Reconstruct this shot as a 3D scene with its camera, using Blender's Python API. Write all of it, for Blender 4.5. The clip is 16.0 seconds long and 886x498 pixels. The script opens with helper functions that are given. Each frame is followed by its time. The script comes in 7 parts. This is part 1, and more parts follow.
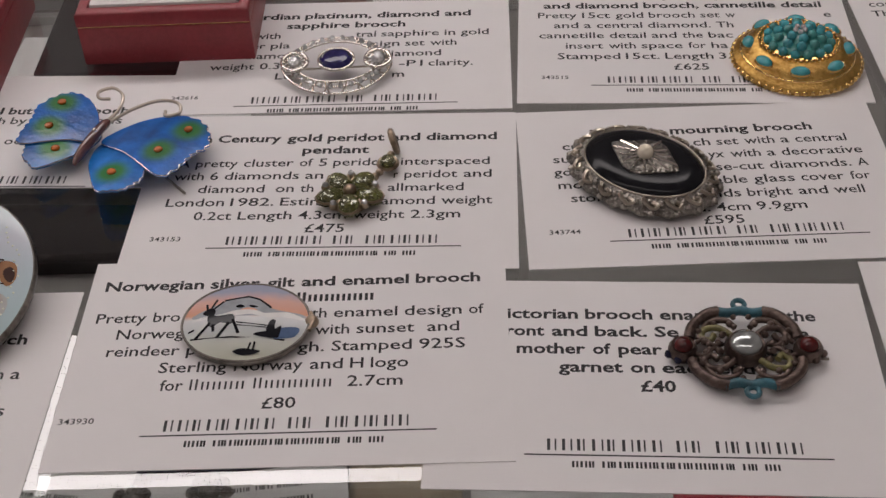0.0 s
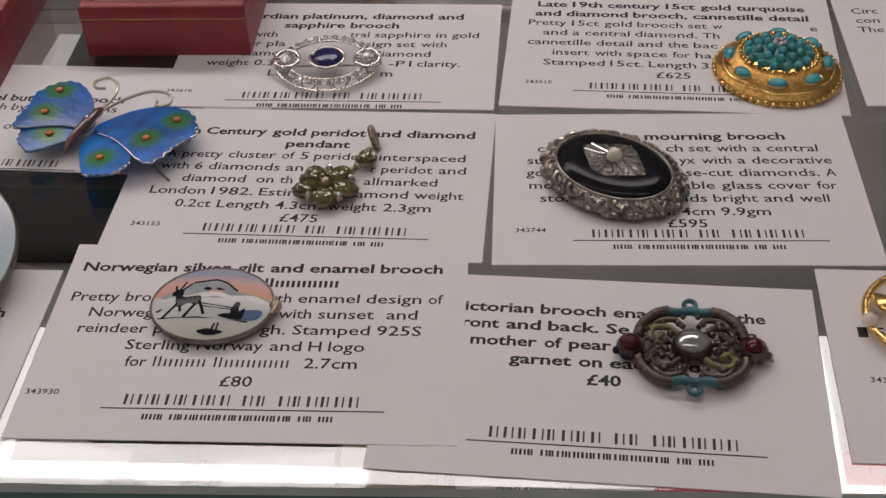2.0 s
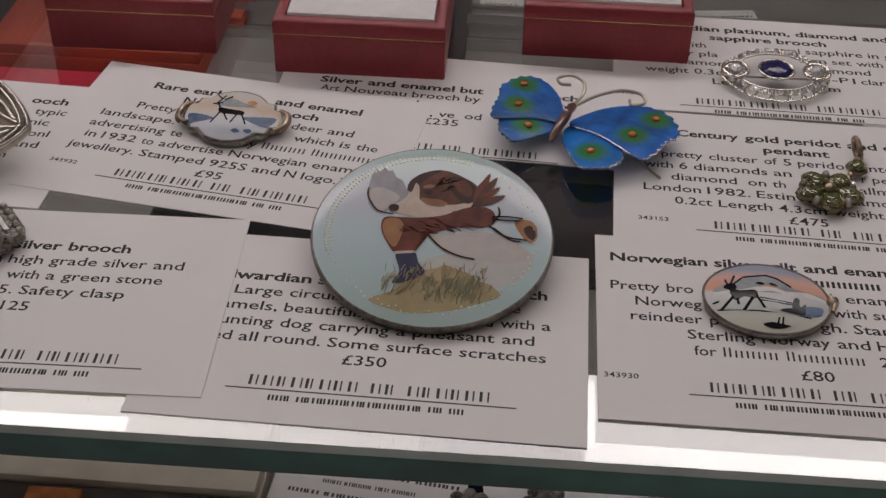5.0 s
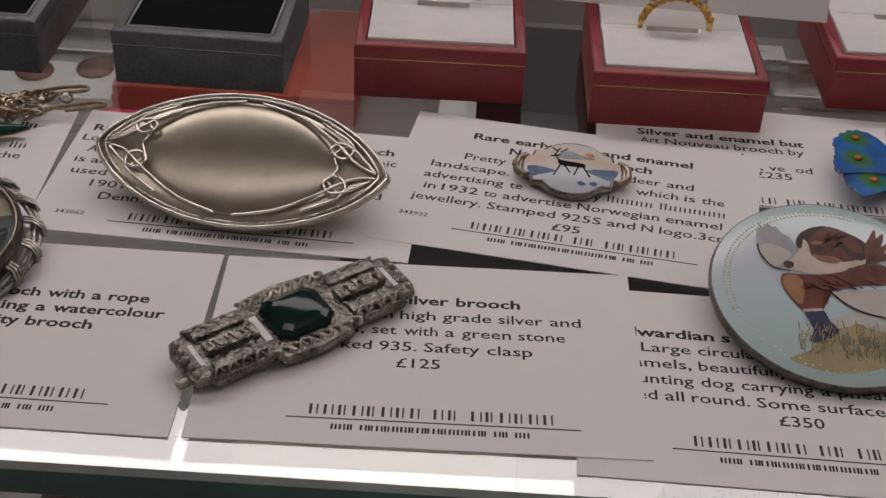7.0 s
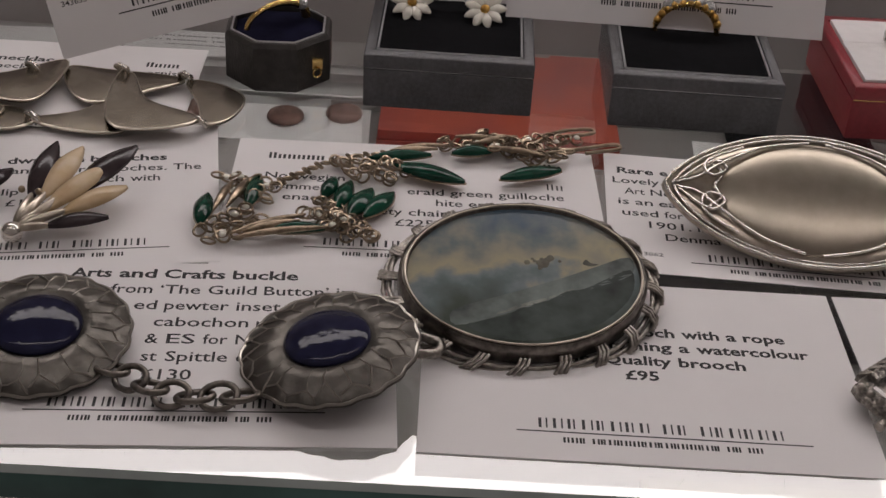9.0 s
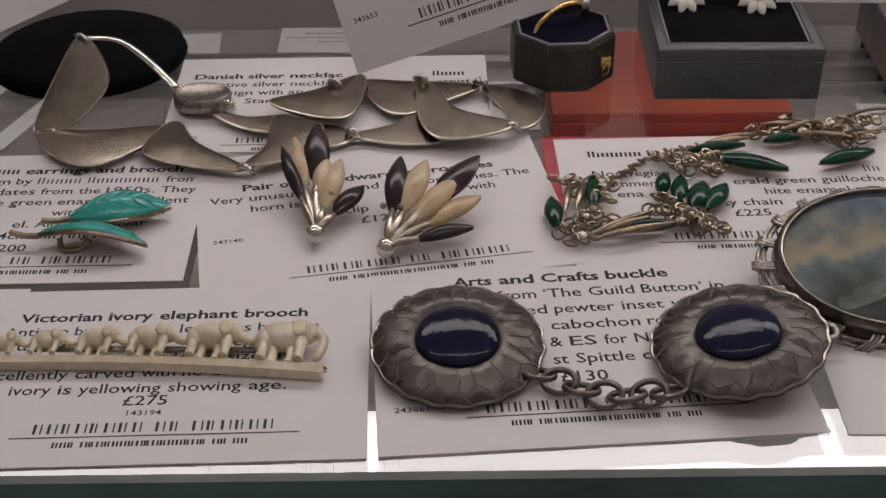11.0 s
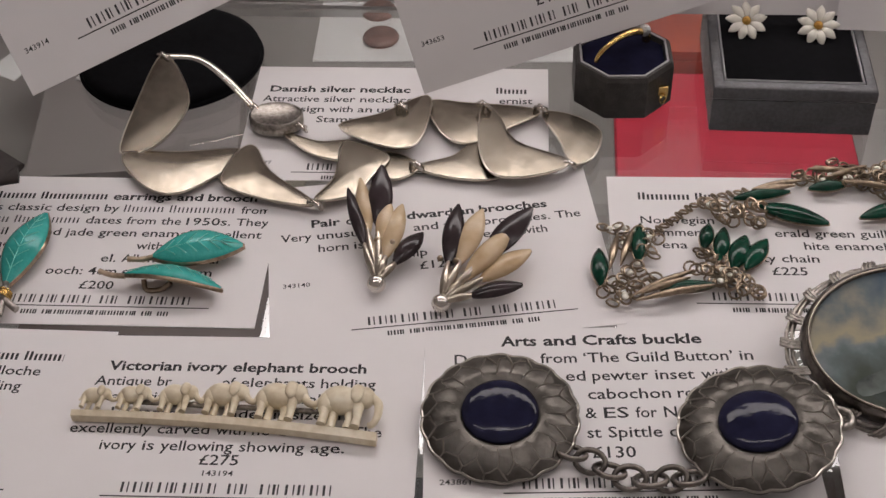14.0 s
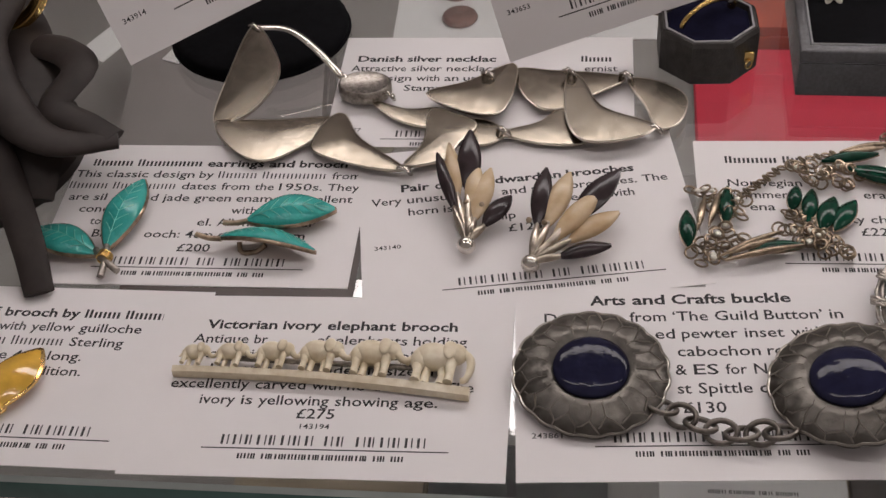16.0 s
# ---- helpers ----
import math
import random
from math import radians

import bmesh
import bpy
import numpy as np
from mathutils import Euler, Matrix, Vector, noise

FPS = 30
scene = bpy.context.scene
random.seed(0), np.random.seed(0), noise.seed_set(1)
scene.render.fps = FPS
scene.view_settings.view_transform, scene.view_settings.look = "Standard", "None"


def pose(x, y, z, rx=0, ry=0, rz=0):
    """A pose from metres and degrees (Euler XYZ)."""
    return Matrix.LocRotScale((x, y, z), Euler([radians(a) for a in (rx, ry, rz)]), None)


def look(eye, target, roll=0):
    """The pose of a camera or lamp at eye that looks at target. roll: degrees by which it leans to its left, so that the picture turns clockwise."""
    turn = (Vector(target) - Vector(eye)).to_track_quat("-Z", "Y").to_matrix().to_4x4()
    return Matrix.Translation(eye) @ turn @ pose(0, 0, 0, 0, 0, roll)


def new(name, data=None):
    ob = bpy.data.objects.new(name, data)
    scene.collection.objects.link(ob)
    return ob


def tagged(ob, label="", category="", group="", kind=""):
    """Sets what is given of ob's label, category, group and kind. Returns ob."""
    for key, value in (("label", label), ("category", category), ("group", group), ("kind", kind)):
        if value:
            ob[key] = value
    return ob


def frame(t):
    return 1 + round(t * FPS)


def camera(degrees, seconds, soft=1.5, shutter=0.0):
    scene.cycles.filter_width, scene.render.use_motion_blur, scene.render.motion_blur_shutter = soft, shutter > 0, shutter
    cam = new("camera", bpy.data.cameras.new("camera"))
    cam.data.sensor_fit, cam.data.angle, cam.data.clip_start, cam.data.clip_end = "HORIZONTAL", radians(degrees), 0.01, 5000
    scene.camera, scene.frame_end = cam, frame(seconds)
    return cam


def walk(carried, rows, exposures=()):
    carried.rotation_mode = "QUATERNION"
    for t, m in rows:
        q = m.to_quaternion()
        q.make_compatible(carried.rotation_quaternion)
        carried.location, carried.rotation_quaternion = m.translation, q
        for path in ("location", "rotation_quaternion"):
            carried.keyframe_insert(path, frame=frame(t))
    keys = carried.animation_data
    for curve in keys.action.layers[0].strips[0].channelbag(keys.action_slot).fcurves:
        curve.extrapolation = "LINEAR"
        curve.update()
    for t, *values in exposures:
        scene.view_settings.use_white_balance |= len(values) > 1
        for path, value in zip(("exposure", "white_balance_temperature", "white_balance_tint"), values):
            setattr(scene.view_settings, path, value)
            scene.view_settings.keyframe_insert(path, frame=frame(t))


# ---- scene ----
cam = camera(36.783, 16.0, soft=1.5)
walk(cam, [
    (0, look((0.06410, -0.16616, 0.18974), (0.05818, 0.02233, 0.02561), -2.853)),
    (0.5, look((0.06804, -0.16848, 0.18993), (0.05965, 0.02072, 0.02672), -2.814)),
    (1, look((0.07656, -0.17202, 0.19183), (0.06507, 0.01769, 0.02941), -2.771)),
    (1.5, look((0.08208, -0.17364, 0.19035), (0.06806, 0.01644, 0.02856), -2.642)),
    (2, look((0.08415, -0.17511, 0.19081), (0.06763, 0.01498, 0.02928), -2.782)),
    (2.5, look((0.08342, -0.17756, 0.19077), (0.06458, 0.01298, 0.03003), -2.811)),
    (3, look((0.06113, -0.18649, 0.18536), (0.04030, 0.00485, 0.02580), -2.289)),
    (3.5, look((0.03812, -0.18756, 0.18173), (0.01671, 0.00476, 0.02344), -1.626)),
    (4, look((0.01324, -0.19001, 0.18001), (-0.00668, 0.00371, 0.02325), -0.638)),
    (4.2, look((0.00148, -0.18883, 0.17922), (-0.01692, 0.00580, 0.02340), -0.144)),
    (6.3, look((-0.09317, -0.19137, 0.17574), (-0.10037, 0.00973, 0.02738), 2.549)),
    (6.5, look((-0.10480, -0.19145, 0.17469), (-0.11165, 0.01006, 0.02688), 2.648)),
    (7, look((-0.12988, -0.18944, 0.17432), (-0.13440, 0.01349, 0.02838), 3.081)),
    (7.5, look((-0.16561, -0.19127, 0.16833), (-0.16760, 0.01278, 0.02391), 3.749)),
    (8, look((-0.20528, -0.19288, 0.16706), (-0.20660, 0.01266, 0.02476), 3.944)),
    (8.5, look((-0.24039, -0.19466, 0.17093), (-0.24121, 0.01231, 0.03070), 3.721)),
    (9, look((-0.26896, -0.19522, 0.16636), (-0.26766, 0.01289, 0.02783), 3.711)),
    (9.5, look((-0.30455, -0.20051, 0.16384), (-0.30007, 0.00808, 0.02610), 3.374)),
    (10, look((-0.33678, -0.20666, 0.16536), (-0.32836, 0.00613, 0.03441), 3.083)),
    (10.2, look((-0.34111, -0.20676, 0.16416), (-0.33357, 0.00762, 0.03578), 2.765)),
    (12.3, look((-0.34721, -0.18534, 0.20874), (-0.36382, -0.00589, 0.03548), -6.781)),
    (12.5, look((-0.34746, -0.18260, 0.21041), (-0.36433, -0.00342, 0.03689), -6.688)),
    (13, look((-0.35032, -0.17834, 0.21728), (-0.36562, 0.00102, 0.04379), -3.671)),
    (13.5, look((-0.34294, -0.17723, 0.22549), (-0.35685, 0.00360, 0.05343), -1.785)),
    (14, look((-0.33793, -0.18179, 0.23816), (-0.35578, -0.00109, 0.06633), -2.053)),
    (14.5, look((-0.33673, -0.18902, 0.24871), (-0.36093, -0.00879, 0.07716), -3.466)),
    (15, look((-0.33496, -0.19120, 0.25368), (-0.36469, -0.01118, 0.08277), -4.675)),
    (15.5, look((-0.33691, -0.19064, 0.25109), (-0.36824, -0.01103, 0.08005), -5.126)),
    (16, look((-0.34229, -0.19160, 0.23600), (-0.37300, -0.01283, 0.06396), -5.029)),
], exposures=[(0, -0.89), (0.7, -0.91), (2.5, -0.95), (3.8, -1.2), (4.2, -1.24), (6.3, -1.2), (7, -1.22), (8, -1.1), (10.2, -1.17), (12.3, -0.70), (16, -0.70)])

# ---------------------------------------------------------------- light
world = bpy.data.worlds.new("shop_air")
scene.world = world
world.use_nodes = True
world.node_tree.nodes["Background"].inputs[0].default_value = (1.0, 0.86, 0.83, 1)
world.node_tree.nodes["Background"].inputs[1].default_value = 0.34

# ---------------------------------------------------------------- helpers
MM = 0.001


def finish(name, bm, mat, parent=None, label="", sharp=62):
    """One mesh object from a bmesh in millimetres."""
    me = bpy.data.meshes.new(name)
    bmesh.ops.recalc_face_normals(bm, faces=bm.faces)
    bm.to_mesh(me)
    bm.free()
    me.transform(Matrix.Scale(MM, 4))
    me.materials.append(mat)
    if sharp:
        me.shade_smooth()
        me.set_sharp_from_angle(angle=radians(sharp))
    ob = new(name, me)
    if parent:
        ob.parent = parent
    if label:
        ob["label"] = label
    return ob


def part(name, bm, mat, parent, label="", sharp=62):
    return finish(name, bm, mat, parent, label, sharp)


def thing(name, m, label, category, group="", kind=""):
    ob = new(name)
    ob.empty_display_size = 0.01
    ob.matrix_basis = m
    return tagged(ob, label, category, group, kind)


def at(x, y, z=0.0, rz=0.0, rx=0.0, ry=0.0, roll=0.0):
    """A pose from millimetres: turn about z, lean, then a roll in its own plane."""
    return pose(x * MM, y * MM, z * MM) @ pose(0, 0, 0, 0, 0, rz) @ pose(0, 0, 0, rx, ry, 0) @ pose(0, 0, 0, 0, 0, roll)


def BM():
    return bmesh.new()


def loft(bm, rings, caps=(True, True), closed=False):
    """Skin a row of rings of equally many points."""
    rows = [[bm.verts.new(p) for p in ring] for ring in rings]
    n = len(rows[0])
    pairs = list(zip(rows, rows[1:])) + ([(rows[-1], rows[0])] if closed else [])
    for a, b in pairs:
        for i in range(n):
            j = (i + 1) % n
            bm.faces.new((a[i], a[j], b[j], b[i]))
    if not closed:
        if caps[0]:
            bm.faces.new(rows[0][::-1])
        if caps[1]:
            bm.faces.new(rows[-1])
    return bm


def oval(a, b, n=32, z=0.0, cx=0.0, cy=0.0, wave=0.0, count=0):
    out = []
    for i in range(n):
        t = 2 * math.pi * i / n
        k = 1 + wave * math.cos(count * t)
        out.append((cx + a * k * math.cos(t), cy + b * k * math.sin(t), z))
    return out


def smooth_outline(pts, steps=4):
    """A closed Catmull-Rom curve through a few corners."""
    out, n = [], len(pts)
    for i in range(n):
        p0, p1, p2, p3 = (Vector((*pts[(i + k - 1) % n], 0)) for k in range(4))
        for s in range(steps):
            t = s / steps
            v = 0.5 * (2 * p1 + (p2 - p0) * t + (2 * p0 - 5 * p1 + 4 * p2 - p3) * t * t + (3 * p1 - p0 - 3 * p2 + p3) * t ** 3)
            out.append((v.x, v.y))
    return out


def open_curve(pts, steps=5):
    """An open Catmull-Rom curve through 3D points."""
    v = [Vector(p) for p in pts]
    v = [2 * v[0] - v[1]] + v + [2 * v[-1] - v[-2]]
    out = []
    for i in range(1, len(v) - 2):
        for s in range(steps):
            t = s / steps
            out.append(0.5 * (2 * v[i] + (v[i + 1] - v[i - 1]) * t + (2 * v[i - 1] - 5 * v[i] + 4 * v[i + 1] - v[i + 2]) * t * t
                              + (3 * v[i] - v[i - 1] - 3 * v[i + 1] + v[i + 2]) * t ** 3))
    return out + [v[-2]]


def tube(bm, pts, r, n=7, closed=False, flat=1.0):
    """A round wire along points; r is one radius or one for each point; flat squashes it in z."""
    pts = [Vector(p) for p in pts]
    rad = r if isinstance(r, (list, tuple)) else [r] * len(pts)
    rings, up = [], Vector((0, 0, 1))
    for i, p in enumerate(pts):
        a = pts[i - 1] if i or closed else p
        b = pts[(i + 1) % len(pts)] if i < len(pts) - 1 or closed else p
        d = (b - a).normalized()
        u = d.cross(up)
        if u.length < 1e-3:
            u = d.cross(Vector((0, 1, 0)))
        u.normalize()
        w = u.cross(d)
        rings.append([p + rad[i] * (math.cos(2 * math.pi * k / n) * u + flat * math.sin(2 * math.pi * k / n) * w) for k in range(n)])
    return loft(bm, rings, closed=closed)


def ball(bm, c, r, seg=10, squash=1.0):
    m = Matrix.Translation(c) @ Matrix.Diagonal((r, r, r * squash, 1))
    bmesh.ops.create_uvsphere(bm, u_segments=seg, v_segments=max(5, seg * 2 // 3), radius=1, matrix=m)
    return bm


def ring(bm, c, r, wire, n=12, k=6, normal=(0, 0, 1)):
    q = Vector(normal).to_track_quat("Z", "Y")
    pts = [Vector(c) + q @ Vector((r * math.cos(2 * math.pi * i / n), r * math.sin(2 * math.pi * i / n), 0)) for i in range(n)]
    return tube(bm, pts, wire, k, closed=True)


def scaled(outline, k, z=0.0, c=None):
    c = c or (sum(p[0] for p in outline) / len(outline), sum(p[1] for p in outline) / len(outline))
    return [(c[0] + (p[0] - c[0]) * k, c[1] + (p[1] - c[1]) * k, z) for p in outline]


def dome(bm, outline, z0, h, wall=0.0, rings=5, c=None):
    """A cushion over an outline: an upright wall, then a rounded top."""
    rows = [scaled(outline, 1, z0, c)]
    if wall:
        rows.append(scaled(outline, 1, z0 + wall, c))
    for i in range(1, rings + 1):
        a = math.pi / 2 * i / (rings + 0.3)
        rows.append(scaled(outline, math.cos(a), z0 + wall + h * math.sin(a), c))
    return loft(bm, rows)


def pillow(bm, outline, z0, h, wall=0.0, power=5.0, rings=(0.985, 0.95, 0.9, 0.82, 0.7, 0.5, 0.28, 0.06)):
    """A nearly flat top that rolls over only near its edge."""
    rows = [scaled(outline, 1, z0), scaled(outline, 1, z0 + wall)] if wall else [scaled(outline, 1, z0)]
    rows += [scaled(outline, k, z0 + wall + h * (1 - k ** power)) for k in rings]
    return loft(bm, rows)


def slab(bm, outline, z0, z1, bevel=0.0):
    rows = [scaled(outline, 1, z0), scaled(outline, 1, z1 - bevel)]
    if bevel:
        c = (sum(p[0] for p in outline) / len(outline), sum(p[1] for p in outline) / len(outline))
        rows.append([(p[0] - (p[0] - c[0]) / max(1e-6, math.hypot(p[0] - c[0], p[1] - c[1])) * bevel,
                      p[1] - (p[1] - c[1]) / max(1e-6, math.hypot(p[0] - c[0], p[1] - c[1])) * bevel, z1) for p in outline])
    return loft(bm, rows)


def patch(bm, outline, zf, off=0.05, rings=4):
    """A thin painted shape that follows a surface of height zf(x, y)."""
    c = (sum(p[0] for p in outline) / len(outline), sum(p[1] for p in outline) / len(outline))
    rows = []
    for i in range(rings):
        k = 1 - i / rings * 0.97
        rows.append([(x, y, zf(x, y) + off) for x, y, _ in scaled(outline, k, 0, c)])
    return loft(bm, rows, caps=(False, True))


def box(bm, x0, x1, y0, y1, z0, z1, bevel=0.0):
    res = bmesh.ops.create_cube(bm, size=1, matrix=Matrix.Translation(((x0 + x1) / 2, (y0 + y1) / 2, (z0 + z1) / 2)) @ Matrix.Diagonal((x1 - x0, y1 - y0, z1 - z0, 1)))
    if bevel:
        edges = list({e for v in res["verts"] for e in v.link_edges})
        bmesh.ops.bevel(bm, geom=edges, offset=bevel, segments=2, affect="EDGES", profile=0.7)
    return bm


def leaf_outline(length, width, n=9, tip=1.0):
    """A pointed leaf along +y from the origin."""
    right = [(width / 2 * math.sin(math.pi * (i / n) ** tip) ** 0.9, length * i / n) for i in range(1, n)]
    return [(0, 0)] + right + [(0, length)] + [(-x, y) for x, y in right[::-1]]


def cupped_leaf(bm, length, width, thick, arch=0.0, vault=1.0, m=None, rows=10, cols=6):
    """A leaf with a raised midrib, bent along its length."""
    top, low = [], []
    for i in range(rows + 1):
        t = i / rows
        half = width / 2 * max(0.03, math.sin(math.pi * min(1, t * 0.96 + 0.02)) ** 0.85)
        a, b = [], []
        for j in range(cols + 1):
            s = 2 * j / cols - 1
            z = arch * math.sin(math.pi * t) + vault * (1 - s * s) * math.sin(math.pi * t)
            a.append(Vector((s * half, t * length, z + thick)))
            b.append(Vector((s * half, t * length, z)))
        top.append(a)
        low.append(b)
    rings = [a + b[::-1] for a, b in zip(top, low)]
    if m:
        rings = [[m @ p for p in r] for r in rings]
    return loft(bm, rings)


# ---------------------------------------------------------------- materials
def material(name, color, rough=0.5, metal=0.0, grain=0.12, scale=400.0, bump=0.1, bump_scale=None, coat=0.0, second=None, spec=0.5, trans=0.0, ior=1.45, cells=False):
    """Principled surface with colour variation at two scales and a fine relief."""
    mat = bpy.data.materials.new(name)
    mat.use_nodes = True
    nt = mat.node_tree
    p = nt.nodes["Principled BSDF"]
    p.inputs["Roughness"].default_value = rough
    p.inputs["Metallic"].default_value = metal
    p.inputs["Coat Weight"].default_value = coat
    p.inputs["Coat Roughness"].default_value = 0.04
    p.inputs["Specular IOR Level"].default_value = spec
    p.inputs["Transmission Weight"].default_value = trans
    p.inputs["IOR"].default_value = ior
    tc = nt.nodes.new("ShaderNodeTexCoord")
    n1 = nt.nodes.new("ShaderNodeTexNoise")
    n1.inputs["Scale"].default_value = scale
    n1.inputs["Detail"].default_value = 5
    n2 = nt.nodes.new("ShaderNodeTexNoise")
    n2.inputs["Scale"].default_value = scale / 7
    for n in (n1, n2):
        nt.links.new(tc.outputs["Object"], n.inputs["Vector"])
    mix = nt.nodes.new("ShaderNodeMix")
    mix.data_type = "RGBA"
    add = nt.nodes.new("ShaderNodeMath")
    add.operation = "ADD"
    nt.links.new(n1.outputs["Fac"], add.inputs[0])
    nt.links.new(n2.outputs["Fac"], add.inputs[1])
    rng = nt.nodes.new("ShaderNodeMapRange")
    rng.inputs["From Min"].default_value = 0.7
    rng.inputs["From Max"].default_value = 1.3
    nt.links.new(add.outputs[0], rng.inputs["Value"])
    nt.links.new(rng.outputs[0], mix.inputs["Factor"])
    dark = second or tuple(c * (1 - grain) for c in color)
    lite = color if second else tuple(min(1, c * (1 + grain)) for c in color)
    mix.inputs["A"].default_value = (*dark, 1)
    mix.inputs["B"].default_value = (*lite, 1)
    nt.links.new(mix.outputs["Result"], p.inputs["Base Color"])
    if bump:
        b = nt.nodes.new("ShaderNodeBump")
        b.inputs["Strength"].default_value = bump
        b.inputs["Distance"].default_value = 0.0004
        if cells:
            tex = nt.nodes.new("ShaderNodeTexVoronoi")
            tex.inputs["Scale"].default_value = bump_scale or scale
            nt.links.new(tc.outputs["Object"], tex.inputs["Vector"])
            nt.links.new(tex.outputs["Distance"], b.inputs["Height"])
        else:
            tex = n1
            if bump_scale:
                tex = nt.nodes.new("ShaderNodeTexNoise")
                tex.inputs["Scale"].default_value = bump_scale
                nt.links.new(tc.outputs["Object"], tex.inputs["Vector"])
            nt.links.new(tex.outputs["Fac"], b.inputs["Height"])
        nt.links.new(b.outputs[0], p.inputs["Normal"])
    return mat


def emitter(name, color, strength):
    mat = bpy.data.materials.new(name)
    mat.use_nodes = True
    p = mat.node_tree.nodes["Principled BSDF"]
    p.inputs["Base Color"].default_value = (0.8, 0.8, 0.8, 1)
    p.inputs["Emission Color"].default_value = (*color, 1)
    p.inputs["Emission Strength"].default_value = strength
    return mat


def bands(name, axis, stops, noise_amount=0.15, noise_scale=250.0, rough=0.12, coat=0.6, span=(-0.01, 0.01), spec=0.5):
    """Enamel or paint whose colour runs along one axis of the thing, with a ragged border."""
    mat = material(name, (0.5, 0.5, 0.5), rough, coat=coat, bump=0.03, spec=spec)
    nt = mat.node_tree
    p = nt.nodes["Principled BSDF"]
    tc = nt.nodes.new("ShaderNodeTexCoord")
    sep = nt.nodes.new("ShaderNodeSeparateXYZ")
    nt.links.new(tc.outputs["Object"], sep.inputs[0])
    noise_node = nt.nodes.new("ShaderNodeTexNoise")
    noise_node.inputs["Scale"].default_value = noise_scale
    noise_node.inputs["Detail"].default_value = 6
    nt.links.new(tc.outputs["Object"], noise_node.inputs["Vector"])
    rng = nt.nodes.new("ShaderNodeMapRange")
    rng.clamp = False
    rng.inputs["From Min"].default_value, rng.inputs["From Max"].default_value = span
    nt.links.new(sep.outputs["XYZ".index(axis)], rng.inputs["Value"])
    mad = nt.nodes.new("ShaderNodeMath")
    mad.operation = "MULTIPLY_ADD"
    mad.inputs[1].default_value = noise_amount
    nt.links.new(noise_node.outputs["Fac"], mad.inputs[0])
    nt.links.new(rng.outputs[0], mad.inputs[2])
    ramp = nt.nodes.new("ShaderNodeValToRGB")
    ramp.color_ramp.elements[0].position, ramp.color_ramp.elements[0].color = stops[0][0], (*stops[0][1], 1)
    ramp.color_ramp.elements[1].position, ramp.color_ramp.elements[1].color = stops[-1][0], (*stops[-1][1], 1)
    for pos, col in stops[1:-1]:
        e = ramp.color_ramp.elements.new(pos)
        e.color = (*col, 1)
    nt.links.new(mad.outputs[0], ramp.inputs["Fac"])
    nt.links.new(ramp.outputs[0], p.inputs["Base Color"])
    return mat


def spotted(name, base, halo, spots, radius, rough=0.24):
    """Guilloche enamel of one colour with soft round stains of another."""
    mat = material(name, base, rough, coat=0.12, bump=0.35, bump_scale=700.0, grain=0.5, scale=230.0)
    nt = mat.node_tree
    p = nt.nodes["Principled BSDF"]
    under = p.inputs["Base Color"].links[0].from_socket
    tc = nt.nodes.new("ShaderNodeTexCoord")
    for x, y, z in spots:
        d = nt.nodes.new("ShaderNodeVectorMath")
        d.operation = "DISTANCE"
        d.inputs[1].default_value = (x * MM, y * MM, z * MM)
        nt.links.new(tc.outputs["Object"], d.inputs[0])
        rng = nt.nodes.new("ShaderNodeMapRange")
        rng.interpolation_type = "SMOOTHSTEP"
        rng.inputs["From Min"].default_value = radius * MM
        rng.inputs["From Max"].default_value = radius * 0.35 * MM
        nt.links.new(d.outputs["Value"], rng.inputs["Value"])
        mix = nt.nodes.new("ShaderNodeMix")
        mix.data_type = "RGBA"
        nt.links.new(rng.outputs[0], mix.inputs["Factor"])
        nt.links.new(under, mix.inputs["A"])
        mix.inputs["B"].default_value = (*halo, 1)
        under = mix.outputs["Result"]
    nt.links.new(under, p.inputs["Base Color"])
    return mat


PAPER = material("white_card", (0.78, 0.755, 0.75), 0.75, grain=0.015, scale=90, bump=0.05, bump_scale=3000, spec=0.25)
INK = material("black_ink", (0.018, 0.017, 0.018), 0.6, grain=0.2, bump=0)
INK_MARK = material("dark_grey_ink", (0.035, 0.034, 0.036), 0.6, grain=0.2, bump=0)
INK_GREY = material("thin_grey_ink", (0.07, 0.068, 0.07), 0.6, grain=0.2, bump=0)
SILVER = material("polished_silver", (0.72, 0.68, 0.62), 0.22, 1.0, grain=0.12, scale=250, bump=0.08)
SILVER_TARN = material("tarnished_mottled_silver", (0.41, 0.365, 0.30), 0.26, 1.0, grain=0.5, scale=330, bump=0.22, bump_scale=130, second=(0.25, 0.215, 0.17))
SILVER_BOSS = material("mirror_worn_silver", (0.37, 0.32, 0.26), 0.3, 1.0, grain=0.35, scale=260, bump=0.06, bump_scale=220, second=(0.28, 0.25, 0.20))
SILVER_OLD = material("oxidised_silver", (0.50, 0.46, 0.41), 0.34, 1.0, grain=0.3, scale=900, bump=0.45, bump_scale=1500, second=(0.16, 0.145, 0.13))
SILVER_MATT = material("hammered_silver_plate", (0.56, 0.50, 0.42), 0.28, 1.0, grain=0.2, scale=300, bump=0.12, bump_scale=260, second=(0.30, 0.26, 0.21))
SILVER_DARK = material("blackened_silver", (0.24, 0.215, 0.19), 0.34, 1.0, grain=0.3, scale=700, bump=0.3, second=(0.07, 0.062, 0.055))
MARCASITE = material("marcasite_setting", (0.40, 0.37, 0.33), 0.30, 1.0, grain=0.3, scale=1200, bump=0.9, bump_scale=1300, second=(0.06, 0.053, 0.048), cells=True)
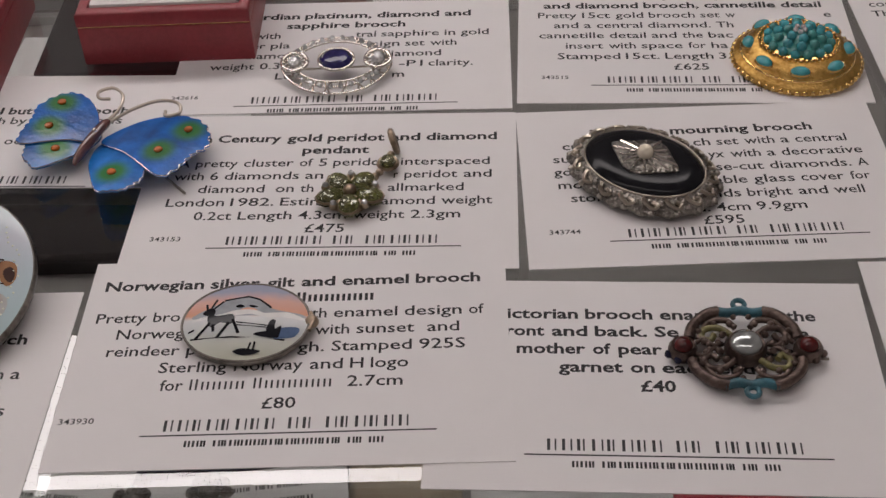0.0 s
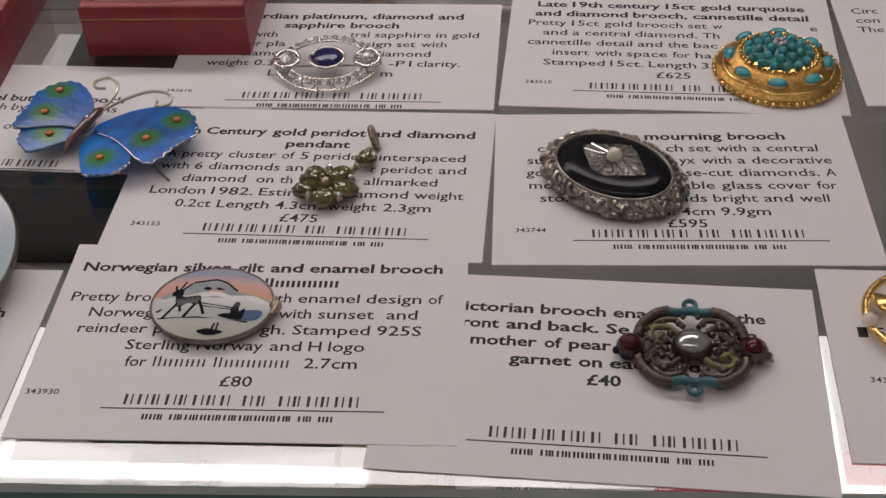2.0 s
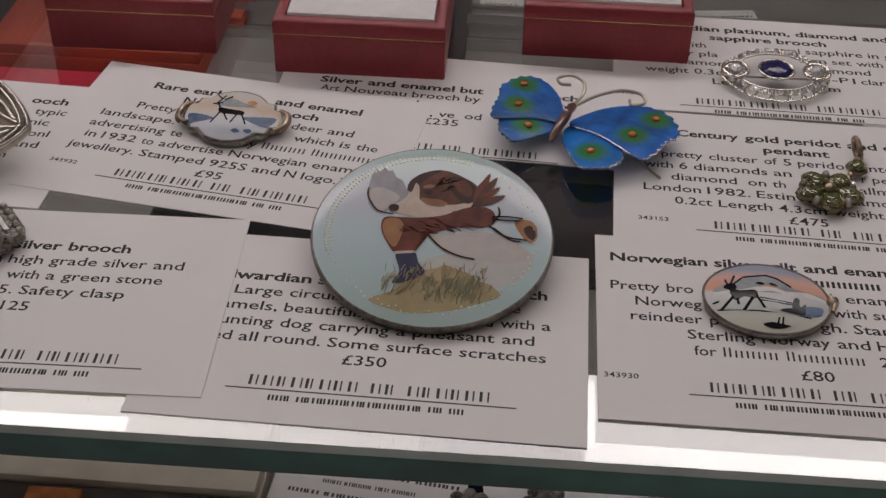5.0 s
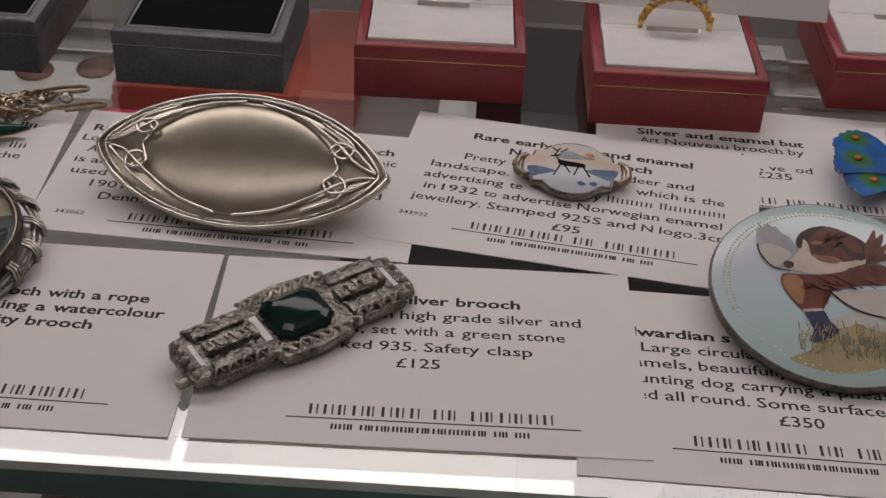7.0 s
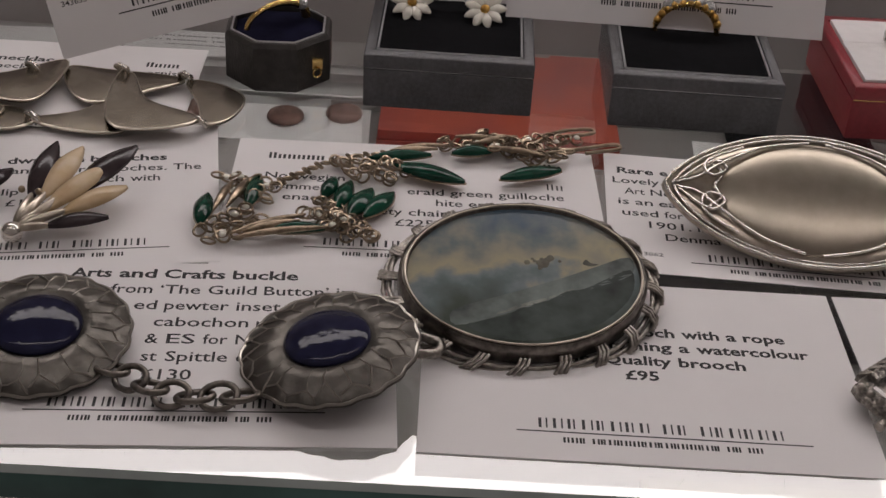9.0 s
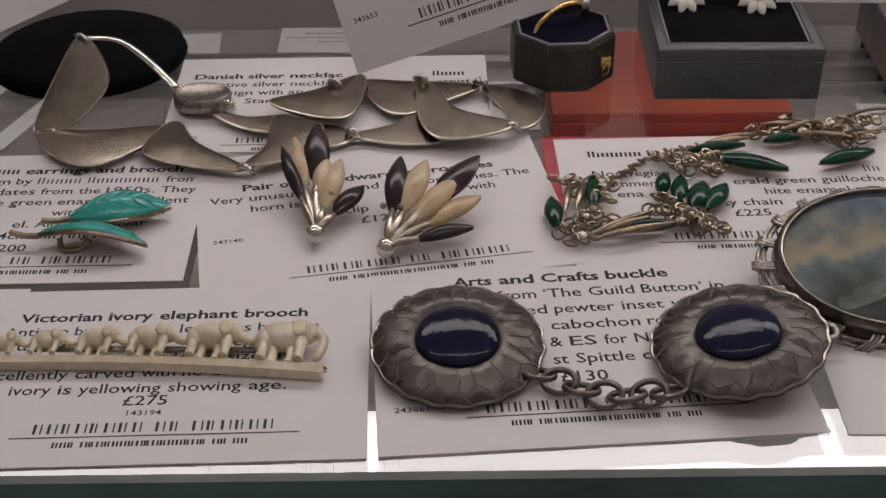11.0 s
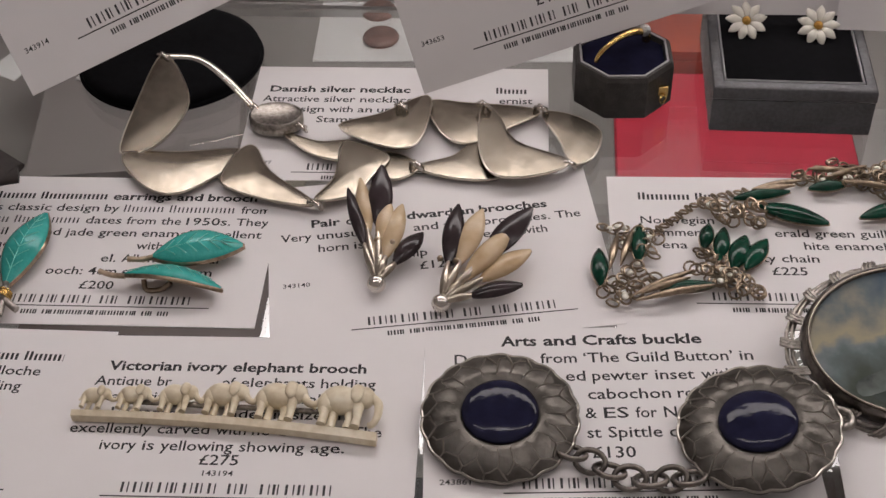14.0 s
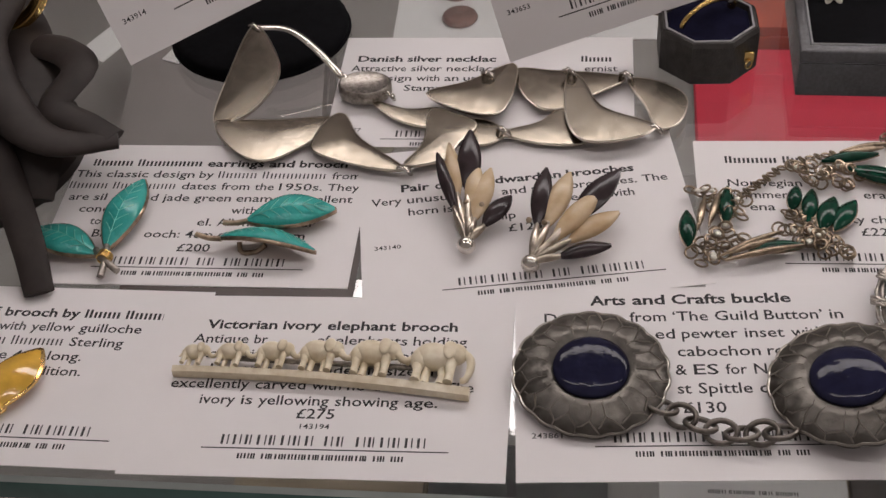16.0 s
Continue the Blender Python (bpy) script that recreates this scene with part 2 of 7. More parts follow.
PEWTER = material("hammered_pewter", (0.145, 0.133, 0.118), 0.38, 1.0, grain=0.35, scale=420, bump=0.55, bump_scale=420, second=(0.07, 0.064, 0.056))
PEWTER_EDGE = material("worn_pewter_edge", (0.34, 0.315, 0.28), 0.30, 1.0, grain=0.3, scale=300, bump=0.2)
GOLD = material("yellow_gold", (0.85, 0.58, 0.22), 0.22, 1.0, grain=0.2, scale=400, bump=0.15)
GOLD_GRAIN = material("granulated_gold", (0.80, 0.52, 0.16), 0.32, 1.0, grain=0.4, scale=800, bump=0.55, bump_scale=1600, second=(0.42, 0.22, 0.05))
GILT = material("silver_gilt", (0.46, 0.365, 0.265), 0.28, 1.0, grain=0.35, scale=600, bump=0.2, second=(0.15, 0.115, 0.08))
ONYX = material("black_onyx", (0.012, 0.012, 0.014), 0.14, grain=0.2, bump=0.02, spec=0.14)
PEARL = material("cream_pearl", (0.80, 0.72, 0.58), 0.18, grain=0.06, bump=0.02, coat=0.6)
MOP = material("grey_mother_of_pearl", (0.40, 0.42, 0.41), 0.16, 0.55, grain=0.3, scale=250, bump=0.08, coat=0.8)
SAPPHIRE = material("blue_sapphire", (0.04, 0.035, 0.15), 0.1, grain=0.6, scale=500, bump=0.5, bump_scale=500, second=(0.012, 0.012, 0.06))
PERIDOT = material("green_peridot", (0.24, 0.24, 0.075), 0.06, grain=0.5, scale=900, bump=0.7, bump_scale=650, trans=0.45, ior=1.66, second=(0.07, 0.07, 0.02), cells=True)
DIAMOND = material("white_diamond", (0.80, 0.80, 0.78), 0.08, 0.65, grain=0.5, scale=1500, bump=0.8, bump_scale=1400, cells=True)
GARNET = material("red_garnet", (0.12, 0.010, 0.010), 0.12, grain=0.5, scale=600, bump=0.3, bump_scale=500, second=(0.04, 0.006, 0.006))
TURQUOISE = material("turquoise_cabochon", (0.055, 0.33, 0.37), 0.2, grain=0.25, scale=500, bump=0.05, coat=0.5)
TURQUOISE_DARK = material("green_turquoise_cabochon", (0.06, 0.27, 0.25), 0.2, grain=0.35, scale=500, bump=0.05, coat=0.5)
TEAL_STONE = material("dark_green_paste_stone", (0.010, 0.026, 0.023), 0.08, grain=0.5, scale=160, bump=0.1, spec=0.2)
LAPIS = material("dark_blue_ceramic_cabochon", (0.022, 0.023, 0.054), 0.1, grain=0.6, scale=300, bump=0.4, bump_scale=260, spec=0.2, second=(0.010, 0.010, 0.024))
ENAMEL_RIM = material("white_metal_rim", (0.62, 0.60, 0.56), 0.25, 1.0, grain=0.2, bump=0.1)
JADE = material("jade_green_enamel", (0.07, 0.47, 0.42), 0.16, grain=0.45, scale=220, bump=0.3, bump_scale=900, spec=0.5, second=(0.025, 0.30, 0.26))
JADE_VEIN = material("pale_green_enamel_vein", (0.16, 0.58, 0.50), 0.2, grain=0.2, bump=0, coat=0.6)
EMERALD = material("emerald_green_enamel", (0.005, 0.045, 0.026), 0.16, grain=0.5, scale=300, bump=0.15, bump_scale=900, spec=0.3)
YELLOW_ENAMEL = material("yellow_guilloche_enamel", (0.72, 0.42, 0.06), 0.18, grain=0.25, scale=200, bump=0.3, bump_scale=600, coat=0.9)
WHITE_ENAMEL = material("white_enamel", (0.82, 0.79, 0.70), 0.25, grain=0.08, bump=0.05, coat=0.6)
HORN_PALE = material("pale_horn", (0.68, 0.55, 0.38), 0.24, grain=0.3, scale=160, bump=0.12, spec=0.5, second=(0.46, 0.32, 0.17))
HORN_DARK = material("dark_horn", (0.036, 0.026, 0.028), 0.2, grain=0.6, scale=140, bump=0.1, spec=0.35)
IVORY = material("yellowed_ivory", (0.80, 0.73, 0.57), 0.28, grain=0.14, scale=420, bump=0.3, bump_scale=600, second=(0.60, 0.50, 0.33))
RED_LEATHER = material("red_leatherette", (0.27, 0.034, 0.043), 0.3, grain=0.15, scale=700, bump=0.25, bump_scale=2500)
WHITE_PAD = material("white_velvet_pad", (0.74, 0.71, 0.70), 0.95, grain=0.05, scale=300, bump=0.3, bump_scale=3000, spec=0.1)
BLACK_LEATHER = material("charcoal_leatherette", (0.085, 0.085, 0.09), 0.26, grain=0.25, scale=900, bump=0.45, bump_scale=2600, spec=0.8)
BLACK_VELVET = material("black_velvet", (0.006, 0.006, 0.007), 0.95, grain=0.3, bump=0.2, bump_scale=3000, spec=0.1)
BLUE_VELVET = material("dark_blue_velvet", (0.010, 0.010, 0.026), 0.95, grain=0.4, scale=200, bump=0.3, bump_scale=2500, spec=0.1)
WORN_LEATHER = material("worn_brown_black_leather", (0.06, 0.055, 0.05), 0.45, grain=0.45, scale=350, bump=0.5, bump_scale=1800, second=(0.025, 0.022, 0.02))
DARK_STAND = material("dark_brown_resin", (0.026, 0.020, 0.018), 0.55, grain=0.4, scale=150, bump=0.15, spec=0.3)
TRIM = material("pale_piping", (0.45, 0.45, 0.46), 0.3, 0.4, grain=0.1, bump=0)
GLASS_EDGE = material("green_glass_edge", (0.055, 0.13, 0.115), 0.12, grain=0.6, scale=30, bump=0.02, coat=0.6)
GLASS_LIP = material("ground_glass_lip", (0.36, 0.40, 0.38), 0.35, grain=0.25, scale=60, bump=0.2)
SHELF_LOW = material("lower_shelf_board", (0.27, 0.25, 0.24), 0.4, grain=0.3, scale=12, bump=0.05)
RED_CARD = material("crimson_card", (0.62, 0.035, 0.07), 0.5, grain=0.1, scale=40, bump=0.05)
ORANGE_STUFF = material("orange_red_tissue", (0.50, 0.085, 0.04), 0.6, grain=0.35, scale=45, bump=0.3, bump_scale=90, second=(0.30, 0.06, 0.05))
WOOD_DARK = material("dark_stained_wood", (0.05, 0.033, 0.027), 0.4, grain=0.4, scale=60, bump=0.1)
TAN = material("tan_tray_lining", (0.42, 0.34, 0.25), 0.7, grain=0.2, scale=60, bump=0.2)
BACK_WALL = material("grey_cabinet_back", (0.25, 0.22, 0.215), 0.5, grain=0.2, scale=10, bump=0.05)
STEEL = material("brushed_steel", (0.55, 0.55, 0.54), 0.3, 1.0, grain=0.15, scale=60, bump=0.1)
BROWN_BEAD = material("brown_button", (0.20, 0.11, 0.09), 0.4, grain=0.4, scale=200, bump=0.3)
CREAM = material("cream_box_lid", (0.60, 0.55, 0.45), 0.6, grain=0.15, scale=50, bump=0.1)
AMBER = material("amber_beads", (0.45, 0.13, 0.02), 0.15, grain=0.4, scale=200, bump=0.05, coat=0.6)

GLASS = bpy.data.materials.new("clear_shelf_glass")
GLASS.use_nodes = True
_p = GLASS.node_tree.nodes["Principled BSDF"]
_p.inputs["Base Color"].default_value = (0.93, 0.97, 0.955, 1)
_p.inputs["Roughness"].default_value = 0.0
_p.inputs["Transmission Weight"].default_value = 1.0
_p.inputs["IOR"].default_value = 1.95
_p.inputs["Metallic"].default_value = 0.0

# ---------------------------------------------------------------- cabinet
EDGE = 0.55    # the shelf's front edge turns by this much from the cards' rows


def front(x):
    return -19.2 + 0.0098 * x


bm = BM()
x0, x1 = -680.0, 320.0
g = [(x0, front(x0)), (x1, front(x1)), (x1, 440), (x0, 440)]
loft(bm, [[(x, y, -7) for x, y in g], [(x, y, 0) for x, y in g]])
shelf = finish("glass_shelf", bm, GLASS, sharp=0)
shelf.visible_shadow = False
tagged(shelf, "clear glass shelf with a polished green front edge", "shelf", kind="structure")
bm = BM()
loft(bm, [[(x0, front(x0) - 0.9, z), (x1, front(x1) - 0.9, z), (x1, front(x1) - 0.05, z + s), (x0, front(x0) - 0.05, z + s)] for z, s in ((-7.0, 0), (-1.0, 0.8))])
part("front_edge", bm, GLASS_EDGE, shelf, "dark green polished glass edge")
bm = BM()
loft(bm, [[(x0, front(x0) - 0.95 + d, z) , (x1, front(x1) - 0.95 + d, z), (x1, front(x1) - 0.95 + d + 0.25, z + 0.35), (x0, front(x0) - 0.95 + d + 0.25, z + 0.35)] for d, z in ((0.0, -0.95), (0.75, -0.1))])
part("front_lip", bm, GLASS_LIP, shelf, "ground pale lip of the glass")

bm = BM()
box(bm, -760, 400, -70, 470, -176, -150, 1.5)
tagged(finish("lower_shelf", bm, SHELF_LOW), "dull grey lower shelf board under the glass", "shelf", kind="structure")
bm = BM()
box(bm, -760, 400, 470, 482, -330, 520)
tagged(finish("wall_back", bm, BACK_WALL), "dim grey cabinet back panel", "wall", kind="structure")
for nx in (-772, 400):
    bm = BM()
    box(bm, nx, nx + 12, -70, 482, -330, 520)
    tagged(finish("wall_side", bm, BACK_WALL), "dim grey cabinet side panel", "wall", kind="structure")
bm = BM()
box(bm, -772, 412, -70, 482, 520, 532)
tagged(finish("ceiling", bm, BACK_WALL), "dim grey cabinet top panel", "ceiling", kind="structure")

# two lamps hang from the cabinet's top panel: one at the back, one over the front edge
def strip_light(m, long, half, drop, power, label):
    lamp = thing("strip_light", m, label, "lamp", "cabinet strip lights")
    bm = BM()
    box(bm, -long - 4, long + 4, -half - 4, half + 4, 1, 12, 2)
    part("housing", bm, STEEL, lamp, "steel lamp housing")
    bm = BM()
    box(bm, -long, long, -half, half, -1.5, 1.0, 0.4)
    part("diffuser", bm, emitter("lit_diffuser", (1.0, 0.915, 0.903), power), lamp, "glowing white diffuser")
    for hx in (40 - long, long - 40):
        bm = BM()
        tube(bm, [(hx, 0, 10), (hx, *drop)], 3, 8)
        part("hanger", bm, STEEL, lamp, "steel hanger")


strip_light(at(-180, 376, 404, 0, -42), 476, 46, (-74, 92), 11.5, "long white strip light at the cabinet's back")
strip_light(at(-180, -6, 440, 0, 8), 476, 9, (8, 84), 21.0, "long thin white strip light over the shelf")

# ---------------------------------------------------------------- writing
ADVANCE = {}
for _chars, _w in (("ijl'‘’", 222), (" ,.:;/tf!I", 278), ("r-()", 333), ("cksvxyzJ", 500), ("abdeghnopqu0123456789£?L", 556), ("FTZ", 611),
                   ("ABEKPSVXY&", 667), ("wCDHNRU", 722), ("GOQ", 778), ("mM", 833), ("W", 944)):
    for _c in _chars:
        ADVANCE[_c] = _w
BOLD_MORE = dict.fromkeys("bdghnopqu", 55) | dict.fromkeys("cksvxyrtfijlJ", 56) | dict.fromkeys("mwABKVXYFa", 45)
WORDS = {}


def advance(s, bold):
    return sum(ADVANCE.get(c, 556) + (BOLD_MORE.get(c, 20) if bold else 0) for c in s)


def word_mesh(word, bold):
    """The outlines of one word in the built-in font, one unit high, and its width."""
    key = (word, bold)
    if key not in WORDS:
        cu = bpy.data.curves.new("word", "FONT")
        cu.body = word
        cu.size = 1.0
        cu.resolution_u = 2
        cu.offset = 0.026 if bold else 0.009
        ob = bpy.data.objects.new("word", cu)
        me = bpy.data.meshes.new_from_object(ob)
        bpy.data.objects.remove(ob)
        bpy.data.curves.remove(cu)
        v = np.empty(len(me.vertices) * 3)
        me.vertices.foreach_get("co", v)
        v = v.reshape(-1, 3)
        WORDS[key] = (v, [tuple(p.vertices) for p in me.polygons])
        bpy.data.meshes.remove(me)
    return WORDS[key]


def text_line(name, parent, text, cx, y, size=4.22, bold=False, z=0.24, left=False, mat=None, squeeze=1.0):
    """A printed line centred on cx with its middle at y, in millimetres on a card. # stands for a bar."""
    if "^" in text:
        a, c, wide = text.split("^")
        x0 = cx - float(wide) / 2
        text_line(name, parent, a, x0, y, size, bold, z, True, mat, squeeze)
        return text_line(name, parent, c, x0 + float(wide) - advance(c, bold) * size / 1000 * squeeze, y, size, bold, z, True, mat, squeeze)
    total = advance(text, bold) * size / 1000 * squeeze
    x = cx if left else cx - total / 2
    verts, faces, base = [], [], y - 0.40 * size
    for piece in text.replace(" ", " | ").split(" "):
        if piece == "":
            continue
        if piece == "|":
            x += 278 * size / 1000 * squeeze
            continue
        wide = advance(piece, bold) * size / 1000 * squeeze
        n = len(verts)
        if set(piece) <= {"#"}:
            step = wide / len(piece)
            for i in range(len(piece)):
                a, n = x + i * step, len(verts)
                high = (0.70 if i == 0 else 0.52) * size
                for p, q in ((0.04, 0.30 if bold else 0.22), (0.52, 0.80 if bold else 0.70)):
                    n = len(verts)
                    verts += [(a + p * step, base, z), (a + q * step, base, z), (a + q * step, base + high, z), (a + p * step, base + high, z)]
                    faces.append((n, n + 1, n + 2, n + 3))
        else:
            v, f = word_mesh(piece, bold)
            if len(v):
                lo, hi = v[:, 0].min(), v[:, 0].max()
                k = (wide - 0.08 * size) / max(1e-6, hi - lo)
                verts += [(x + 0.04 * size + (a - lo) * k, base + b * size, z) for a, b, _ in v]
                faces += [tuple(n + i for i in q) for q in f]
        x += wide
    me = bpy.data.meshes.new(name)
    me.from_pydata([(a * MM, b * MM, c * MM) for a, b, c in verts], [], faces)
    me.materials.append(mat or INK)
    ob = new(name, me)
    ob.parent = parent
    ob["kind"] = "stuff"
    return ob


def flat_print(name, parent, rects, z, mat):
    """Printed rectangles (x0, x1, y0, y1) on a card, in millimetres."""
    verts, faces = [], []
    for p, q, u, v in rects:
        n = len(verts)
        verts += [(p * MM, u * MM, z * MM), (q * MM, u * MM, z * MM), (q * MM, v * MM, z * MM), (p * MM, v * MM, z * MM)]
        faces.append((n, n + 1, n + 2, n + 3))
    me = bpy.data.meshes.new(name)
    me.from_pydata(verts, [], faces)
    me.materials.append(mat)
    ob = new(name, me)
    ob.parent = parent
    ob["kind"] = "stuff"
    return ob


def bars(name, parent, groups, x0, x1, y, high, thick, thin, z, mat):
    """Writing that is not spelled out: plain upright bars, a thick and a thin one for each sign, of slightly uneven spacing."""
    step = (x1 - x0) / (sum(groups) + 0.6 * (len(groups) - 1))
    rects, x, i = [], x0, 0
    for g in groups:
        for _ in range(g):
            w = step * (0.50 + 0.14 * math.sin(i * 2.7))
            rects.append((x, x + step * thick, y - high / 2, y + high / 2))
            if thin:
                rects.append((x + w, x + w + step * thin, y - high / 2, y + high / 2))
            x += step
            i += 1
        x += step * 0.6
    return flat_print(name, parent, rects, z, mat)


def card(m, label, heads, lines, number="", size=(17.5, 70.5, 8.3, 49.5), top=42.4, pitch=4.85, price="", price_y=None, bold_body=False, mark=True, number_at=(-16.4, 4.2), cx=25.6, font=4.1, curl=0.0, skew=0.0, squeeze=1.0):
    """A hand-cut price card. Its origin is the left end of the printed rule."""
    l, r, b, t = size
    ob = thing("price_card", m, label, "card", "price cards")
    bm = BM()
    nx, ny = 10, 7
    grid = []
    for k in (0, 1):
        rows = []
        for j in range(ny + 1):
            row = []
            for i in range(nx + 1):
                u, v = i / nx, j / ny
                x, y = -l + (r + l) * u, -b + (t + b) * v + skew * (u - 0.5)
                z = curl * max(0.0, (u - 0.8) / 0.2) ** 2 * (1 - v) * 6
                row.append(bm.verts.new((x, y, z + 0.2 * k)))
            rows.append(row)
        grid.append(rows)
    for j in range(ny):
        for i in range(nx):
            a = [grid[1][j][i], grid[1][j][i + 1], grid[1][j + 1][i + 1], grid[1][j + 1][i]]
            bm.faces.new(a)
            bm.faces.new([grid[0][j + 1][i], grid[0][j + 1][i + 1], grid[0][j][i + 1], grid[0][j][i]])
    for i in range(nx):
        bm.faces.new([grid[0][0][i], grid[0][0][i + 1], grid[1][0][i + 1], grid[1][0][i]])
        bm.faces.new([grid[0][ny][i + 1], grid[0][ny][i], grid[1][ny][i], grid[1][ny][i + 1]])
    for j in range(ny):
        bm.faces.new([grid[0][j + 1][0], grid[0][j][0], grid[1][j][0], grid[1][j + 1][0]])
        bm.faces.new([grid[0][j][nx], grid[0][j + 1][nx], grid[1][j + 1][nx], grid[1][j][nx]])
    part("paper", bm, PAPER, ob)
    y = top
    for s in heads:
        text_line("heading", ob, s, cx, y, font, True, squeeze=squeeze)
        y -= pitch
    for s in lines:
        if s:
            text_line("text_line", ob, s, cx, y, font, bold_body, squeeze=squeeze)
        y -= pitch
    if price:
        text_line("price", ob, price, cx, price_y if price_y is not None else y, font, bold_body)
    if number:
        text_line("stock_number", ob, number, number_at[0], number_at[1], 2.1, left=True)
    if mark:
        bars("shop_mark", ob, (8, 2, 6), 4.2, 51.6, 2.35, 2.8, 0.21, 0.12, 0.24, INK_MARK)
        bars("rule", ob, (1,), 0, 56, -0.1, 0.34, 1.0, 0, 0.24, INK)
        bars("web_line", ob, (3, 16, 2, 2), 8.7, 46.4, -2.25, 1.5, 0.30, 0.26, 0.24, INK)
    return ob


# ---------------------------------------------------------------- the cards on the shelf
card(at(5.0, 108.0, 0.02, -1.1), "white printed price card under a sapphire brooch", ["Edwardian platinum, diamond and", "sapphire brooch"],
     ["Brooch with^tral sapphire in gold^77", "outer pla^sign set with^60", "diamon^diamond^52", "weight 0.3c^-P1 clarity.^68.6", "Le^m^33.5"], "343616", size=(17, 69.5, 3.2, 49), top=42.3)
card(at(5.2, 54.0, 0.12, -1.7), "white printed price card under a green stone pendant", ["20th Century gold peridot and diamond", "pendant"],
     ["A pretty cluster of 5 perido^interspaced^73.5", "with 6 diamonds an^r peridot and^74.4", "diamond  on th^allmarked^61.6", "London 1982. Estin^amond weight^74.7", "0.2ct Length 4.3cm weight 2.3gm"], "343153", size=(18.5, 68.5, 7.5, 49.6), top=40.3, price="£475", price_y=6.6, number_at=(-13.0, 3.2))
card(at(0, 0, 0.3, 0), "white printed price card under an oval enamel brooch", ["Norwegian silver gilt and enamel brooch", "by ##### #######"],
     ["Pretty bro^th enamel design of^80.4", "Norweg^with sunset  and^70.2", "reindeer p^gh. Stamped 925S^72.5", "Sterling Norway and H logo", "for ##### #######  2.7cm"], "343930", top=42.2, price="£80", price_y=7.8)
card(at(72.1, -6.5, 0.12, -3.2), "white price card with bold print under an enamelled brooch", ["Victorian brooch enam^the^65.5", "front and back. Se^a^62", "mother of pear^d a^55", "garnet on each end", "£40"], [], size=(18.5, 68.5, 8.5, 47.0), top=37.4, cx=25.6, pitch=4.95)
card(at(93.5, 52.4, 0.1, 0.5), "white printed price card under a black onyx brooch", ["Victorian mourning brooch"],
     ["cu^ch set with a central^67", "sui^yx with a decorative^72", "gold^se-cut diamonds. A^72.4", "mon^able glass cover for^71", "stones^nds bright and well^66", "matched. 4cm 9.9gm"], "343744", size=(18, 67, 8.3, 49), top=39.6, price="£595", price_y=6.2, number_at=(-13.0, 3.6))
card(at(94.5, 112.3, 0.04, -3.0), "white printed price card under a gold and turquoise brooch", ["Late 19th century 15ct gold turquoise", "and diamond brooch, cannetille detail"],
     ["Pretty 15ct gold brooch set w^e^78", "and a central diamond. Th^e^69.6", "cannetille detail and the bac^k^77.4", "insert with space for ha^r.^63.6", "Stamped 15ct. Length 3.6^m^68"], "343515", size=(18.5, 68.5, 7.8, 49), top=43.4, price="£625", price_y=8.4, number_at=(-12.5, 3.6), pitch=5.0)
card(at(161.5, -1.0, 0.08, -1.5), "white printed price card under a gold pearl brooch", ["1 50^9^20"], [], "343636", size=(18, 70, 10, 44), number_at=(-11.5, 11.5), top=25.0, cx=-2.0)
card(at(184.5, 112.5, 0.06, 0.5), "white printed price card at the shelf's far end", [], ["Circ", "con", "The"], "", size=(17.5, 70, 7, 45), top=39.0, cx=-9.5)
card(at(-82.0, 80.0, 0.04, -2.6), "white printed price card under a blue butterfly brooch", ["Silver and enamel but^ooch^67.5"],
     ["Art Nouveau brooch by ^& Sons^66", "n enamel^ed^47", "ngs, ve^od^20"], "", size=(18, 71, 0.5, 46), top=30.6, pitch=4.2, price="£235", price_y=14.3, cx=26.0)
card(at(-133.8, 60.6, 0.3, -8.1), "white printed price card under a shaped enamel brooch", ["Rare early^and enamel^55.6", "No^och^35.8"],
     ["Pretty b^deer and^56.7", "landscape.^which is the^71.6", "advertising te^by ##### #######^73.1", "in 1932 to advertise Norwegian enamel", "jewellery. Stamped 925S and N logo.3cm"], "343932", size=(18, 69.5, 8.2, 50.5), top=42.0, pitch=5.05, price="£95", price_y=6.8, number_at=(-13.2, 4.0))
card(at(-89.0, -6.2, 0.04, -0.7), "white printed price card under a hunting dog plaque", ["Edwardian s^brooch^71"],
     ["Large circula^fine^60.2", "enamels, beautifully^d with a^73", "hunting dog carrying a pheasant and", "filled all round. Some surface scratches"], "", size=(18, 69.5, 8.9, 48), top=34.3, price="£350", price_y=10.1)
card(at(-162.0, -5.0, 0.3, 1.6), "white printed price card under a green stone bar brooch", ["Antique^silver brooch^42"],
     ["Brooch^in high grade silver and^67", "set^s, set with a green stone^60", "marked 935. Safety clasp"], "", size=(18.5, 69, 7.0, 50), top=37.6, pitch=5.1, price="£125", price_y=17.2, cx=24.4)
card(at(-211.4, 54.8, 0.16, -2.5), "white printed price card under an almond silver brooch", ["Rare e^ooch^76"],
     ["Lovely^typic^78.5", "Art Nou^nic^73", "is an ea^onl^76.4", "used for^and^74.8", "1901. It^rom^62.6", "Denma^ty's.^55.5"], "343062", size=(18.5, 69, 5.5, 47.5), top=39.6, pitch=4.95, number_at=(-13.0, 2.2), cx=22.5)
card(at(-251.8, -5.2, 0.1, 0.25), "white price card with bold print under a painted oval brooch", ["Silver^rooch with a rope^63", "frame^taining a watercolour^71", "scene. Quality brooch", "£95"], [], size=(18.6, 69, 7.8, 49.8), top=32.9, cx=25.5, pitch=4.8)
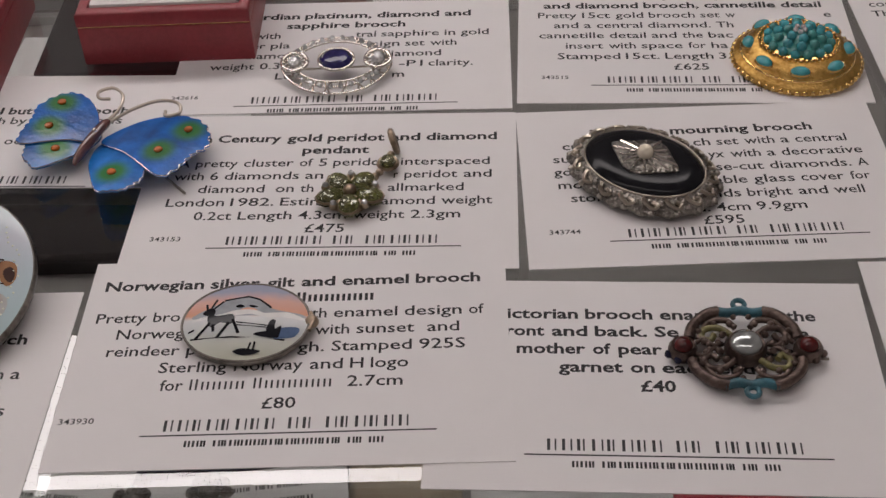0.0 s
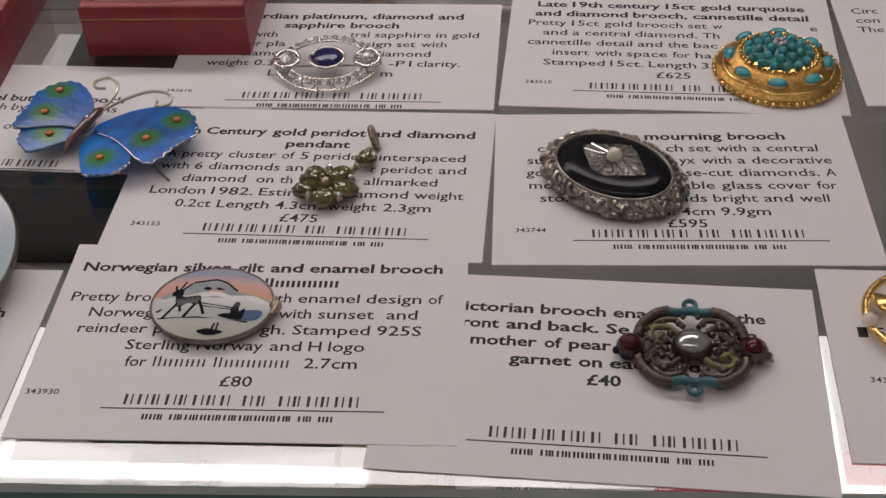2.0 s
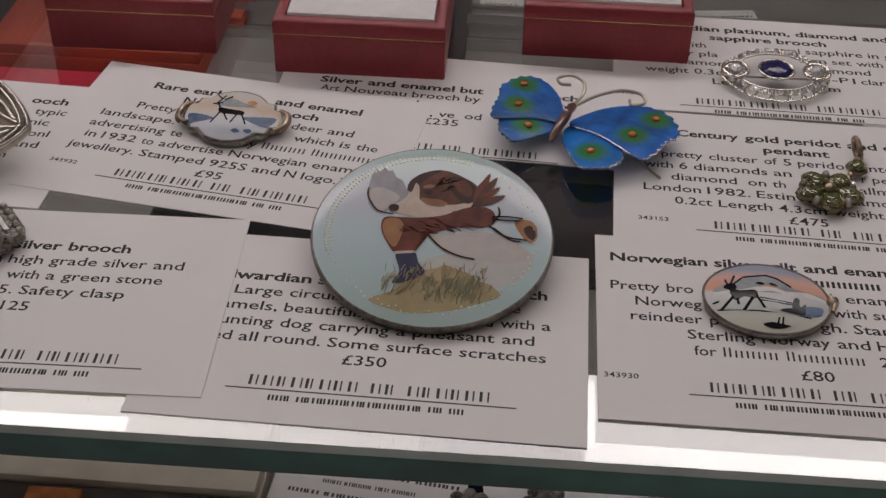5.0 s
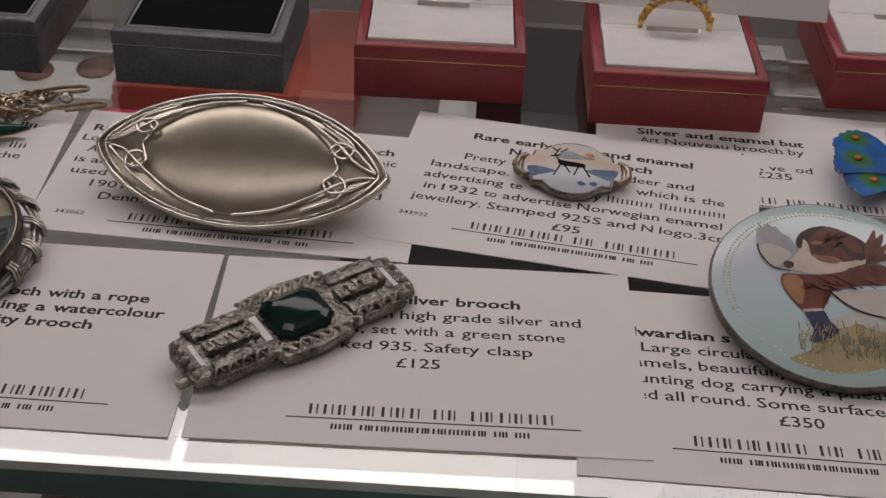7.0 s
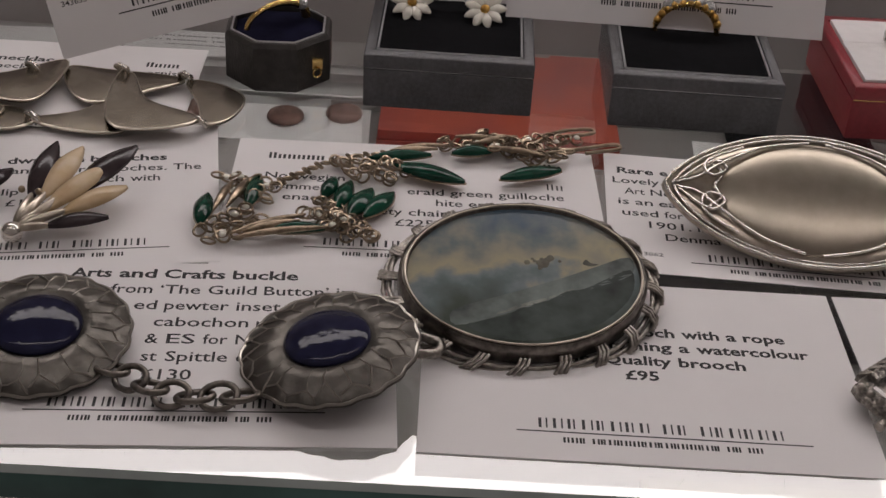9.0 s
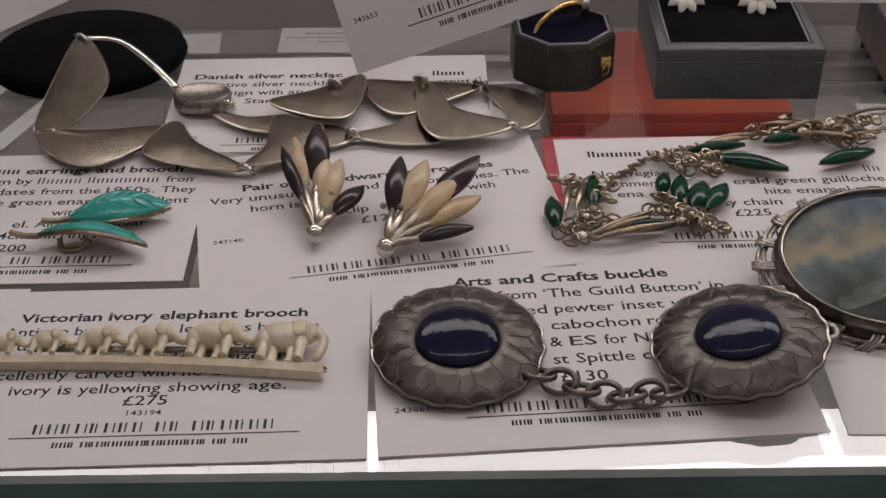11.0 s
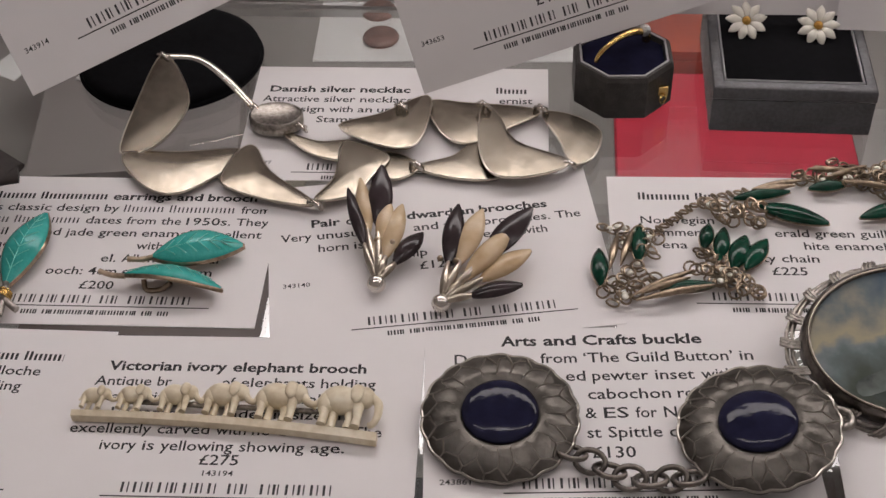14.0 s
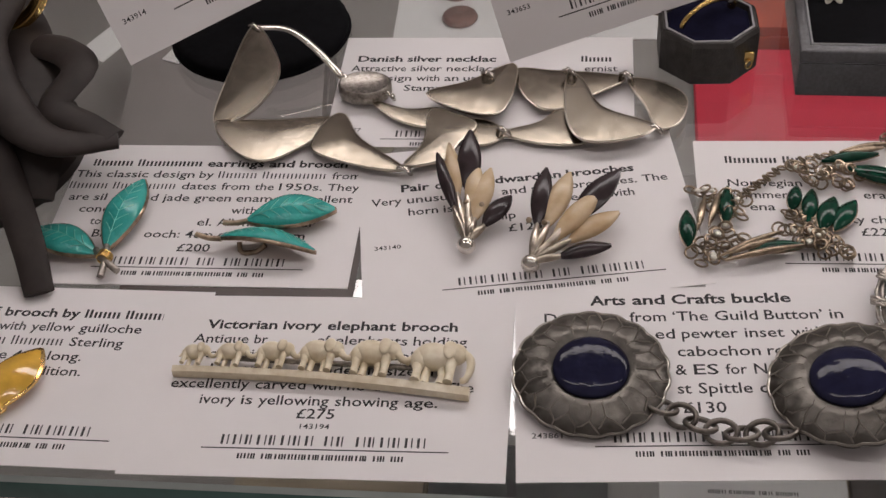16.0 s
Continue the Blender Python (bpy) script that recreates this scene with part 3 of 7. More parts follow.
card(at(-298.5, 51.9, 0.1, 1.8), "white printed price card under a green enamel necklace", ["###### ##^##^73"],
     ["", "Norwegian^##^73", "##mmer^erald green guilloche^72", "ena^hite enamel sp^63", "ety chain"], "", size=(20, 69, 8.6, 48.0), top=40.2, pitch=4.75, price="£225", price_y=11.8, cx=24.5)
card(at(-343.8, -8.1, 0.28, 4.2), "white printed price card under a pewter buckle", ["Arts and Crafts buckle"],
     ["De^from ‘The Guild Button’ in^71.2", "ha^ed pewter inset with^60.5", "in^cabochon rou^45", " ^& ES for N^31", " ^st Spittle c^30", "£130"], "243861", size=(17.5, 69.5, 9.6, 48.6), top=44.8, pitch=5.65, cx=25.0, number_at=(-14.0, 3.2), font=4.5)
card(at(-382.9, 38.5, 0.22, 10.2), "white printed price card under a pair of horn brooches", ["Pair of E^dwardian brooches^63.5"],
     ["Very unusu^and silver brooches. The^79.9", "horn is^nd each with^60.5", "clip^on^16"], "343140", size=(20.0, 67, 6.5, 55.5), top=40.0, pitch=4.85, price="£125", price_y=20.6, number_at=(-16.5, 17.2), cx=23.1)
card(at(-432.0, -13.5, 0.26, 1.8), "white printed price card under a row of ivory elephants", ["Victorian ivory elephant brooch"],
     ["Antique br^of elephants holding^67.1", "tails with^elephants^60", "elephants^aded in size and^60", "excellently carved with no damage. The", "ivory is yellowing showing age."], "143194", size=(18.0, 69.0, 8.0, 47.5), top=38.0, pitch=4.75, price="£275", price_y=10.4, number_at=(21.5, 6.6), cx=24.7)
card(at(-475.5, 43.0, 0.08, 1.2), "white printed price card under green enamel leaf jewellery", ["##### ######## earrings and brooch"],
     ["This classic design by ##### ######## from", "##### ######## dates from the 1950s. They", "are sil^nd jade green enamel. Excellent^79.4", "condi^with no chips or^70.8", "to ena^el. All marks clear^62", "Br^ooch: 4cm earrings 3cm^58"], "", size=(15.5, 68.5, 6.5, 49.5), top=41.9, pitch=4.85, price="£200", price_y=7.7, cx=25.7)
card(at(-509.8, -13.5, 0.1, 0.5), "white printed price card under a yellow enamel leaf brooch", ["Silver leaf brooch by #### #####"],
     ["Brooch with yellow guilloche", "by #### ###### Sterling", "size 4cm long.", "Good condition."], "", size=(18, 70, 8, 48), top=39.5, pitch=4.75, cx=29.0)
card(at(-407.2, 97.6, 0.02, 1.2), "white printed price card under a silver necklace", ["Danish silver necklac^####^77"],
     ["Attractive silver necklace^ernist^80", "design with an un^al link^66", "Stamped Ste^rling^46"], "343177", size=(16, 71.5, 3.5, 49.5), top=38.6, cx=27.0, number_at=(-13, 4.0))

# added dark sheet keeps the gap by the jade card from mirroring the lamp
gap_sheet = thing("dark_sheet", at(-436, 50, 0.02, 1.2), "dark brown sheet added under a white price card to darken the gap", "card")
bm = BM()
box(bm, -30, 30.6, -21, 20, 0, 0.05)
part("sheet", bm, WOOD_DARK, gap_sheet)

LEAN = "white printed price card leaning behind ring boxes"
card(at(-358.6, 137.6, 14.8, 9, 66, 0, 14), LEAN, [], ["", "", "", "####### In^ ^40", "box. Size"], "343653", size=(17.5, 70.5, 8.3, 49.5), price="£475", price_y=8.0, number_at=(-14, 6))
card(at(-461.5, 105.0, 38.2, 12, 54, 0, 20), "white printed price card leaning on a black pad", [], ["", "", "", "", "Stamped 15ct", "4.6cm"], "343914", price="£775", price_y=7.2, number_at=(-14, 3.0), cx=22)
card(at(-298.2, 158.0, 24.5, 1, 64), LEAN, [], ["", "", "", "", "", "gold rings"], "", price="£95", price_y=7.2)
card(at(-236.0, 154.0, 22.5, -2, 62), LEAN, [], [], "343053", price="£150", price_y=7.2)
card(at(-107.0, 152.5, 25.0, -3, 60), LEAN, [], [], "343712", price="£120", price_y=7.2)

# ---------------------------------------------------------------- ring boxes
def ring_box(x, y, rz, red):
    """An open square ring box, 45 mm wide, its front edge centred at x, y."""
    body, pad = (RED_LEATHER, WHITE_PAD) if red else (BLACK_LEATHER, BLACK_VELVET)
    label = "red leatherette ring box with a white velvet pad" if red else "black leatherette jewellery box with a black velvet pad"
    ob = thing("ring_box", at(x, y, 0.1, rz), label, "box", "ring boxes")
    bm = BM()
    box(bm, -22.4, 22.4, 0, 46, 0, 11.0, 0.7)
    part("base", bm, body, ob)
    bm = BM()
    box(bm, -22.0, 22.0, 0.4, 45.6, 10.9, 11.5)
    part("hinge_line", bm, GOLD if red else TRIM, ob, "thin bright metal seam")
    outer = [(-22.4, 0), (22.4, 0), (22.4, 46), (-22.4, 46)]
    inner = [(-19.6, 3.2), (19.6, 3.2), (19.6, 42.8), (-19.6, 42.8)]
    bm = BM()
    loft(bm, [[(p, q, 11.4) for p, q in outer], [(p, q, 14.6) for p, q in outer], [(p * 0.98, 23 + (q - 23) * 0.98, 15.2) for p, q in outer],
              [(p, q, 15.2) for p, q in inner], [(p, q, 12.5) for p, q in inner]], caps=(True, True))
    part("rim", bm, body, ob)
    bm = BM()
    if red:
        box(bm, -19.3, 19.3, 3.5, 24.5, 12.6, 15.9, 1.4)
        box(bm, -19.3, 19.3, 27.0, 42.5, 12.6, 15.9, 1.4)
        box(bm, -19.3, -7, 24.0, 27.5, 12.6, 15.6, 0.4)
        box(bm, 7, 19.3, 24.0, 27.5, 12.6, 15.6, 0.4)
    else:
        box(bm, -18.6, 18.6, 4.2, 41.8, 12.6, 14.6, 0.8)
    part("pad", bm, pad, ob, "white velvet pad" if red else "black velvet pad")
    if not red:
        bm = BM()
        q = smooth_outline([(-18.6, 4.4), (-16, 4.0), (16, 4.0), (18.6, 4.4), (19.0, 8), (19.0, 38), (18.6, 41.6), (-18.6, 41.6), (-19.0, 38), (-19.0, 8)], 2)
        tube(bm, [(p, r, 15.0) for p, r in q], 0.32, 5, closed=True)
        part("piping", bm, TRIM, ob, "pale piping round the pad")
    return ob


ring_box(-140.2, 120.0, 1.5, True)
ring_box(-78.4, 113.2, 0.6, True)
ring_box(-14.0, 129.3, 0.3, True)
ring_box(-203.4, 118.2, -0.9, False)
ring_box(-268.5, 120.7, -0.6, False)


def finger_ring(m, label, metal, stones, arch=9.4):
    ob = thing("finger_ring", m, label, "ring")
    bm = BM()
    pts = [(arch * math.cos(a), 0, arch * math.sin(a)) for a in (2 * math.pi * i / 36 for i in range(36))]
    tube(bm, pts, [0.8 + 0.55 * max(0, p[2] / arch) for p in pts], 8, closed=True)
    part("band", bm, metal, ob)
    for k in range(11 if stones else 0):
        a = math.pi * (0.12 + 0.76 * k / 10)
        bm = BM()
        ball(bm, (arch * 1.03 * math.cos(a), -1.0, arch * 1.03 * math.sin(a)), 1.15, 8)
        part("beaded_edge", bm, GOLD_GRAIN, ob, "beaded gold edge")
    for k in range(stones):
        a = math.pi / 2 + (k - (stones - 1) / 2) * 0.32
        bm = BM()
        ball(bm, (arch * 1.1 * math.cos(a), 0, arch * 1.1 * math.sin(a)), 1.75, 8)
        part("stone", bm, DIAMOND, ob, "small bright stone")
        bm = BM()
        ring(bm, (arch * 1.04 * math.cos(a), 0, arch * 1.04 * math.sin(a)), 1.8, 0.4, 10, 5, (math.cos(a), 0, math.sin(a)))
        part("claw", bm, metal, ob)
    return ob


finger_ring(at(-78.2, 139.5, 15.8, 2), "yellow gold half-hoop ring in a white ring box", GOLD, 5)
finger_ring(at(-203.5, 148.5, 15.0, -3), "yellow gold half-hoop ring in a black ring box", GOLD, 5, 8.6)
finger_ring(at(-139.6, 148.8, 16.6, 2), "plain silver ring standing in a white pad", SILVER, 0, 8.4)


def daisy(x, y, z, rz):
    ob = thing("daisy_earring", at(x, y, z, rz, 38), "white enamel daisy earring on black velvet", "earring", "daisy earrings")
    for k in range(9):
        bm = BM()
        m = Matrix.Rotation(2 * math.pi * k / 9, 4, "Z") @ Matrix.Translation((0, 1.0, 0))
        cupped_leaf(bm, 5.1, 2.7, 0.5, 0.5, 0.5, m, 7, 4)
        part("petal", bm, WHITE_ENAMEL, ob)
    bm = BM()
    ball(bm, (0, 0, 0.8), 1.35, 10, 0.7)
    part("centre", bm, GOLD_GRAIN, ob, "orange gold centre")
    bm = BM()
    tube(bm, [(0, 0, 0), (0, -0.5, -3.0)], 0.4, 6)
    part("post", bm, GOLD, ob)


daisy(-279.8, 150.3, 17.6, 4)
daisy(-259.4, 148.6, 17.6, -12)

# octagonal ring box
ob = thing("octagonal_ring_box", at(-315.3, 138.8, 0.1, 3), "worn dark octagonal ring box lined with blue velvet", "box")


def octagon(r, z):
    return [(r * math.cos(math.pi / 8 + math.pi / 4 * i), r * math.sin(math.pi / 8 + math.pi / 4 * i), z) for i in range(8)]


bm = BM()
loft(bm, [octagon(14.2, 0), octagon(15.2, 0.8), octagon(15.2, 13.0), octagon(14.4, 14.2), octagon(13.0, 14.2), octagon(12.6, 10.0)])
part("body", bm, WORN_LEATHER, ob, "rubbed dark leather body", 25)
bm = BM()
loft(bm, [octagon(13.6, 14.15), octagon(13.6, 14.5), octagon(13.0, 14.5), octagon(13.0, 14.15)], closed=True)
part("rim", bm, TRIM, ob, "pale rubbed rim")
bm = BM()
loft(bm, [octagon(12.9, 10.2), octagon(12.6, 12.6), octagon(9, 13.4), octagon(3, 13.2)])
part("lining", bm, BLUE_VELVET, ob, "dark blue velvet lining")
bm = BM()
box(bm, 9.6, 12.4, -10.6, -9.6, 6, 9, 0.3)
ring(bm, (11, -10.9, 5.2), 1.3, 0.3, 10, 5, (0.6, -0.8, 0))
part("clasp", bm, GOLD, ob, "tarnished brass clasp")
r_ob = thing("finger_ring", at(-315.8, 138.5, 15.6, 38, 12), "yellow gold ring with one stone in blue velvet", "ring")
bm = BM()
pts = [(9.2 * math.cos(a), 0, 6.2 * math.sin(a) - 1.0) for a in (math.pi * i / 18 for i in range(19))]
tube(bm, pts, [0.75 + 0.6 * max(0, (p[0] + 4) / 14) for p in pts], 8)
part("band", bm, GOLD, r_ob)
bm = BM()
ball(bm, (7.4, 0, 3.6), 1.9, 10)
part("stone", bm, DIAMOND, r_ob, "small bright stone")


# ---------------------------------------------------------------- brooches
def lens_height(a, b, h):
    return lambda x, y: h * max(0.0, 1 - (x / a) ** 2 - (y / b) ** 2)


# blue butterfly
WING = spotted("blue_butterfly_enamel_upper", (0.010, 0.125, 0.47), (0.03, 0.16, 0.045), [(17.3, 1.3, 3.4), (20.3, 10.5, 3.6), (-12.1, 1.3, 4.2), (-14.2, 10.5, 4.4)], 5.6)
WING_LOW = spotted("blue_butterfly_enamel_lower", (0.010, 0.14, 0.46), (0.03, 0.19, 0.05), [(10.2, -8.2, 2.2), (-7.2, -4.4, 3.2)], 5.6)
bf = thing("butterfly_brooch", at(-25.4, 87.2, 3.0, -20.0), "bright blue enamel butterfly brooch with green and red eye spots", "brooch")
upper = [(1.2, 2.0), (5, 9), (10.5, 13.4), (16.4, 15.4), (21.6, 14.6), (25.2, 11.2), (27.0, 6.6), (25.6, 3.8), (24.9, 1.0), (24.4, -2.8), (22.6, -6.6), (19.0, -6.0), (16.4, -4.6), (9, -0.8)]
lower = [(1.0, 1.6), (6, 2.6), (11.4, 0.6), (16.3, -4.0), (17.8, -8.2), (17.2, -10.6), (15.6, -13.0), (12.8, -14.2), (10.4, -15.0), (8.4, -13.6), (6.2, -11.0), (2.0, -5.0)]
for side in (1, -1):
    lift = 0.06 if side > 0 else 0.13
    reach = 1.0 if side > 0 else 0.70
    for nm, out, mat, dz in (("upper_wing", upper, WING, 0.8), ("lower_wing", lower, WING_LOW, 0.0)):
        o = smooth_outline(out, 6)
        if side < 0 and nm == "lower_wing":
            o = [(x * 1.12, y * 1.05 + 3.6) for x, y in o]
        edge = [math.hypot(x, y + 2) > (21.0 if nm == "upper_wing" else 11.5) and x > 5.5 for x, y in o]
        o = [(side * reach * x * (1 + (0.014 if (i // 2) % 2 else -0.008) * e), y * (1 + (0.014 if (i // 2) % 2 else -0.008) * e)) for i, ((x, y), e) in enumerate(zip(o, edge))]
        zf = lambda x, y, d=dz: 1.2 + d + lift * abs(x) - 0.012 * (abs(x) - 12) ** 2 * 0.4
        bm = BM()
        c = (sum(p[0] for p in o) / len(o), sum(p[1] for p in o) / len(o))
        rows = [[(x, y, zf(x, y) - 0.5) for x, y in o], [(x, y, zf(x, y) + 0.2) for x, y in o]]
        for k in (0.94, 0.75, 0.5, 0.25):
            rows.append([(x, y, zf(x, y) + 0.2 + 0.25 * (1 - k * k)) for x, y, _ in scaled(o, k, 0, c)])
        loft(bm, rows)
        wing = part(nm, bm, mat, bf, "blue guilloche enamel wing")
        bm = BM()
        tube(bm, [(x, y, zf(x, y)) for x, y in o], 0.13, 5, closed=True)
        part("rim", bm, ENAMEL_RIM, wing, "thin silver rim")
        spots = ((17.3, 1.3), (20.3, 10.5)) if nm == "upper_wing" else ((10.2, -8.2 if side > 0 else -4.4),)
        for sx, sy in spots:
            bm = BM()
            ball(bm, (side * reach * sx, sy, zf(reach * sx, sy) + 0.62), 1.1, 10, 0.5)
            part("eye_spot", bm, AMBER, wing, "red and gold eye spot")
bm = BM()
tube(bm, open_curve([(0, -8, 2.0), (0, -4, 3.0), (0, 1, 3.4), (0, 5, 3.6), (0, 8, 3.2)], 3), [0.5, 0.9, 1.1, 1.2, 1.25, 1.3, 1.35, 1.3, 1.2, 1.2, 1.25, 1.1, 0.7], 8)
part("body", bm, material("brown_enamel_body", (0.12, 0.05, 0.045), 0.25, grain=0.3, coat=0.6), bf, "dark brown enamel body")
bm = BM()
ball(bm, (0, 2.2, 4.6), 0.7, 8)
part("bead", bm, SILVER, bf, "tiny bright bead")
for pts in ([(-0.3, 8, 3.2), (0.8, 12, 4.2), (-0.5, 16.4, 5.0), (-4.5, 18.6, 5.0), (-7.4, 16.6, 4.6), (-6.0, 14.4, 4.4), (-3.4, 15.0, 4.4)], [(0.5, 8, 3.2), (4, 13, 4.2), (9, 17.0, 5.0), (14, 17.5, 5.0), (16, 14.5, 4.6), (13.4, 12.6, 4.4), (12.2, 14.4, 4.4)]):
    bm = BM()
    tube(bm, open_curve(pts, 6), 0.42, 6)
    part("antenna", bm, SILVER_MATT, bf, "curled silver antenna")
bm = BM()
tube(bm, [(16, -1, 0.2), (27, -5.5, -2.2)], 0.35, 5)
part("pin", bm, SILVER_OLD, bf)

# sapphire lace brooch
sp = thing("sapphire_brooch", at(30.3, 121.6, 0.6, 1.5, 5), "openwork platinum brooch with an oval blue sapphire", "brooch")
sp.scale = (1.0, 1.12, 1.0)
for a, b, z, w in ((14.0, 10.2, 2.0, 0.36), (12.6, 8.7, 2.9, 0.25), (11.2, 7.3, 3.2, 0.32)):
    bm = BM()
    tube(bm, [(a * math.copysign(abs(math.cos(t)) ** 0.9, math.cos(t)), b * math.copysign(abs(math.sin(t)) ** 1.35, math.sin(t)), z) for t in (2 * math.pi * i / 56 for i in range(56))], w, 6, closed=True)
    part("frame", bm, SILVER, sp)
bm = BM()
for i in range(44):
    t = 2 * math.pi * (i + 0.5) / 44
    u = 2 * math.pi * (i + (1.4 if i % 2 else -0.4)) / 44
    p = lambda a, b, s, z: (a * math.copysign(abs(math.cos(s)) ** 0.9, math.cos(s)), b * math.copysign(abs(math.sin(s)) ** 1.35, math.sin(s)), z)
    tube(bm, [p(11.2, 7.3, t, 3.1), p(14, 10.2, u, 2.1)], 0.26, 4)
tagged(part("lattice", bm, SILVER, sp, "fine platinum lattice"), kind="stuff")
for i in range(30):
    t = 2 * math.pi * i / 30
    if abs(math.cos(t)) < 0.86:
        bm = BM()
        ball(bm, (12.5 * math.cos(t), 8.8 * math.copysign(abs(math.sin(t)) ** 1.3, math.sin(t)), 3.2), 0.75, 6)
        part("grain_diamond", bm, DIAMOND, sp)
for sx in (-10.6, 10.6):
    bm = BM()
    ring(bm, (sx, 0, 3.6), 3.2, 0.6, 18, 6)
    st = part("side_setting", bm, SILVER, sp)
    bm = BM()
    ball(bm, (sx, 0, 3.9), 1.9, 10, 0.7)
    part("side_diamond", bm, DIAMOND, st, "round white diamond")
    bm = BM()
    for i in range(12):
        t = 2 * math.pi * i / 12
        tube(bm, [(sx + 1.8 * math.cos(t), 1.8 * math.sin(t), 3.6), (sx + 3.2 * math.cos(t), 3.2 * math.sin(t), 3.5)], 0.28, 4)
    part("claws", bm, SILVER, st)
bm = BM()
loft(bm, [oval(4.1, 3.5, 12, 3.2), oval(4.1, 3.5, 12, 4.2), oval(3.2, 2.7, 12, 5.0), oval(1.9, 1.6, 12, 5.3)])
part("sapphire", bm, SAPPHIRE, sp, "deep blue oval sapphire", 20)
bm = BM()
tube(bm, oval(4.5, 3.9, 28, 3.9), 0.42, 6, closed=True)
tube(bm, [(-10, 0, 1.2), (10, 0, 1.2)], 0.3, 5)
part("bezel", bm, SILVER, sp)

# peridot pendant
pd = thing("peridot_pendant", at(36.4, 69.0, 0.6, 0), "gold flower pendant set with green peridots", "pendant")
for k in range(5):
    a = math.radians(-90 + 72 * k)
    bm = BM()
    o = [(x + 4.6 * math.cos(a), y + 4.6 * math.sin(a)) for x, y, _ in (Matrix.Rotation(a - math.pi / 2, 3, "Z") @ Vector(p) for p in oval(2.5, 3.3, 10))]
    loft(bm, [scaled(o, 1, 1.2), scaled(o, 1, 2.6), scaled(o, 0.72, 3.4), scaled(o, 0.4, 3.6)])
    st = part("peridot", bm, PERIDOT, pd, "oval green peridot", 15)
    bm = BM()
    tube(bm, [(x, y, 2.2) for x, y in o], 0.42, 5, closed=True)
    part("bezel", bm, GILT, st)
    b = a + math.radians(36)
    bm = BM()
    ball(bm, (5.9 * math.cos(b), 5.9 * math.sin(b), 2.2), 1.1, 8)
    part("diamond", bm, GILT, pd)
    bm = BM()
    ball(bm, (5.9 * math.cos(b), 5.9 * math.sin(b), 3.0), 0.8, 8)
    part("small_diamond", bm, DIAMOND, pd)
bm = BM()
ball(bm, (0, 0, 2.6), 1.7, 10)
tube(bm, oval(5.0, 5.0, 24, 0.9), 0.7, 6, closed=True)
part("mount", bm, GILT, pd)
bm = BM()
dome(bm, [(x + 8.2, y + 10.8) for x, y, _ in oval(1.9, 2.2, 8)], 1.2, 1.0, 1.4, 2)
part("peridot", bm, PERIDOT, pd, "square green peridot", 15)
bm = BM()
tube(bm, [(x + 8.2, y + 10.8, 1.8) for x, y, _ in oval(2.2, 2.5, 16)], 0.5, 5, closed=True)
for px, py in ((5.4, 5.9), (6.4, 7.6), (8.8, 14.0)):
    ball(bm, (px, py, 1.8), 1.0, 8)
part("link", bm, GILT, pd, "gold link and setting")
bm = BM()
ring(bm, (9.4, 18.2, 2.6), 2.6, 0.75, 14, 6, (1, 0.15, 0.25))
part("bail", bm, GILT, pd, "gold bail loop")

# onyx mourning brooch
mo = thing("onyx_brooch", at(103.0, 73.6, 1.2, -38, 1, 1), "black onyx oval brooch with a pearl and a scalloped marcasite frame", "brooch")
bm = BM()
o0 = oval(18.4, 13.9, 72, 0, wave=0.035, count=16)
loft(bm, [scaled(o0, 0.96, 0.4), scaled(o0, 1, 1.0), scaled(o0, 0.99, 1.8), scaled(oval(14.8, 11.2, 72), 1, 3.9)], caps=(True, True))
part("frame", bm, MARCASITE, mo, "oxidised marcasite frame")
for i in range(18):
    t = 2 * math.pi * i / 18
    c, s = math.cos(t), math.sin(t)
    bm = BM()
    q = [(15.1 * math.cos(t - 0.1), 11.6 * math.sin(t - 0.1), 3.9), (16.4 * math.cos(t - 0.06), 12.7 * math.sin(t - 0.06), 3.4), (17.3 * math.cos(t + 0.04), 13.4 * math.sin(t + 0.04), 2.7), (16.5 * math.cos(t + 0.12), 12.8 * math.sin(t + 0.12), 3.2), (16.0 * math.cos(t + 0.04), 12.3 * math.sin(t + 0.04), 3.6)]
    tube(bm, open_curve(q, 3), 0.5, 5)
    part("scroll", bm, SILVER_MATT, mo)
    bm = BM()
    ball(bm, (18.0 * c, 13.6 * s, 1.7), 0.9, 8, 0.7)
    ball(bm, (16.0 * math.cos(t + 0.17), 12.4 * math.sin(t + 0.17), 3.4), 0.6, 6)
    part("scallop", bm, SILVER_OLD, mo)
bm = BM()
pillow(bm, oval(14.2, 10.7, 56), 3.2, 1.5, 0.8, 9)
part("onyx", bm, ONYX, mo, "polished black onyx")
bm = BM()
tube(bm, oval(14.4, 10.9, 64, 4.1), 0.24, 6, closed=True)
part("bezel", bm, SILVER_MATT, mo)
bm = BM()
o = [(x * (1 - 0.3 * abs(math.sin(2 * t)) ** 1.2) , y * (1 - 0.1 * abs(math.sin(2 * t)))) for (x, y, _), t in ((p, 2 * math.pi * i / 48) for i, p in enumerate(oval(8.8, 6.3, 48)))]
dome(bm, o, 5.2, 0.7, 0.6, 3)
pl = part("plaque", bm, MARCASITE, mo, "pierced silver plaque set with chips")
for i in range(14):
    t = 2 * math.pi * i / 14 + 0.2
    k = 1 - 0.3 * abs(math.sin(2 * t)) ** 1.2
    bm = BM()
    tube(bm, [(2.2 * math.cos(t), 2.2 * math.sin(t), 6.6), (8.6 * k * math.cos(t), 6.5 * k * math.sin(t), 6.0)], 0.3, 5)
    part("ray", bm, SILVER, pl)
bm = BM()
ball(bm, (0, 0, 7.0), 1.9, 16)
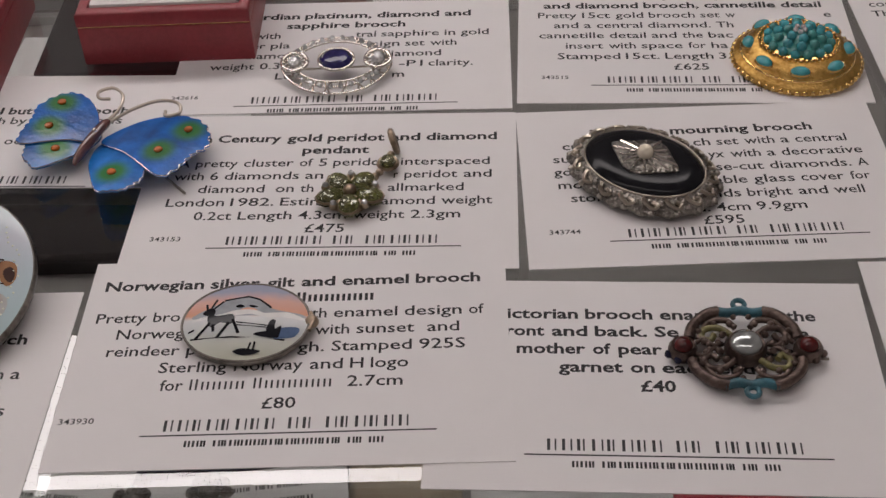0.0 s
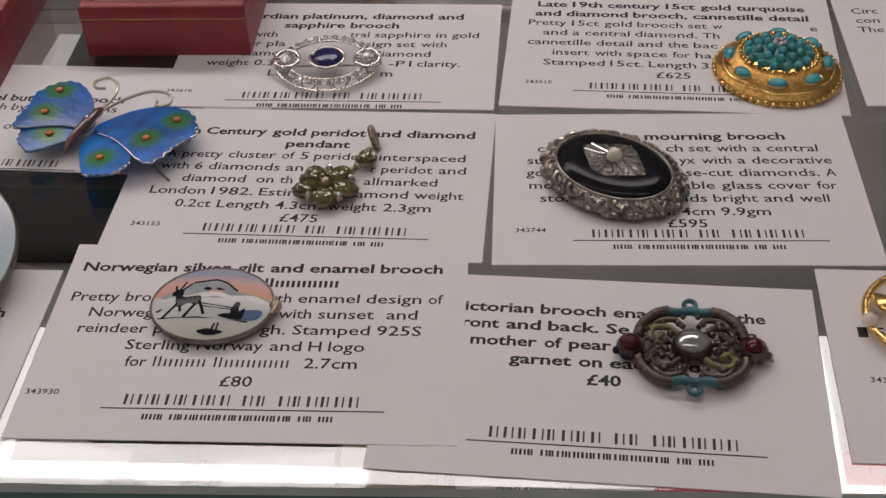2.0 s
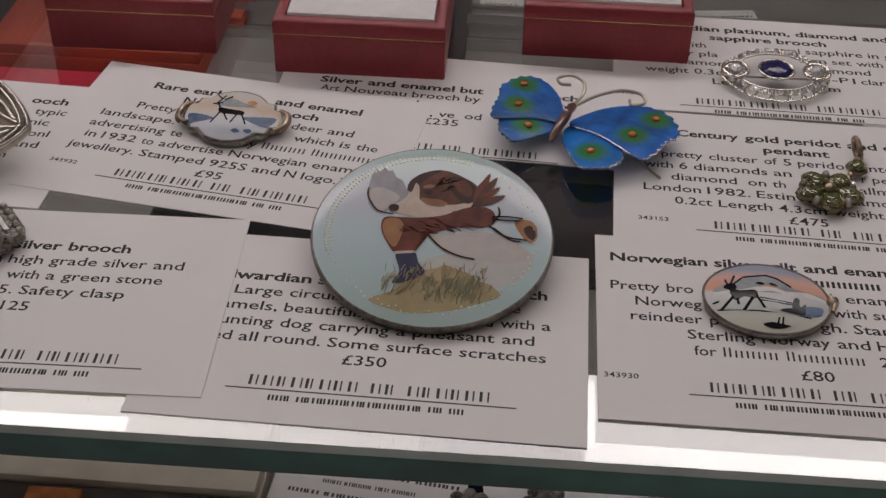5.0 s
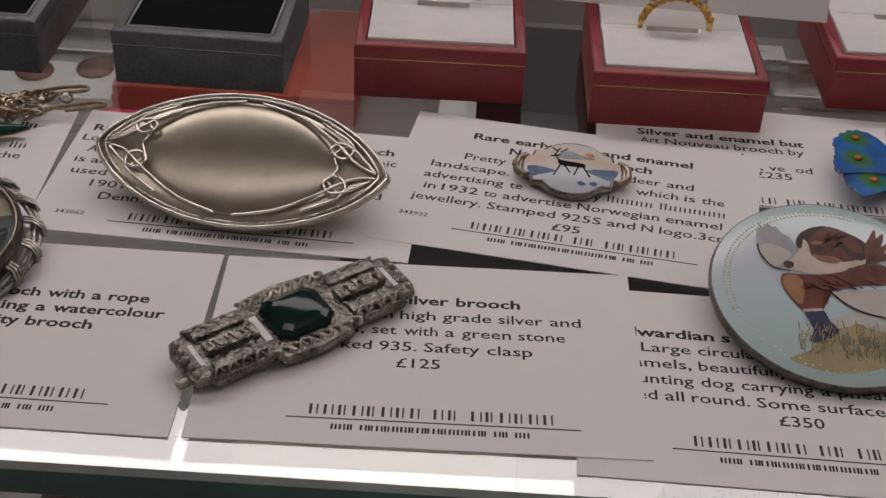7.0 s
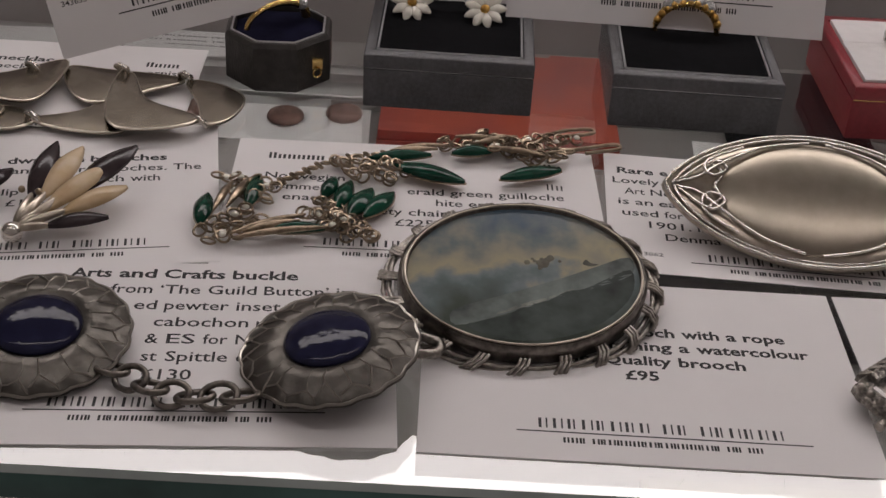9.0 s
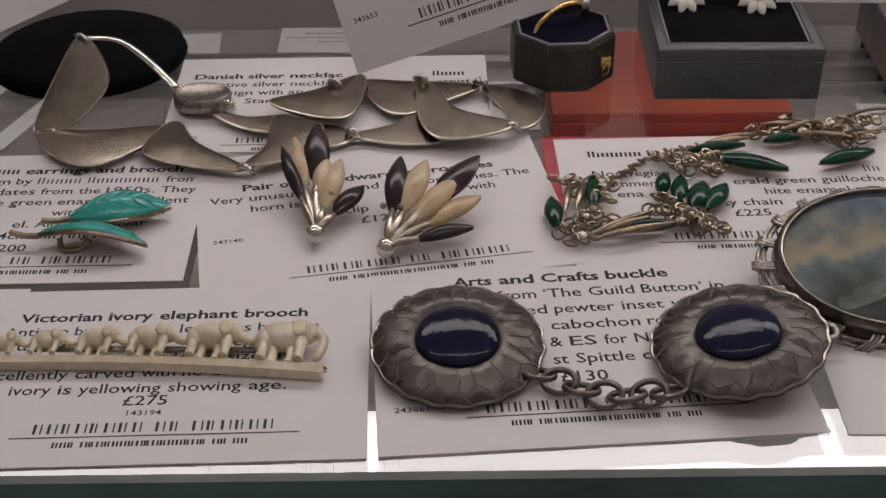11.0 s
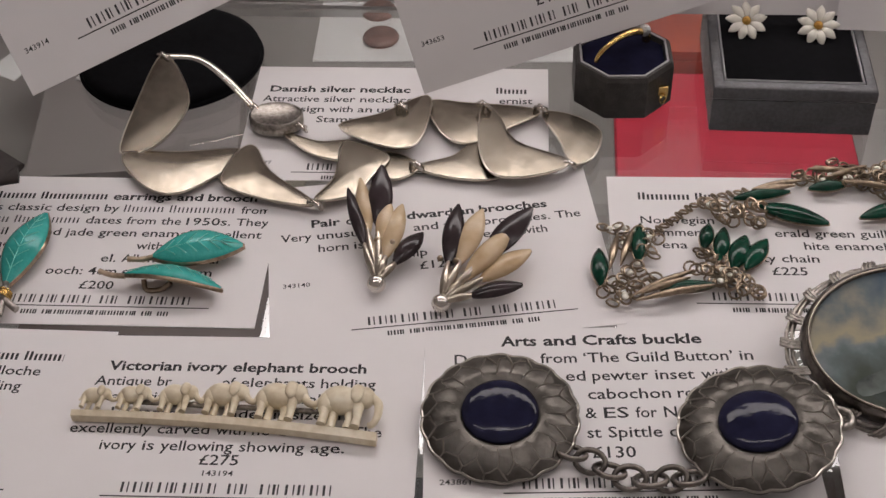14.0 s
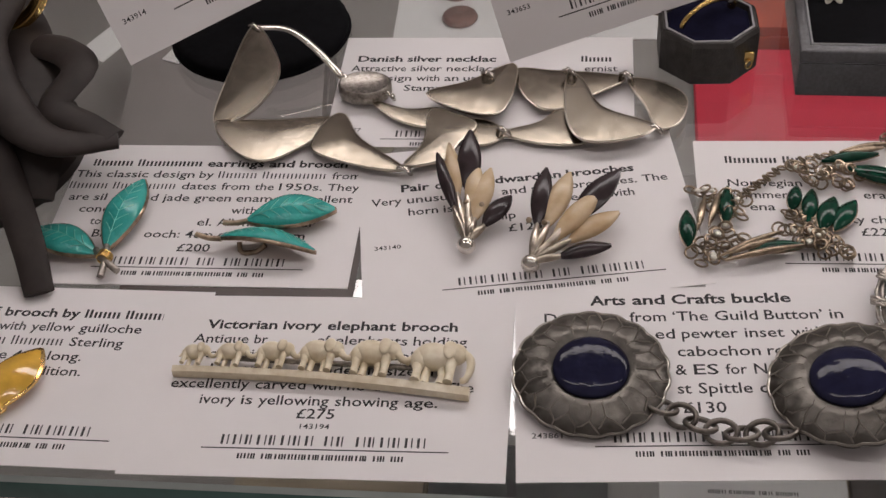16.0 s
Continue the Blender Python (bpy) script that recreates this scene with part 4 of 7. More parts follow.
part("pearl", bm, PEARL, mo, "cream pearl")

# gold and turquoise brooch
tq = thing("turquoise_brooch", at(146.6, 118.6, 0.8, -26, 5), "domed gold brooch set with turquoise cabochons", "brooch")
bm = BM()
loft(bm, [oval(a, b, 48, z) for a, b, z in ((15.0, 13.2, 0), (16.2, 14.2, 0.8), (16.2, 14.2, 1.8), (15.2, 13.2, 2.6), (14.4, 12.4, 3.0), (13, 11.2, 4.8), (11.4, 9.8, 6.0), (10.0, 8.6, 6.6), (9.6, 8.2, 6.4))])
part("body", bm, GOLD_GRAIN, tq, "granulated gold body")
for i in range(52):
    t = 2 * math.pi * i / 52
    bm = BM()
    ball(bm, (16.0 * math.cos(t), 14.0 * math.sin(t), 1.4), 0.75, 6)
    part("bead", bm, GOLD, tq)
bm = BM()
tube(bm, oval(13.9, 11.9, 48, 3.3), 0.4, 6, closed=True)
for i in range(44):
    t = 2 * math.pi * i / 44
    ball(bm, (9.7 * math.cos(t), 8.3 * math.sin(t), 6.9), 0.55, 6)
tagged(part("beaded_border", bm, GOLD, tq, "beaded gold border"), kind="stuff")
bm = BM()
loft(bm, [oval(9.0, 7.6, 40, 6.3), oval(8.9, 7.5, 40, 6.9), oval(8.2, 6.8, 40, 7.0)])
part("boss", bm, GOLD, tq)
for i in range(8):
    t = 2 * math.pi * (i + 0.35) / 8
    bm = BM()
    c, s = 12.2 * math.cos(t), 10.5 * math.sin(t)
    o = [(c + x * math.cos(t + 1.57) - y * math.sin(t + 1.57), s + x * math.sin(t + 1.57) + y * math.cos(t + 1.57)) for x, y, _ in oval(2.4, 1.65, 14)]
    dome(bm, o, 4.6, 1.1, 0.9, 3)
    st = part("turquoise", bm, TURQUOISE, tq, "blue turquoise cabochon")
    bm = BM()
    tube(bm, [(x, y, 5.2) for x, y in o], 0.42, 5, closed=True)
    part("bezel", bm, GOLD, st)
for r, n, z, k in ((0.88, 15, 7.3, 1.2), (0.62, 10, 8.6, 1.25), (0.34, 6, 9.5, 1.2)):
    for i in range(n):
        t = 2 * math.pi * (i + 0.5 * (n % 2)) / n
        bm = BM()
        ball(bm, (8.8 * r * math.cos(t), 7.4 * r * math.sin(t), z), k * 1.06, 8)
        part("turquoise_bead", bm, TURQUOISE if (i * 7) % 3 else TURQUOISE_DARK, tq)
bm = BM()
dome(bm, oval(8.0, 6.6, 28), 6.6, 2.6, 0, 5)
part("cluster_ground", bm, TURQUOISE_DARK, tq)
for i in range(5):
    bm = BM()
    ball(bm, (1.2 * math.cos(i * 1.257), 1.2 * math.sin(i * 1.257), 10.5), 0.7, 6)
    part("diamond_chip", bm, DIAMOND, tq)

# oval reindeer brooch
SCENE_OVAL = bands("painted_enamel_sunset", "Y", [(0.0, (0.46, 0.47, 0.36)), (0.30, (0.55, 0.56, 0.50)), (0.46, (0.50, 0.52, 0.52)), (0.60, (0.62, 0.62, 0.62)), (0.66, (0.68, 0.36, 0.25)), (0.82, (0.66, 0.42, 0.36)), (0.95, (0.36, 0.38, 0.48))], 0.10, 350, span=(-0.0125, 0.0105), coat=0.0, spec=0.14)
BLACK_PAINT = material("black_enamel_paint", (0.012, 0.012, 0.015), 0.15, grain=0.2, bump=0, spec=0.14)
BLUE_PAINT = material("slate_blue_enamel_paint", (0.10, 0.15, 0.26), 0.15, grain=0.3, bump=0, spec=0.14)
GREY_PAINT = material("grey_enamel_paint", (0.36, 0.38, 0.40), 0.15, grain=0.2, bump=0, spec=0.14)
nb = thing("oval_enamel_brooch", at(17.4, 27.6, 0.9, -2, 2), "oval painted enamel brooch with a reindeer and sleigh", "brooch")
zf = lens_height(13.6, 11.6, 1.7)
zz = lambda x, y: 2.0 + zf(x, y)
bm = BM()
loft(bm, [oval(12.6, 10.4, 48, 0.3), oval(12.95, 10.75, 48, 0.9), oval(12.95, 10.75, 48, 2.0), oval(12.8, 10.6, 48, 2.2)])
part("mount", bm, SILVER_OLD, nb, "dull silver mount")
bm = BM()
loft(bm, [[(x, y, zz(x, y)) for x, y, _ in oval(12.9 * k, 10.7 * k, 48)] for k in (1, 0.85, 0.65, 0.45, 0.25, 0.05)], caps=(False, True))
part("enamel", bm, SCENE_OVAL, nb, "sunset landscape enamel")
bm = BM()
tube(bm, oval(12.95, 10.75, 64, 2.15), 0.3, 6, closed=True)
part("rim", bm, SILVER_DARK, nb, "thin dark silver rim")
SNOW_PAINT = material("snow_enamel_paint", (0.70, 0.69, 0.67), 0.15, grain=0.1, bump=0, spec=0.14)
PEACH_PAINT = material("peach_enamel_paint", (0.66, 0.34, 0.23), 0.15, grain=0.2, bump=0, spec=0.14)
lift = 0.03
for nm, mat, pts in (("hill", GREY_PAINT, [(-10, 1.6), (-6.5, 3.6), (-3.4, 5.4), (0, 5.9), (3, 4.6), (5.2, 2.6), (8, 2.0), (11.4, 1.6), (11.6, 0.6), (4, 0.4), (-4, 0.2), (-10.8, 0.2)]),
                     ("snow_bank", SNOW_PAINT, [(-10.9, -0.6), (-8.6, 0.5), (-5, 0.9), (-2, 1.9), (1.6, 2.0), (4.6, 1.0), (8.4, 1.8), (12, 0.5), (12, 0.0), (8, 0.9), (5, -0.1), (1, 1.0), (-2.2, 0.7), (-6, 0.0)]),
                     ("reindeer", BLACK_PAINT, [(-7.6, 0.9), (-5.4, 0.5), (-2.6, 0.8), (-2.0, -0.6), (-2.6, -1.9), (-4.8, -1.4), (-6.4, -2.6), (-7.3, -1.6)]),
                     ("reindeer_head", BLACK_PAINT, [(-8.9, 1.4), (-7.8, 2.8), (-6.6, 2.6), (-6.2, 1.4), (-7.0, 0.4)]),
                     ("hut", BLACK_PAINT, [(-2.3, 3.0), (-1.4, 3.6), (-0.4, 3.0), (-1.2, 2.5)]),
                     ("hut", BLACK_PAINT, [(0.4, 3.2), (1.2, 3.4), (2.4, 2.8), (1.2, 2.6)]),
                     ("shadow_blue", BLUE_PAINT, [(6.6, -3.4), (8.4, -2.4), (11.2, -2.2), (10.6, -4.4), (8.4, -5.2), (6, -5.3)]),
                     ("sleigh", BLACK_PAINT, [(2.2, -4.6), (4.2, -3.8), (6.0, -3.6), (7.6, -2.0), (7.5, -4.2), (7.0, -5.2), (4.4, -5.2)]),
                     ("sleigh_load", BLACK_PAINT, [(4.8, -3.8), (5.0, -1.8), (5.6, -0.6), (6.4, -0.9), (6.3, -2.4), (6.6, -3.6)]),
                     ("rock", BLACK_PAINT, [(-1.4, -8.7), (0.4, -8.0), (2.4, -8.2), (4.2, -8.5), (2.4, -9.4), (0.2, -9.5)])):
    bm = BM()
    patch(bm, smooth_outline(pts, 3), zz, lift)
    part(nm, bm, mat, nb)
    lift += 0.012
for r, pts in ((0.32, [(-7, -1.4), (-9.5, -5.2)]), (0.3, [(-6.2, -2.0), (-6.0, -3.6)]), (0.34, [(-3.1, -1.6), (-5.0, -5.2)]), (0.32, [(-2.3, -0.8), (-0.8, -4.3)]), (0.16, [(-2.0, -2.1), (4.8, -2.7)]), (0.16, [(-1.6, -1.4), (5.0, -2.2)]),
               (0.24, [(-8, 2.4), (-8.4, 4.0)]), (0.24, [(-7.4, 2.4), (-6.5, 5.4)]), (0.24, [(-6.9, 2.4), (-5.0, 4.7)]), (0.26, [(-4.8, 5.0), (0, 6.1), (2.4, 5.2), (5.0, 2.8)]), (0.2, [(-10.4, -5.2), (-2, -5.2), (8.6, -5.5)]), (0.2, [(1.6, -8.2), (2.0, -6.6)]), (0.2, [(2.6, -8.2), (2.8, -6.4)]), (0.22, [(-11.2, -3.4), (-10, -2.8)])):
    bm = BM()
    tube(bm, [(x, y, zz(x, y) + 0.04) for x, y in pts], r, 4)
    part("brush_stroke", bm, BLACK_PAINT, nb)
bm = BM()
ball(bm, (13.4, 0.4, 1.8), 1.5, 8)
tube(bm, [(13.0, 2.4, 2.4), (13.9, 0, 2.6), (13.2, -2.6, 2.4)], 0.45, 6)
part("catch", bm, GILT, nb, "gilt safety catch")

# enamelled garnet brooch
vb = thing("garnet_brooch", at(116.2, 16.6, 0.6, -2, 4), "ornate enamelled metal brooch with pearl centre and garnets", "brooch")
vb.scale = (0.93, 0.93, 0.95)
TARN = material("tarnished_bronze_enamel", (0.17, 0.125, 0.105), 0.34, 0.7, grain=0.5, scale=700, bump=0.9, bump_scale=800, second=(0.05, 0.032, 0.028))
BLUE_E = material("worn_turquoise_enamel", (0.05, 0.17, 0.22), 0.3, grain=0.5, scale=500, bump=0.6, bump_scale=900, second=(0.03, 0.07, 0.085))
OLIVE_E = material("worn_olive_enamel", (0.17, 0.15, 0.06), 0.35, grain=0.4, scale=600, bump=0.3)
for sy in (1, -1):
    bm = BM()
    tube(bm, open_curve([(-11.4, 3.0 * sy, 2), (-10.4, 6.2 * sy, 2.4), (-7.4, 9.2 * sy, 2.6), (-4.6, 10.2 * sy, 2.6)], 4), 1.25, 8)
    part("arch", bm, TARN, vb)
    bm = BM()
    tube(bm, open_curve([(11.4, 3.0 * sy, 2), (10.4, 6.2 * sy, 2.4), (7.4, 9.2 * sy, 2.6), (4.6, 10.2 * sy, 2.6)], 4), 1.25, 8)
    part("arch", bm, TARN, vb)
    bm = BM()
    tube(bm, open_curve([(-5.6, 10.3 * sy, 2.6), (-2.6, 9.6 * sy, 2.8), (0, 10.2 * sy, 2.8), (2.6, 9.6 * sy, 2.8), (5.6, 10.3 * sy, 2.6)], 4), 1.05, 8)
    part("crest", bm, BLUE_E, vb, "worn blue enamel crest")
    bm = BM()
    ring(bm, (0, 12.0 * sy, 2.8), 1.25, 0.6, 14, 6)
    part("loop", bm, BLUE_E, vb)
    for sx in (1, -1):
        bm = BM()
        tube(bm, open_curve([(2.6 * sx, 3.4 * sy, 2.6), (5.0 * sx, 5.4 * sy, 2.6), (8.0 * sx, 5.2 * sy, 2.4), (8.8 * sx, 3.0 * sy, 2.4), (7.2 * sx, 2.0 * sy, 2.6), (6.2 * sx, 3.4 * sy, 2.8)], 4), 0.75, 6)
        part("scroll", bm, TARN if sx * sy > 0 else OLIVE_E, vb)
        bm = BM()
        tube(bm, open_curve([(9.6 * sx, 2.6 * sy, 2.2), (7.2 * sx, 7.2 * sy, 2.2), (3.4 * sx, 7.8 * sy, 2.4), (1.6 * sx, 5.6 * sy, 2.6)], 4), 0.7, 6)
        part("scroll", bm, TARN, vb)
        for px, py, pr in ((5.6, 1.0, 0.9), (7.6, 0.6, 0.7), (9.4, 4.4, 0.8), (6.0, 6.4, 0.8), (2.6, 6.4, 0.8), (4.4, 3.4, 0.9), (8.4, 1.4, 0.8), (1.6, 8.4, 0.7)):
            bm = BM()
            ball(bm, (px * sx, py * sy, 2.8), pr, 7, 0.9)
            part("leaf_bead", bm, TARN, vb)
        bm = BM()
        tube(bm, open_curve([(4.6 * sx, 1.2 * sy, 2.4), (6.6 * sx, 0.4 * sy, 2.9), (8.6 * sx, 2.2 * sy, 2.8), (10.2 * sx, 1.6 * sy, 2.3)], 4), 0.55, 6)
        part("tendril", bm, TARN, vb)
bm = BM()
loft(bm, [oval(4.4, 4.4, 24, 1.4), oval(4.5, 4.5, 24, 2.6), oval(3.7, 3.7, 24, 4.2), oval(3.3, 3.3, 24, 4.0)])
part("cup", bm, TARN, vb)
bm = BM()
dome(bm, oval(3.3, 3.2, 24), 3.8, 1.3, 0.5, 5)
part("pearl_centre", bm, MOP, vb, "grey mother of pearl dome")
for sx in (1, -1):
    bm = BM()
    loft(bm, [oval(3.0, 3.0, 16, 1.0, 13.0 * sx, 0), oval(3.1, 3.1, 16, 2.6, 13.0 * sx, 0), oval(2.5, 2.5, 16, 3.6, 13.0 * sx, 0), oval(2.3, 2.3, 16, 3.4, 13.0 * sx, 0)])
    st = part("end_cup", bm, TARN, vb)
    bm = BM()
    dome(bm, [(x + 13.0 * sx, y) for x, y, _ in oval(2.0, 2.0, 16)], 3.2, 1.4, 0.4, 4)
    part("garnet", bm, GARNET, st, "red garnet cabochon")
    bm = BM()
    for dy, dx in ((-2.6, 1.2), (2.6, 1.0), (-3.0, -1.2), (-1, 3.0)):
        ball(bm, (13.0 * sx + dx * sx, dy, 1.8), 0.95, 7)
    part("beads", bm, LAPIS if sx < 0 else TARN, vb)
bm = BM()
tube(bm, [(-12, -0.8, 0.6), (17.2, -1.6, 0.8)], 0.35, 5)
part("pin", bm, SILVER_OLD, vb)

# gold and pearl circlet
gp = thing("gold_circlet_brooch", at(165.5, 26.5, 0.6, 0), "open gold circlet brooch with small pearls", "brooch")
bm = BM()
tube(bm, oval(13.4, 13.4, 40, 2.0), 0.9, 8, closed=True)
part("circlet", bm, GOLD, gp)
for a in (110, 190, 280, 10):
    bm = BM()
    ball(bm, (13.4 * math.cos(radians(a)), 13.4 * math.sin(radians(a)), 3.0), 1.7, 12)
    part("pearl", bm, PEARL, gp, "small cream pearl")
for a, s in ((150, 1), (215, 1), (330, 1)):
    bm = BM()
    cupped_leaf(bm, 9, 4.4, 0.5, 0.6, 0.8, Matrix.Translation((12.6 * math.cos(radians(a)), 12.6 * math.sin(radians(a)), 2.0)) @ Matrix.Rotation(radians(a + 60), 4, "Z"))
    part("leaf", bm, GOLD, gp)

# enamel plaque with a hunting dog
dg = thing("dog_plaque_brooch", at(-52.8, 36.8, 6.4, 3, 11), "large round pale blue enamel brooch painted with a hunting dog", "brooch")
SKY = bands("pale_blue_guilloche_enamel", "Y", [(0.0, (0.36, 0.46, 0.43)), (0.3, (0.44, 0.56, 0.57)), (0.55, (0.50, 0.60, 0.64)), (0.75, (0.56, 0.58, 0.64)), (1.0, (0.44, 0.56, 0.55))], 0.12, 90, span=(-0.026, 0.026), coat=0.1, spec=0.3)
R = 25.8
zd = lambda x, y: 1.4 + 0.7 * (1 - min(1.0, (x * x + y * y) / (R * R)) ** 5)
bm = BM()
loft(bm, [oval(R - 1.2, R - 1.2, 72, -1.2), oval(R, R, 72, -0.5), oval(R + 0.15, R + 0.15, 72, 0.8), oval(R - 0.2, R - 0.2, 72, 1.5)])
part("rim", bm, SILVER_DARK, dg, "dark silver rim")
bm = BM()
loft(bm, [[(x, y, zd(x, y)) for x, y, _ in oval((R - 0.25) * k, (R - 0.25) * k, 64)] for k in (1, 0.97, 0.93, 0.88, 0.8, 0.65, 0.4, 0.1)], caps=(False, True))
part("enamel_ground", bm, SKY, dg)
paint = lambda nm, c, c2=None: material(nm, c, 0.3, grain=0.25, scale=300, bump=0.04, second=c2, spec=0.15)
P_BROWN = paint("chestnut_paint", (0.15, 0.052, 0.03), (0.06, 0.022, 0.016))
P_TAN = paint("tan_paint", (0.30, 0.15, 0.09), (0.20, 0.085, 0.05))
P_WHITE = paint("cream_paint", (0.62, 0.53, 0.46), (0.46, 0.37, 0.30))
P_RUST = paint("russet_plumage_paint", (0.20, 0.055, 0.035), (0.085, 0.025, 0.02))
P_BUFF = paint("buff_plumage_paint", (0.38, 0.20, 0.10), (0.26, 0.12, 0.06))
P_NAVY = paint("navy_plumage_paint", (0.05, 0.055, 0.11), (0.03, 0.03, 0.06))
P_GREY = paint("grey_feather_paint", (0.38, 0.38, 0.40), (0.26, 0.25, 0.27))
P_WING = paint("pale_feather_paint", (0.52, 0.48, 0.45), (0.42, 0.39, 0.38))
P_GRASS = paint("ochre_grass_paint", (0.42, 0.34, 0.20), (0.30, 0.26, 0.15))
P_GREEN = paint("green_grass_paint", (0.20, 0.22, 0.15), (0.28, 0.26, 0.17))
P_DARKB = paint("dark_brown_paint", (0.05, 0.024, 0.02))
P_FIELD = paint("pale_field_paint", (0.50, 0.50, 0.48), (0.44, 0.44, 0.43))
level = 0.04
for nm, mat, pts in (("field", P_FIELD, [(-9, -14), (-3, -9), (4, -6), (12, -4), (20, -4.5), (21, -9), (15, -15), (4, -17)]),
                     ("grass", P_GRASS, [(-12.5, -19.2), (-8, -17), (-6, -14.2), (-2.6, -11.4), (1, -10.4), (3, -9.4), (5.4, -10.6), (8, -11.6), (10, -13.6), (12, -14.2), (14.5, -17.2), (10, -19.4), (6, -21), (0, -22.2), (-6, -22)]),
                     ("raised_wing", P_GREY, [(-13.9, 7), (-14.4, 11), (-14.0, 15.5), (-12.9, 18.3), (-12.2, 17.2), (-11.2, 18.6), (-10.2, 17.4), (-9.4, 17.8), (-8.4, 15.6), (-7.0, 14.6), (-6.2, 12.4), (-5.6, 10.4), (-8.5, 7.0), (-11.2, 4.6)]),
                     ("wing_patch", P_WING, [(-13.6, 8), (-13.8, 11.4), (-12, 12.4), (-9.6, 11.6), (-7.4, 9.6), (-9.2, 7.2), (-11.4, 5.6)]),
                     ("low_wing", P_WING, [(-0.6, -1.6), (5, -0.4), (11, 0.2), (17, -2), (20.4, -6), (16.6, -8.4), (10, -8.0), (4, -6.6), (1.4, -4.6)]),
                     ("far_seed_head", P_BUFF, [(17.4, 3.4), (20, 4.0), (22.0, 2.6), (22.2, -1), (20.6, -2.6), (18.8, -0.4)]),
                     ("seed_head", P_DARKB, [(19.4, 1.4), (20.8, 2.4), (21.9, 0.8), (21.6, -1.6), (20.2, -1.0)]),
                     ("dog_head", P_BROWN, [(-4.6, 10.6), (-2.6, 14.4), (0, 17.6), (2.6, 18.0), (5.6, 16.6), (9.2, 13.8), (10.2, 10), (9.0, 7.6), (5.4, 5.8), (1.4, 5.4), (-2, 6.4)]),
                     ("far_ear", P_DARKB, [(-5.9, 11.8), (-5.4, 14.4), (-3.4, 16.6), (-0.6, 17.9), (1.6, 18.1), (-0.6, 16.4), (-2.6, 14.2), (-3.6, 12.2), (-4.8, 11.2)]),
                     ("blaze", P_WHITE, [(-9.2, 6.8), (-6.6, 8.8), (-4.8, 11.6), (-4.0, 14.0), (-3.2, 12.4), (-3.4, 9.8), (-1.8, 8.0), (1.6, 7.2), (4.6, 6.6), (3, 5.0), (-2, 3.8), (-6.6, 4.4), (-8.8, 5.2)]),
                     ("cheek", P_TAN, [(-3.0, 9.4), (-1.2, 9.4), (1.8, 9.0), (3.2, 7.6), (1.2, 7.0), (-1.6, 7.6)]),
                     ("chest", P_WHITE, [(2.4, 7.4), (5, 7.8), (8.4, 8.8), (7.4, 6.6), (3.4, 5.8)]),
                     ("ear", P_DARKB, [(2.6, 15.4), (5.4, 16.2), (8.2, 14.4), (9.4, 10.8), (7.8, 8.2), (5.6, 9.0), (3.8, 11.8)]),
                     ("ear_light", P_BROWN, [(4.0, 14.8), (6.2, 15.2), (8.0, 13.2), (8.2, 10.6), (6.6, 10.4), (5.0, 12.2)]),
                     ("brow", P_TAN, [(-2.6, 12.6), (-1.2, 13.6), (0.4, 13.2), (-0.8, 12.4)]),
                     ("bird_body", P_RUST, [(-10.4, 3.4), (-6.8, 3.6), (-2.4, 3.6), (2.4, 4.6), (7, 6.8), (11.2, 7.2), (13.2, 5.4), (13, 2.6), (10.6, 1.4), (6.4, 1.4), (2.6, 0.2), (-1.4, -1.4), (-3.2, -3.4), (-3.6, -6.4), (-7.4, -6.8), (-9.6, -3.6), (-10.9, 0)]),
                     ("breast", P_BUFF, [(-10.2, 2.8), (-7.6, 3.2), (-6.2, 1.4), (-6.6, -2.0), (-7.8, -5.0), (-9.4, -3.2), (-10.6, 0)]),
                     ("bird_head", P_NAVY, [(-7.5, -6.6), (-3.6, -6.2), (-2.6, -9.2), (-1.2, -11.6), (-3.4, -13.8), (-7.8, -14.8), (-6.4, -11.6)]),
                     ("collar", P_WHITE, [(-7.6, -6.2), (-5.6, -6.0), (-3.6, -5.9), (-3.7, -6.5), (-5.6, -6.7), (-7.4, -6.9)]),
                     ("muzzle", P_DARKB, [(-9.6, 6.8), (-8.6, 7.3), (-7.5, 6.9), (-7.6, 5.6), (-8.8, 5.2), (-9.5, 5.7)]),
                     ("dog_eye", P_DARKB, [(-2.2, 11.2), (-1.4, 11.9), (-0.4, 11.5), (-0.6, 10.7), (-1.6, 10.5)])):
    bm = BM()
    patch(bm, smooth_outline(pts, 3), zd, level)
    part(nm, bm, mat, dg)
    level += 0.012
for k, (tx, ty, wd) in enumerate(((10.8, 15.2, 1.0), (12.2, 17.6, 0.9), (13.8, 16.4, 1.0), (14.4, 13.4, 0.8), (15.6, 10.8, 0.9), (13.6, 12.2, 0.9), (12.0, 10.8, 1.0))):
    a = math.atan2(ty - 7.4, tx - 8.6)
    nx_, ny_ = -math.sin(a) * wd, math.cos(a) * wd
    bm = BM()
    patch(bm, smooth_outline([(8.6, 7.4), (8.6 + 0.55 * (tx - 8.6) + nx_, 7.4 + 0.55 * (ty - 7.4) + ny_), (tx, ty), (8.6 + 0.55 * (tx - 8.6) - nx_, 7.4 + 0.55 * (ty - 7.4) - ny_)], 3), zd, level)
    part("tail_feather", bm, P_RUST if k % 2 else P_BROWN, dg)
    level += 0.008


def dog_stroke(bm, pts, r):
    tube(bm, [p + Vector((0, 0, zd(p.x, p.y) + level - 0.06)) for p in open_curve([(x, y, 0) for x, y in pts], 3)], r, 4)


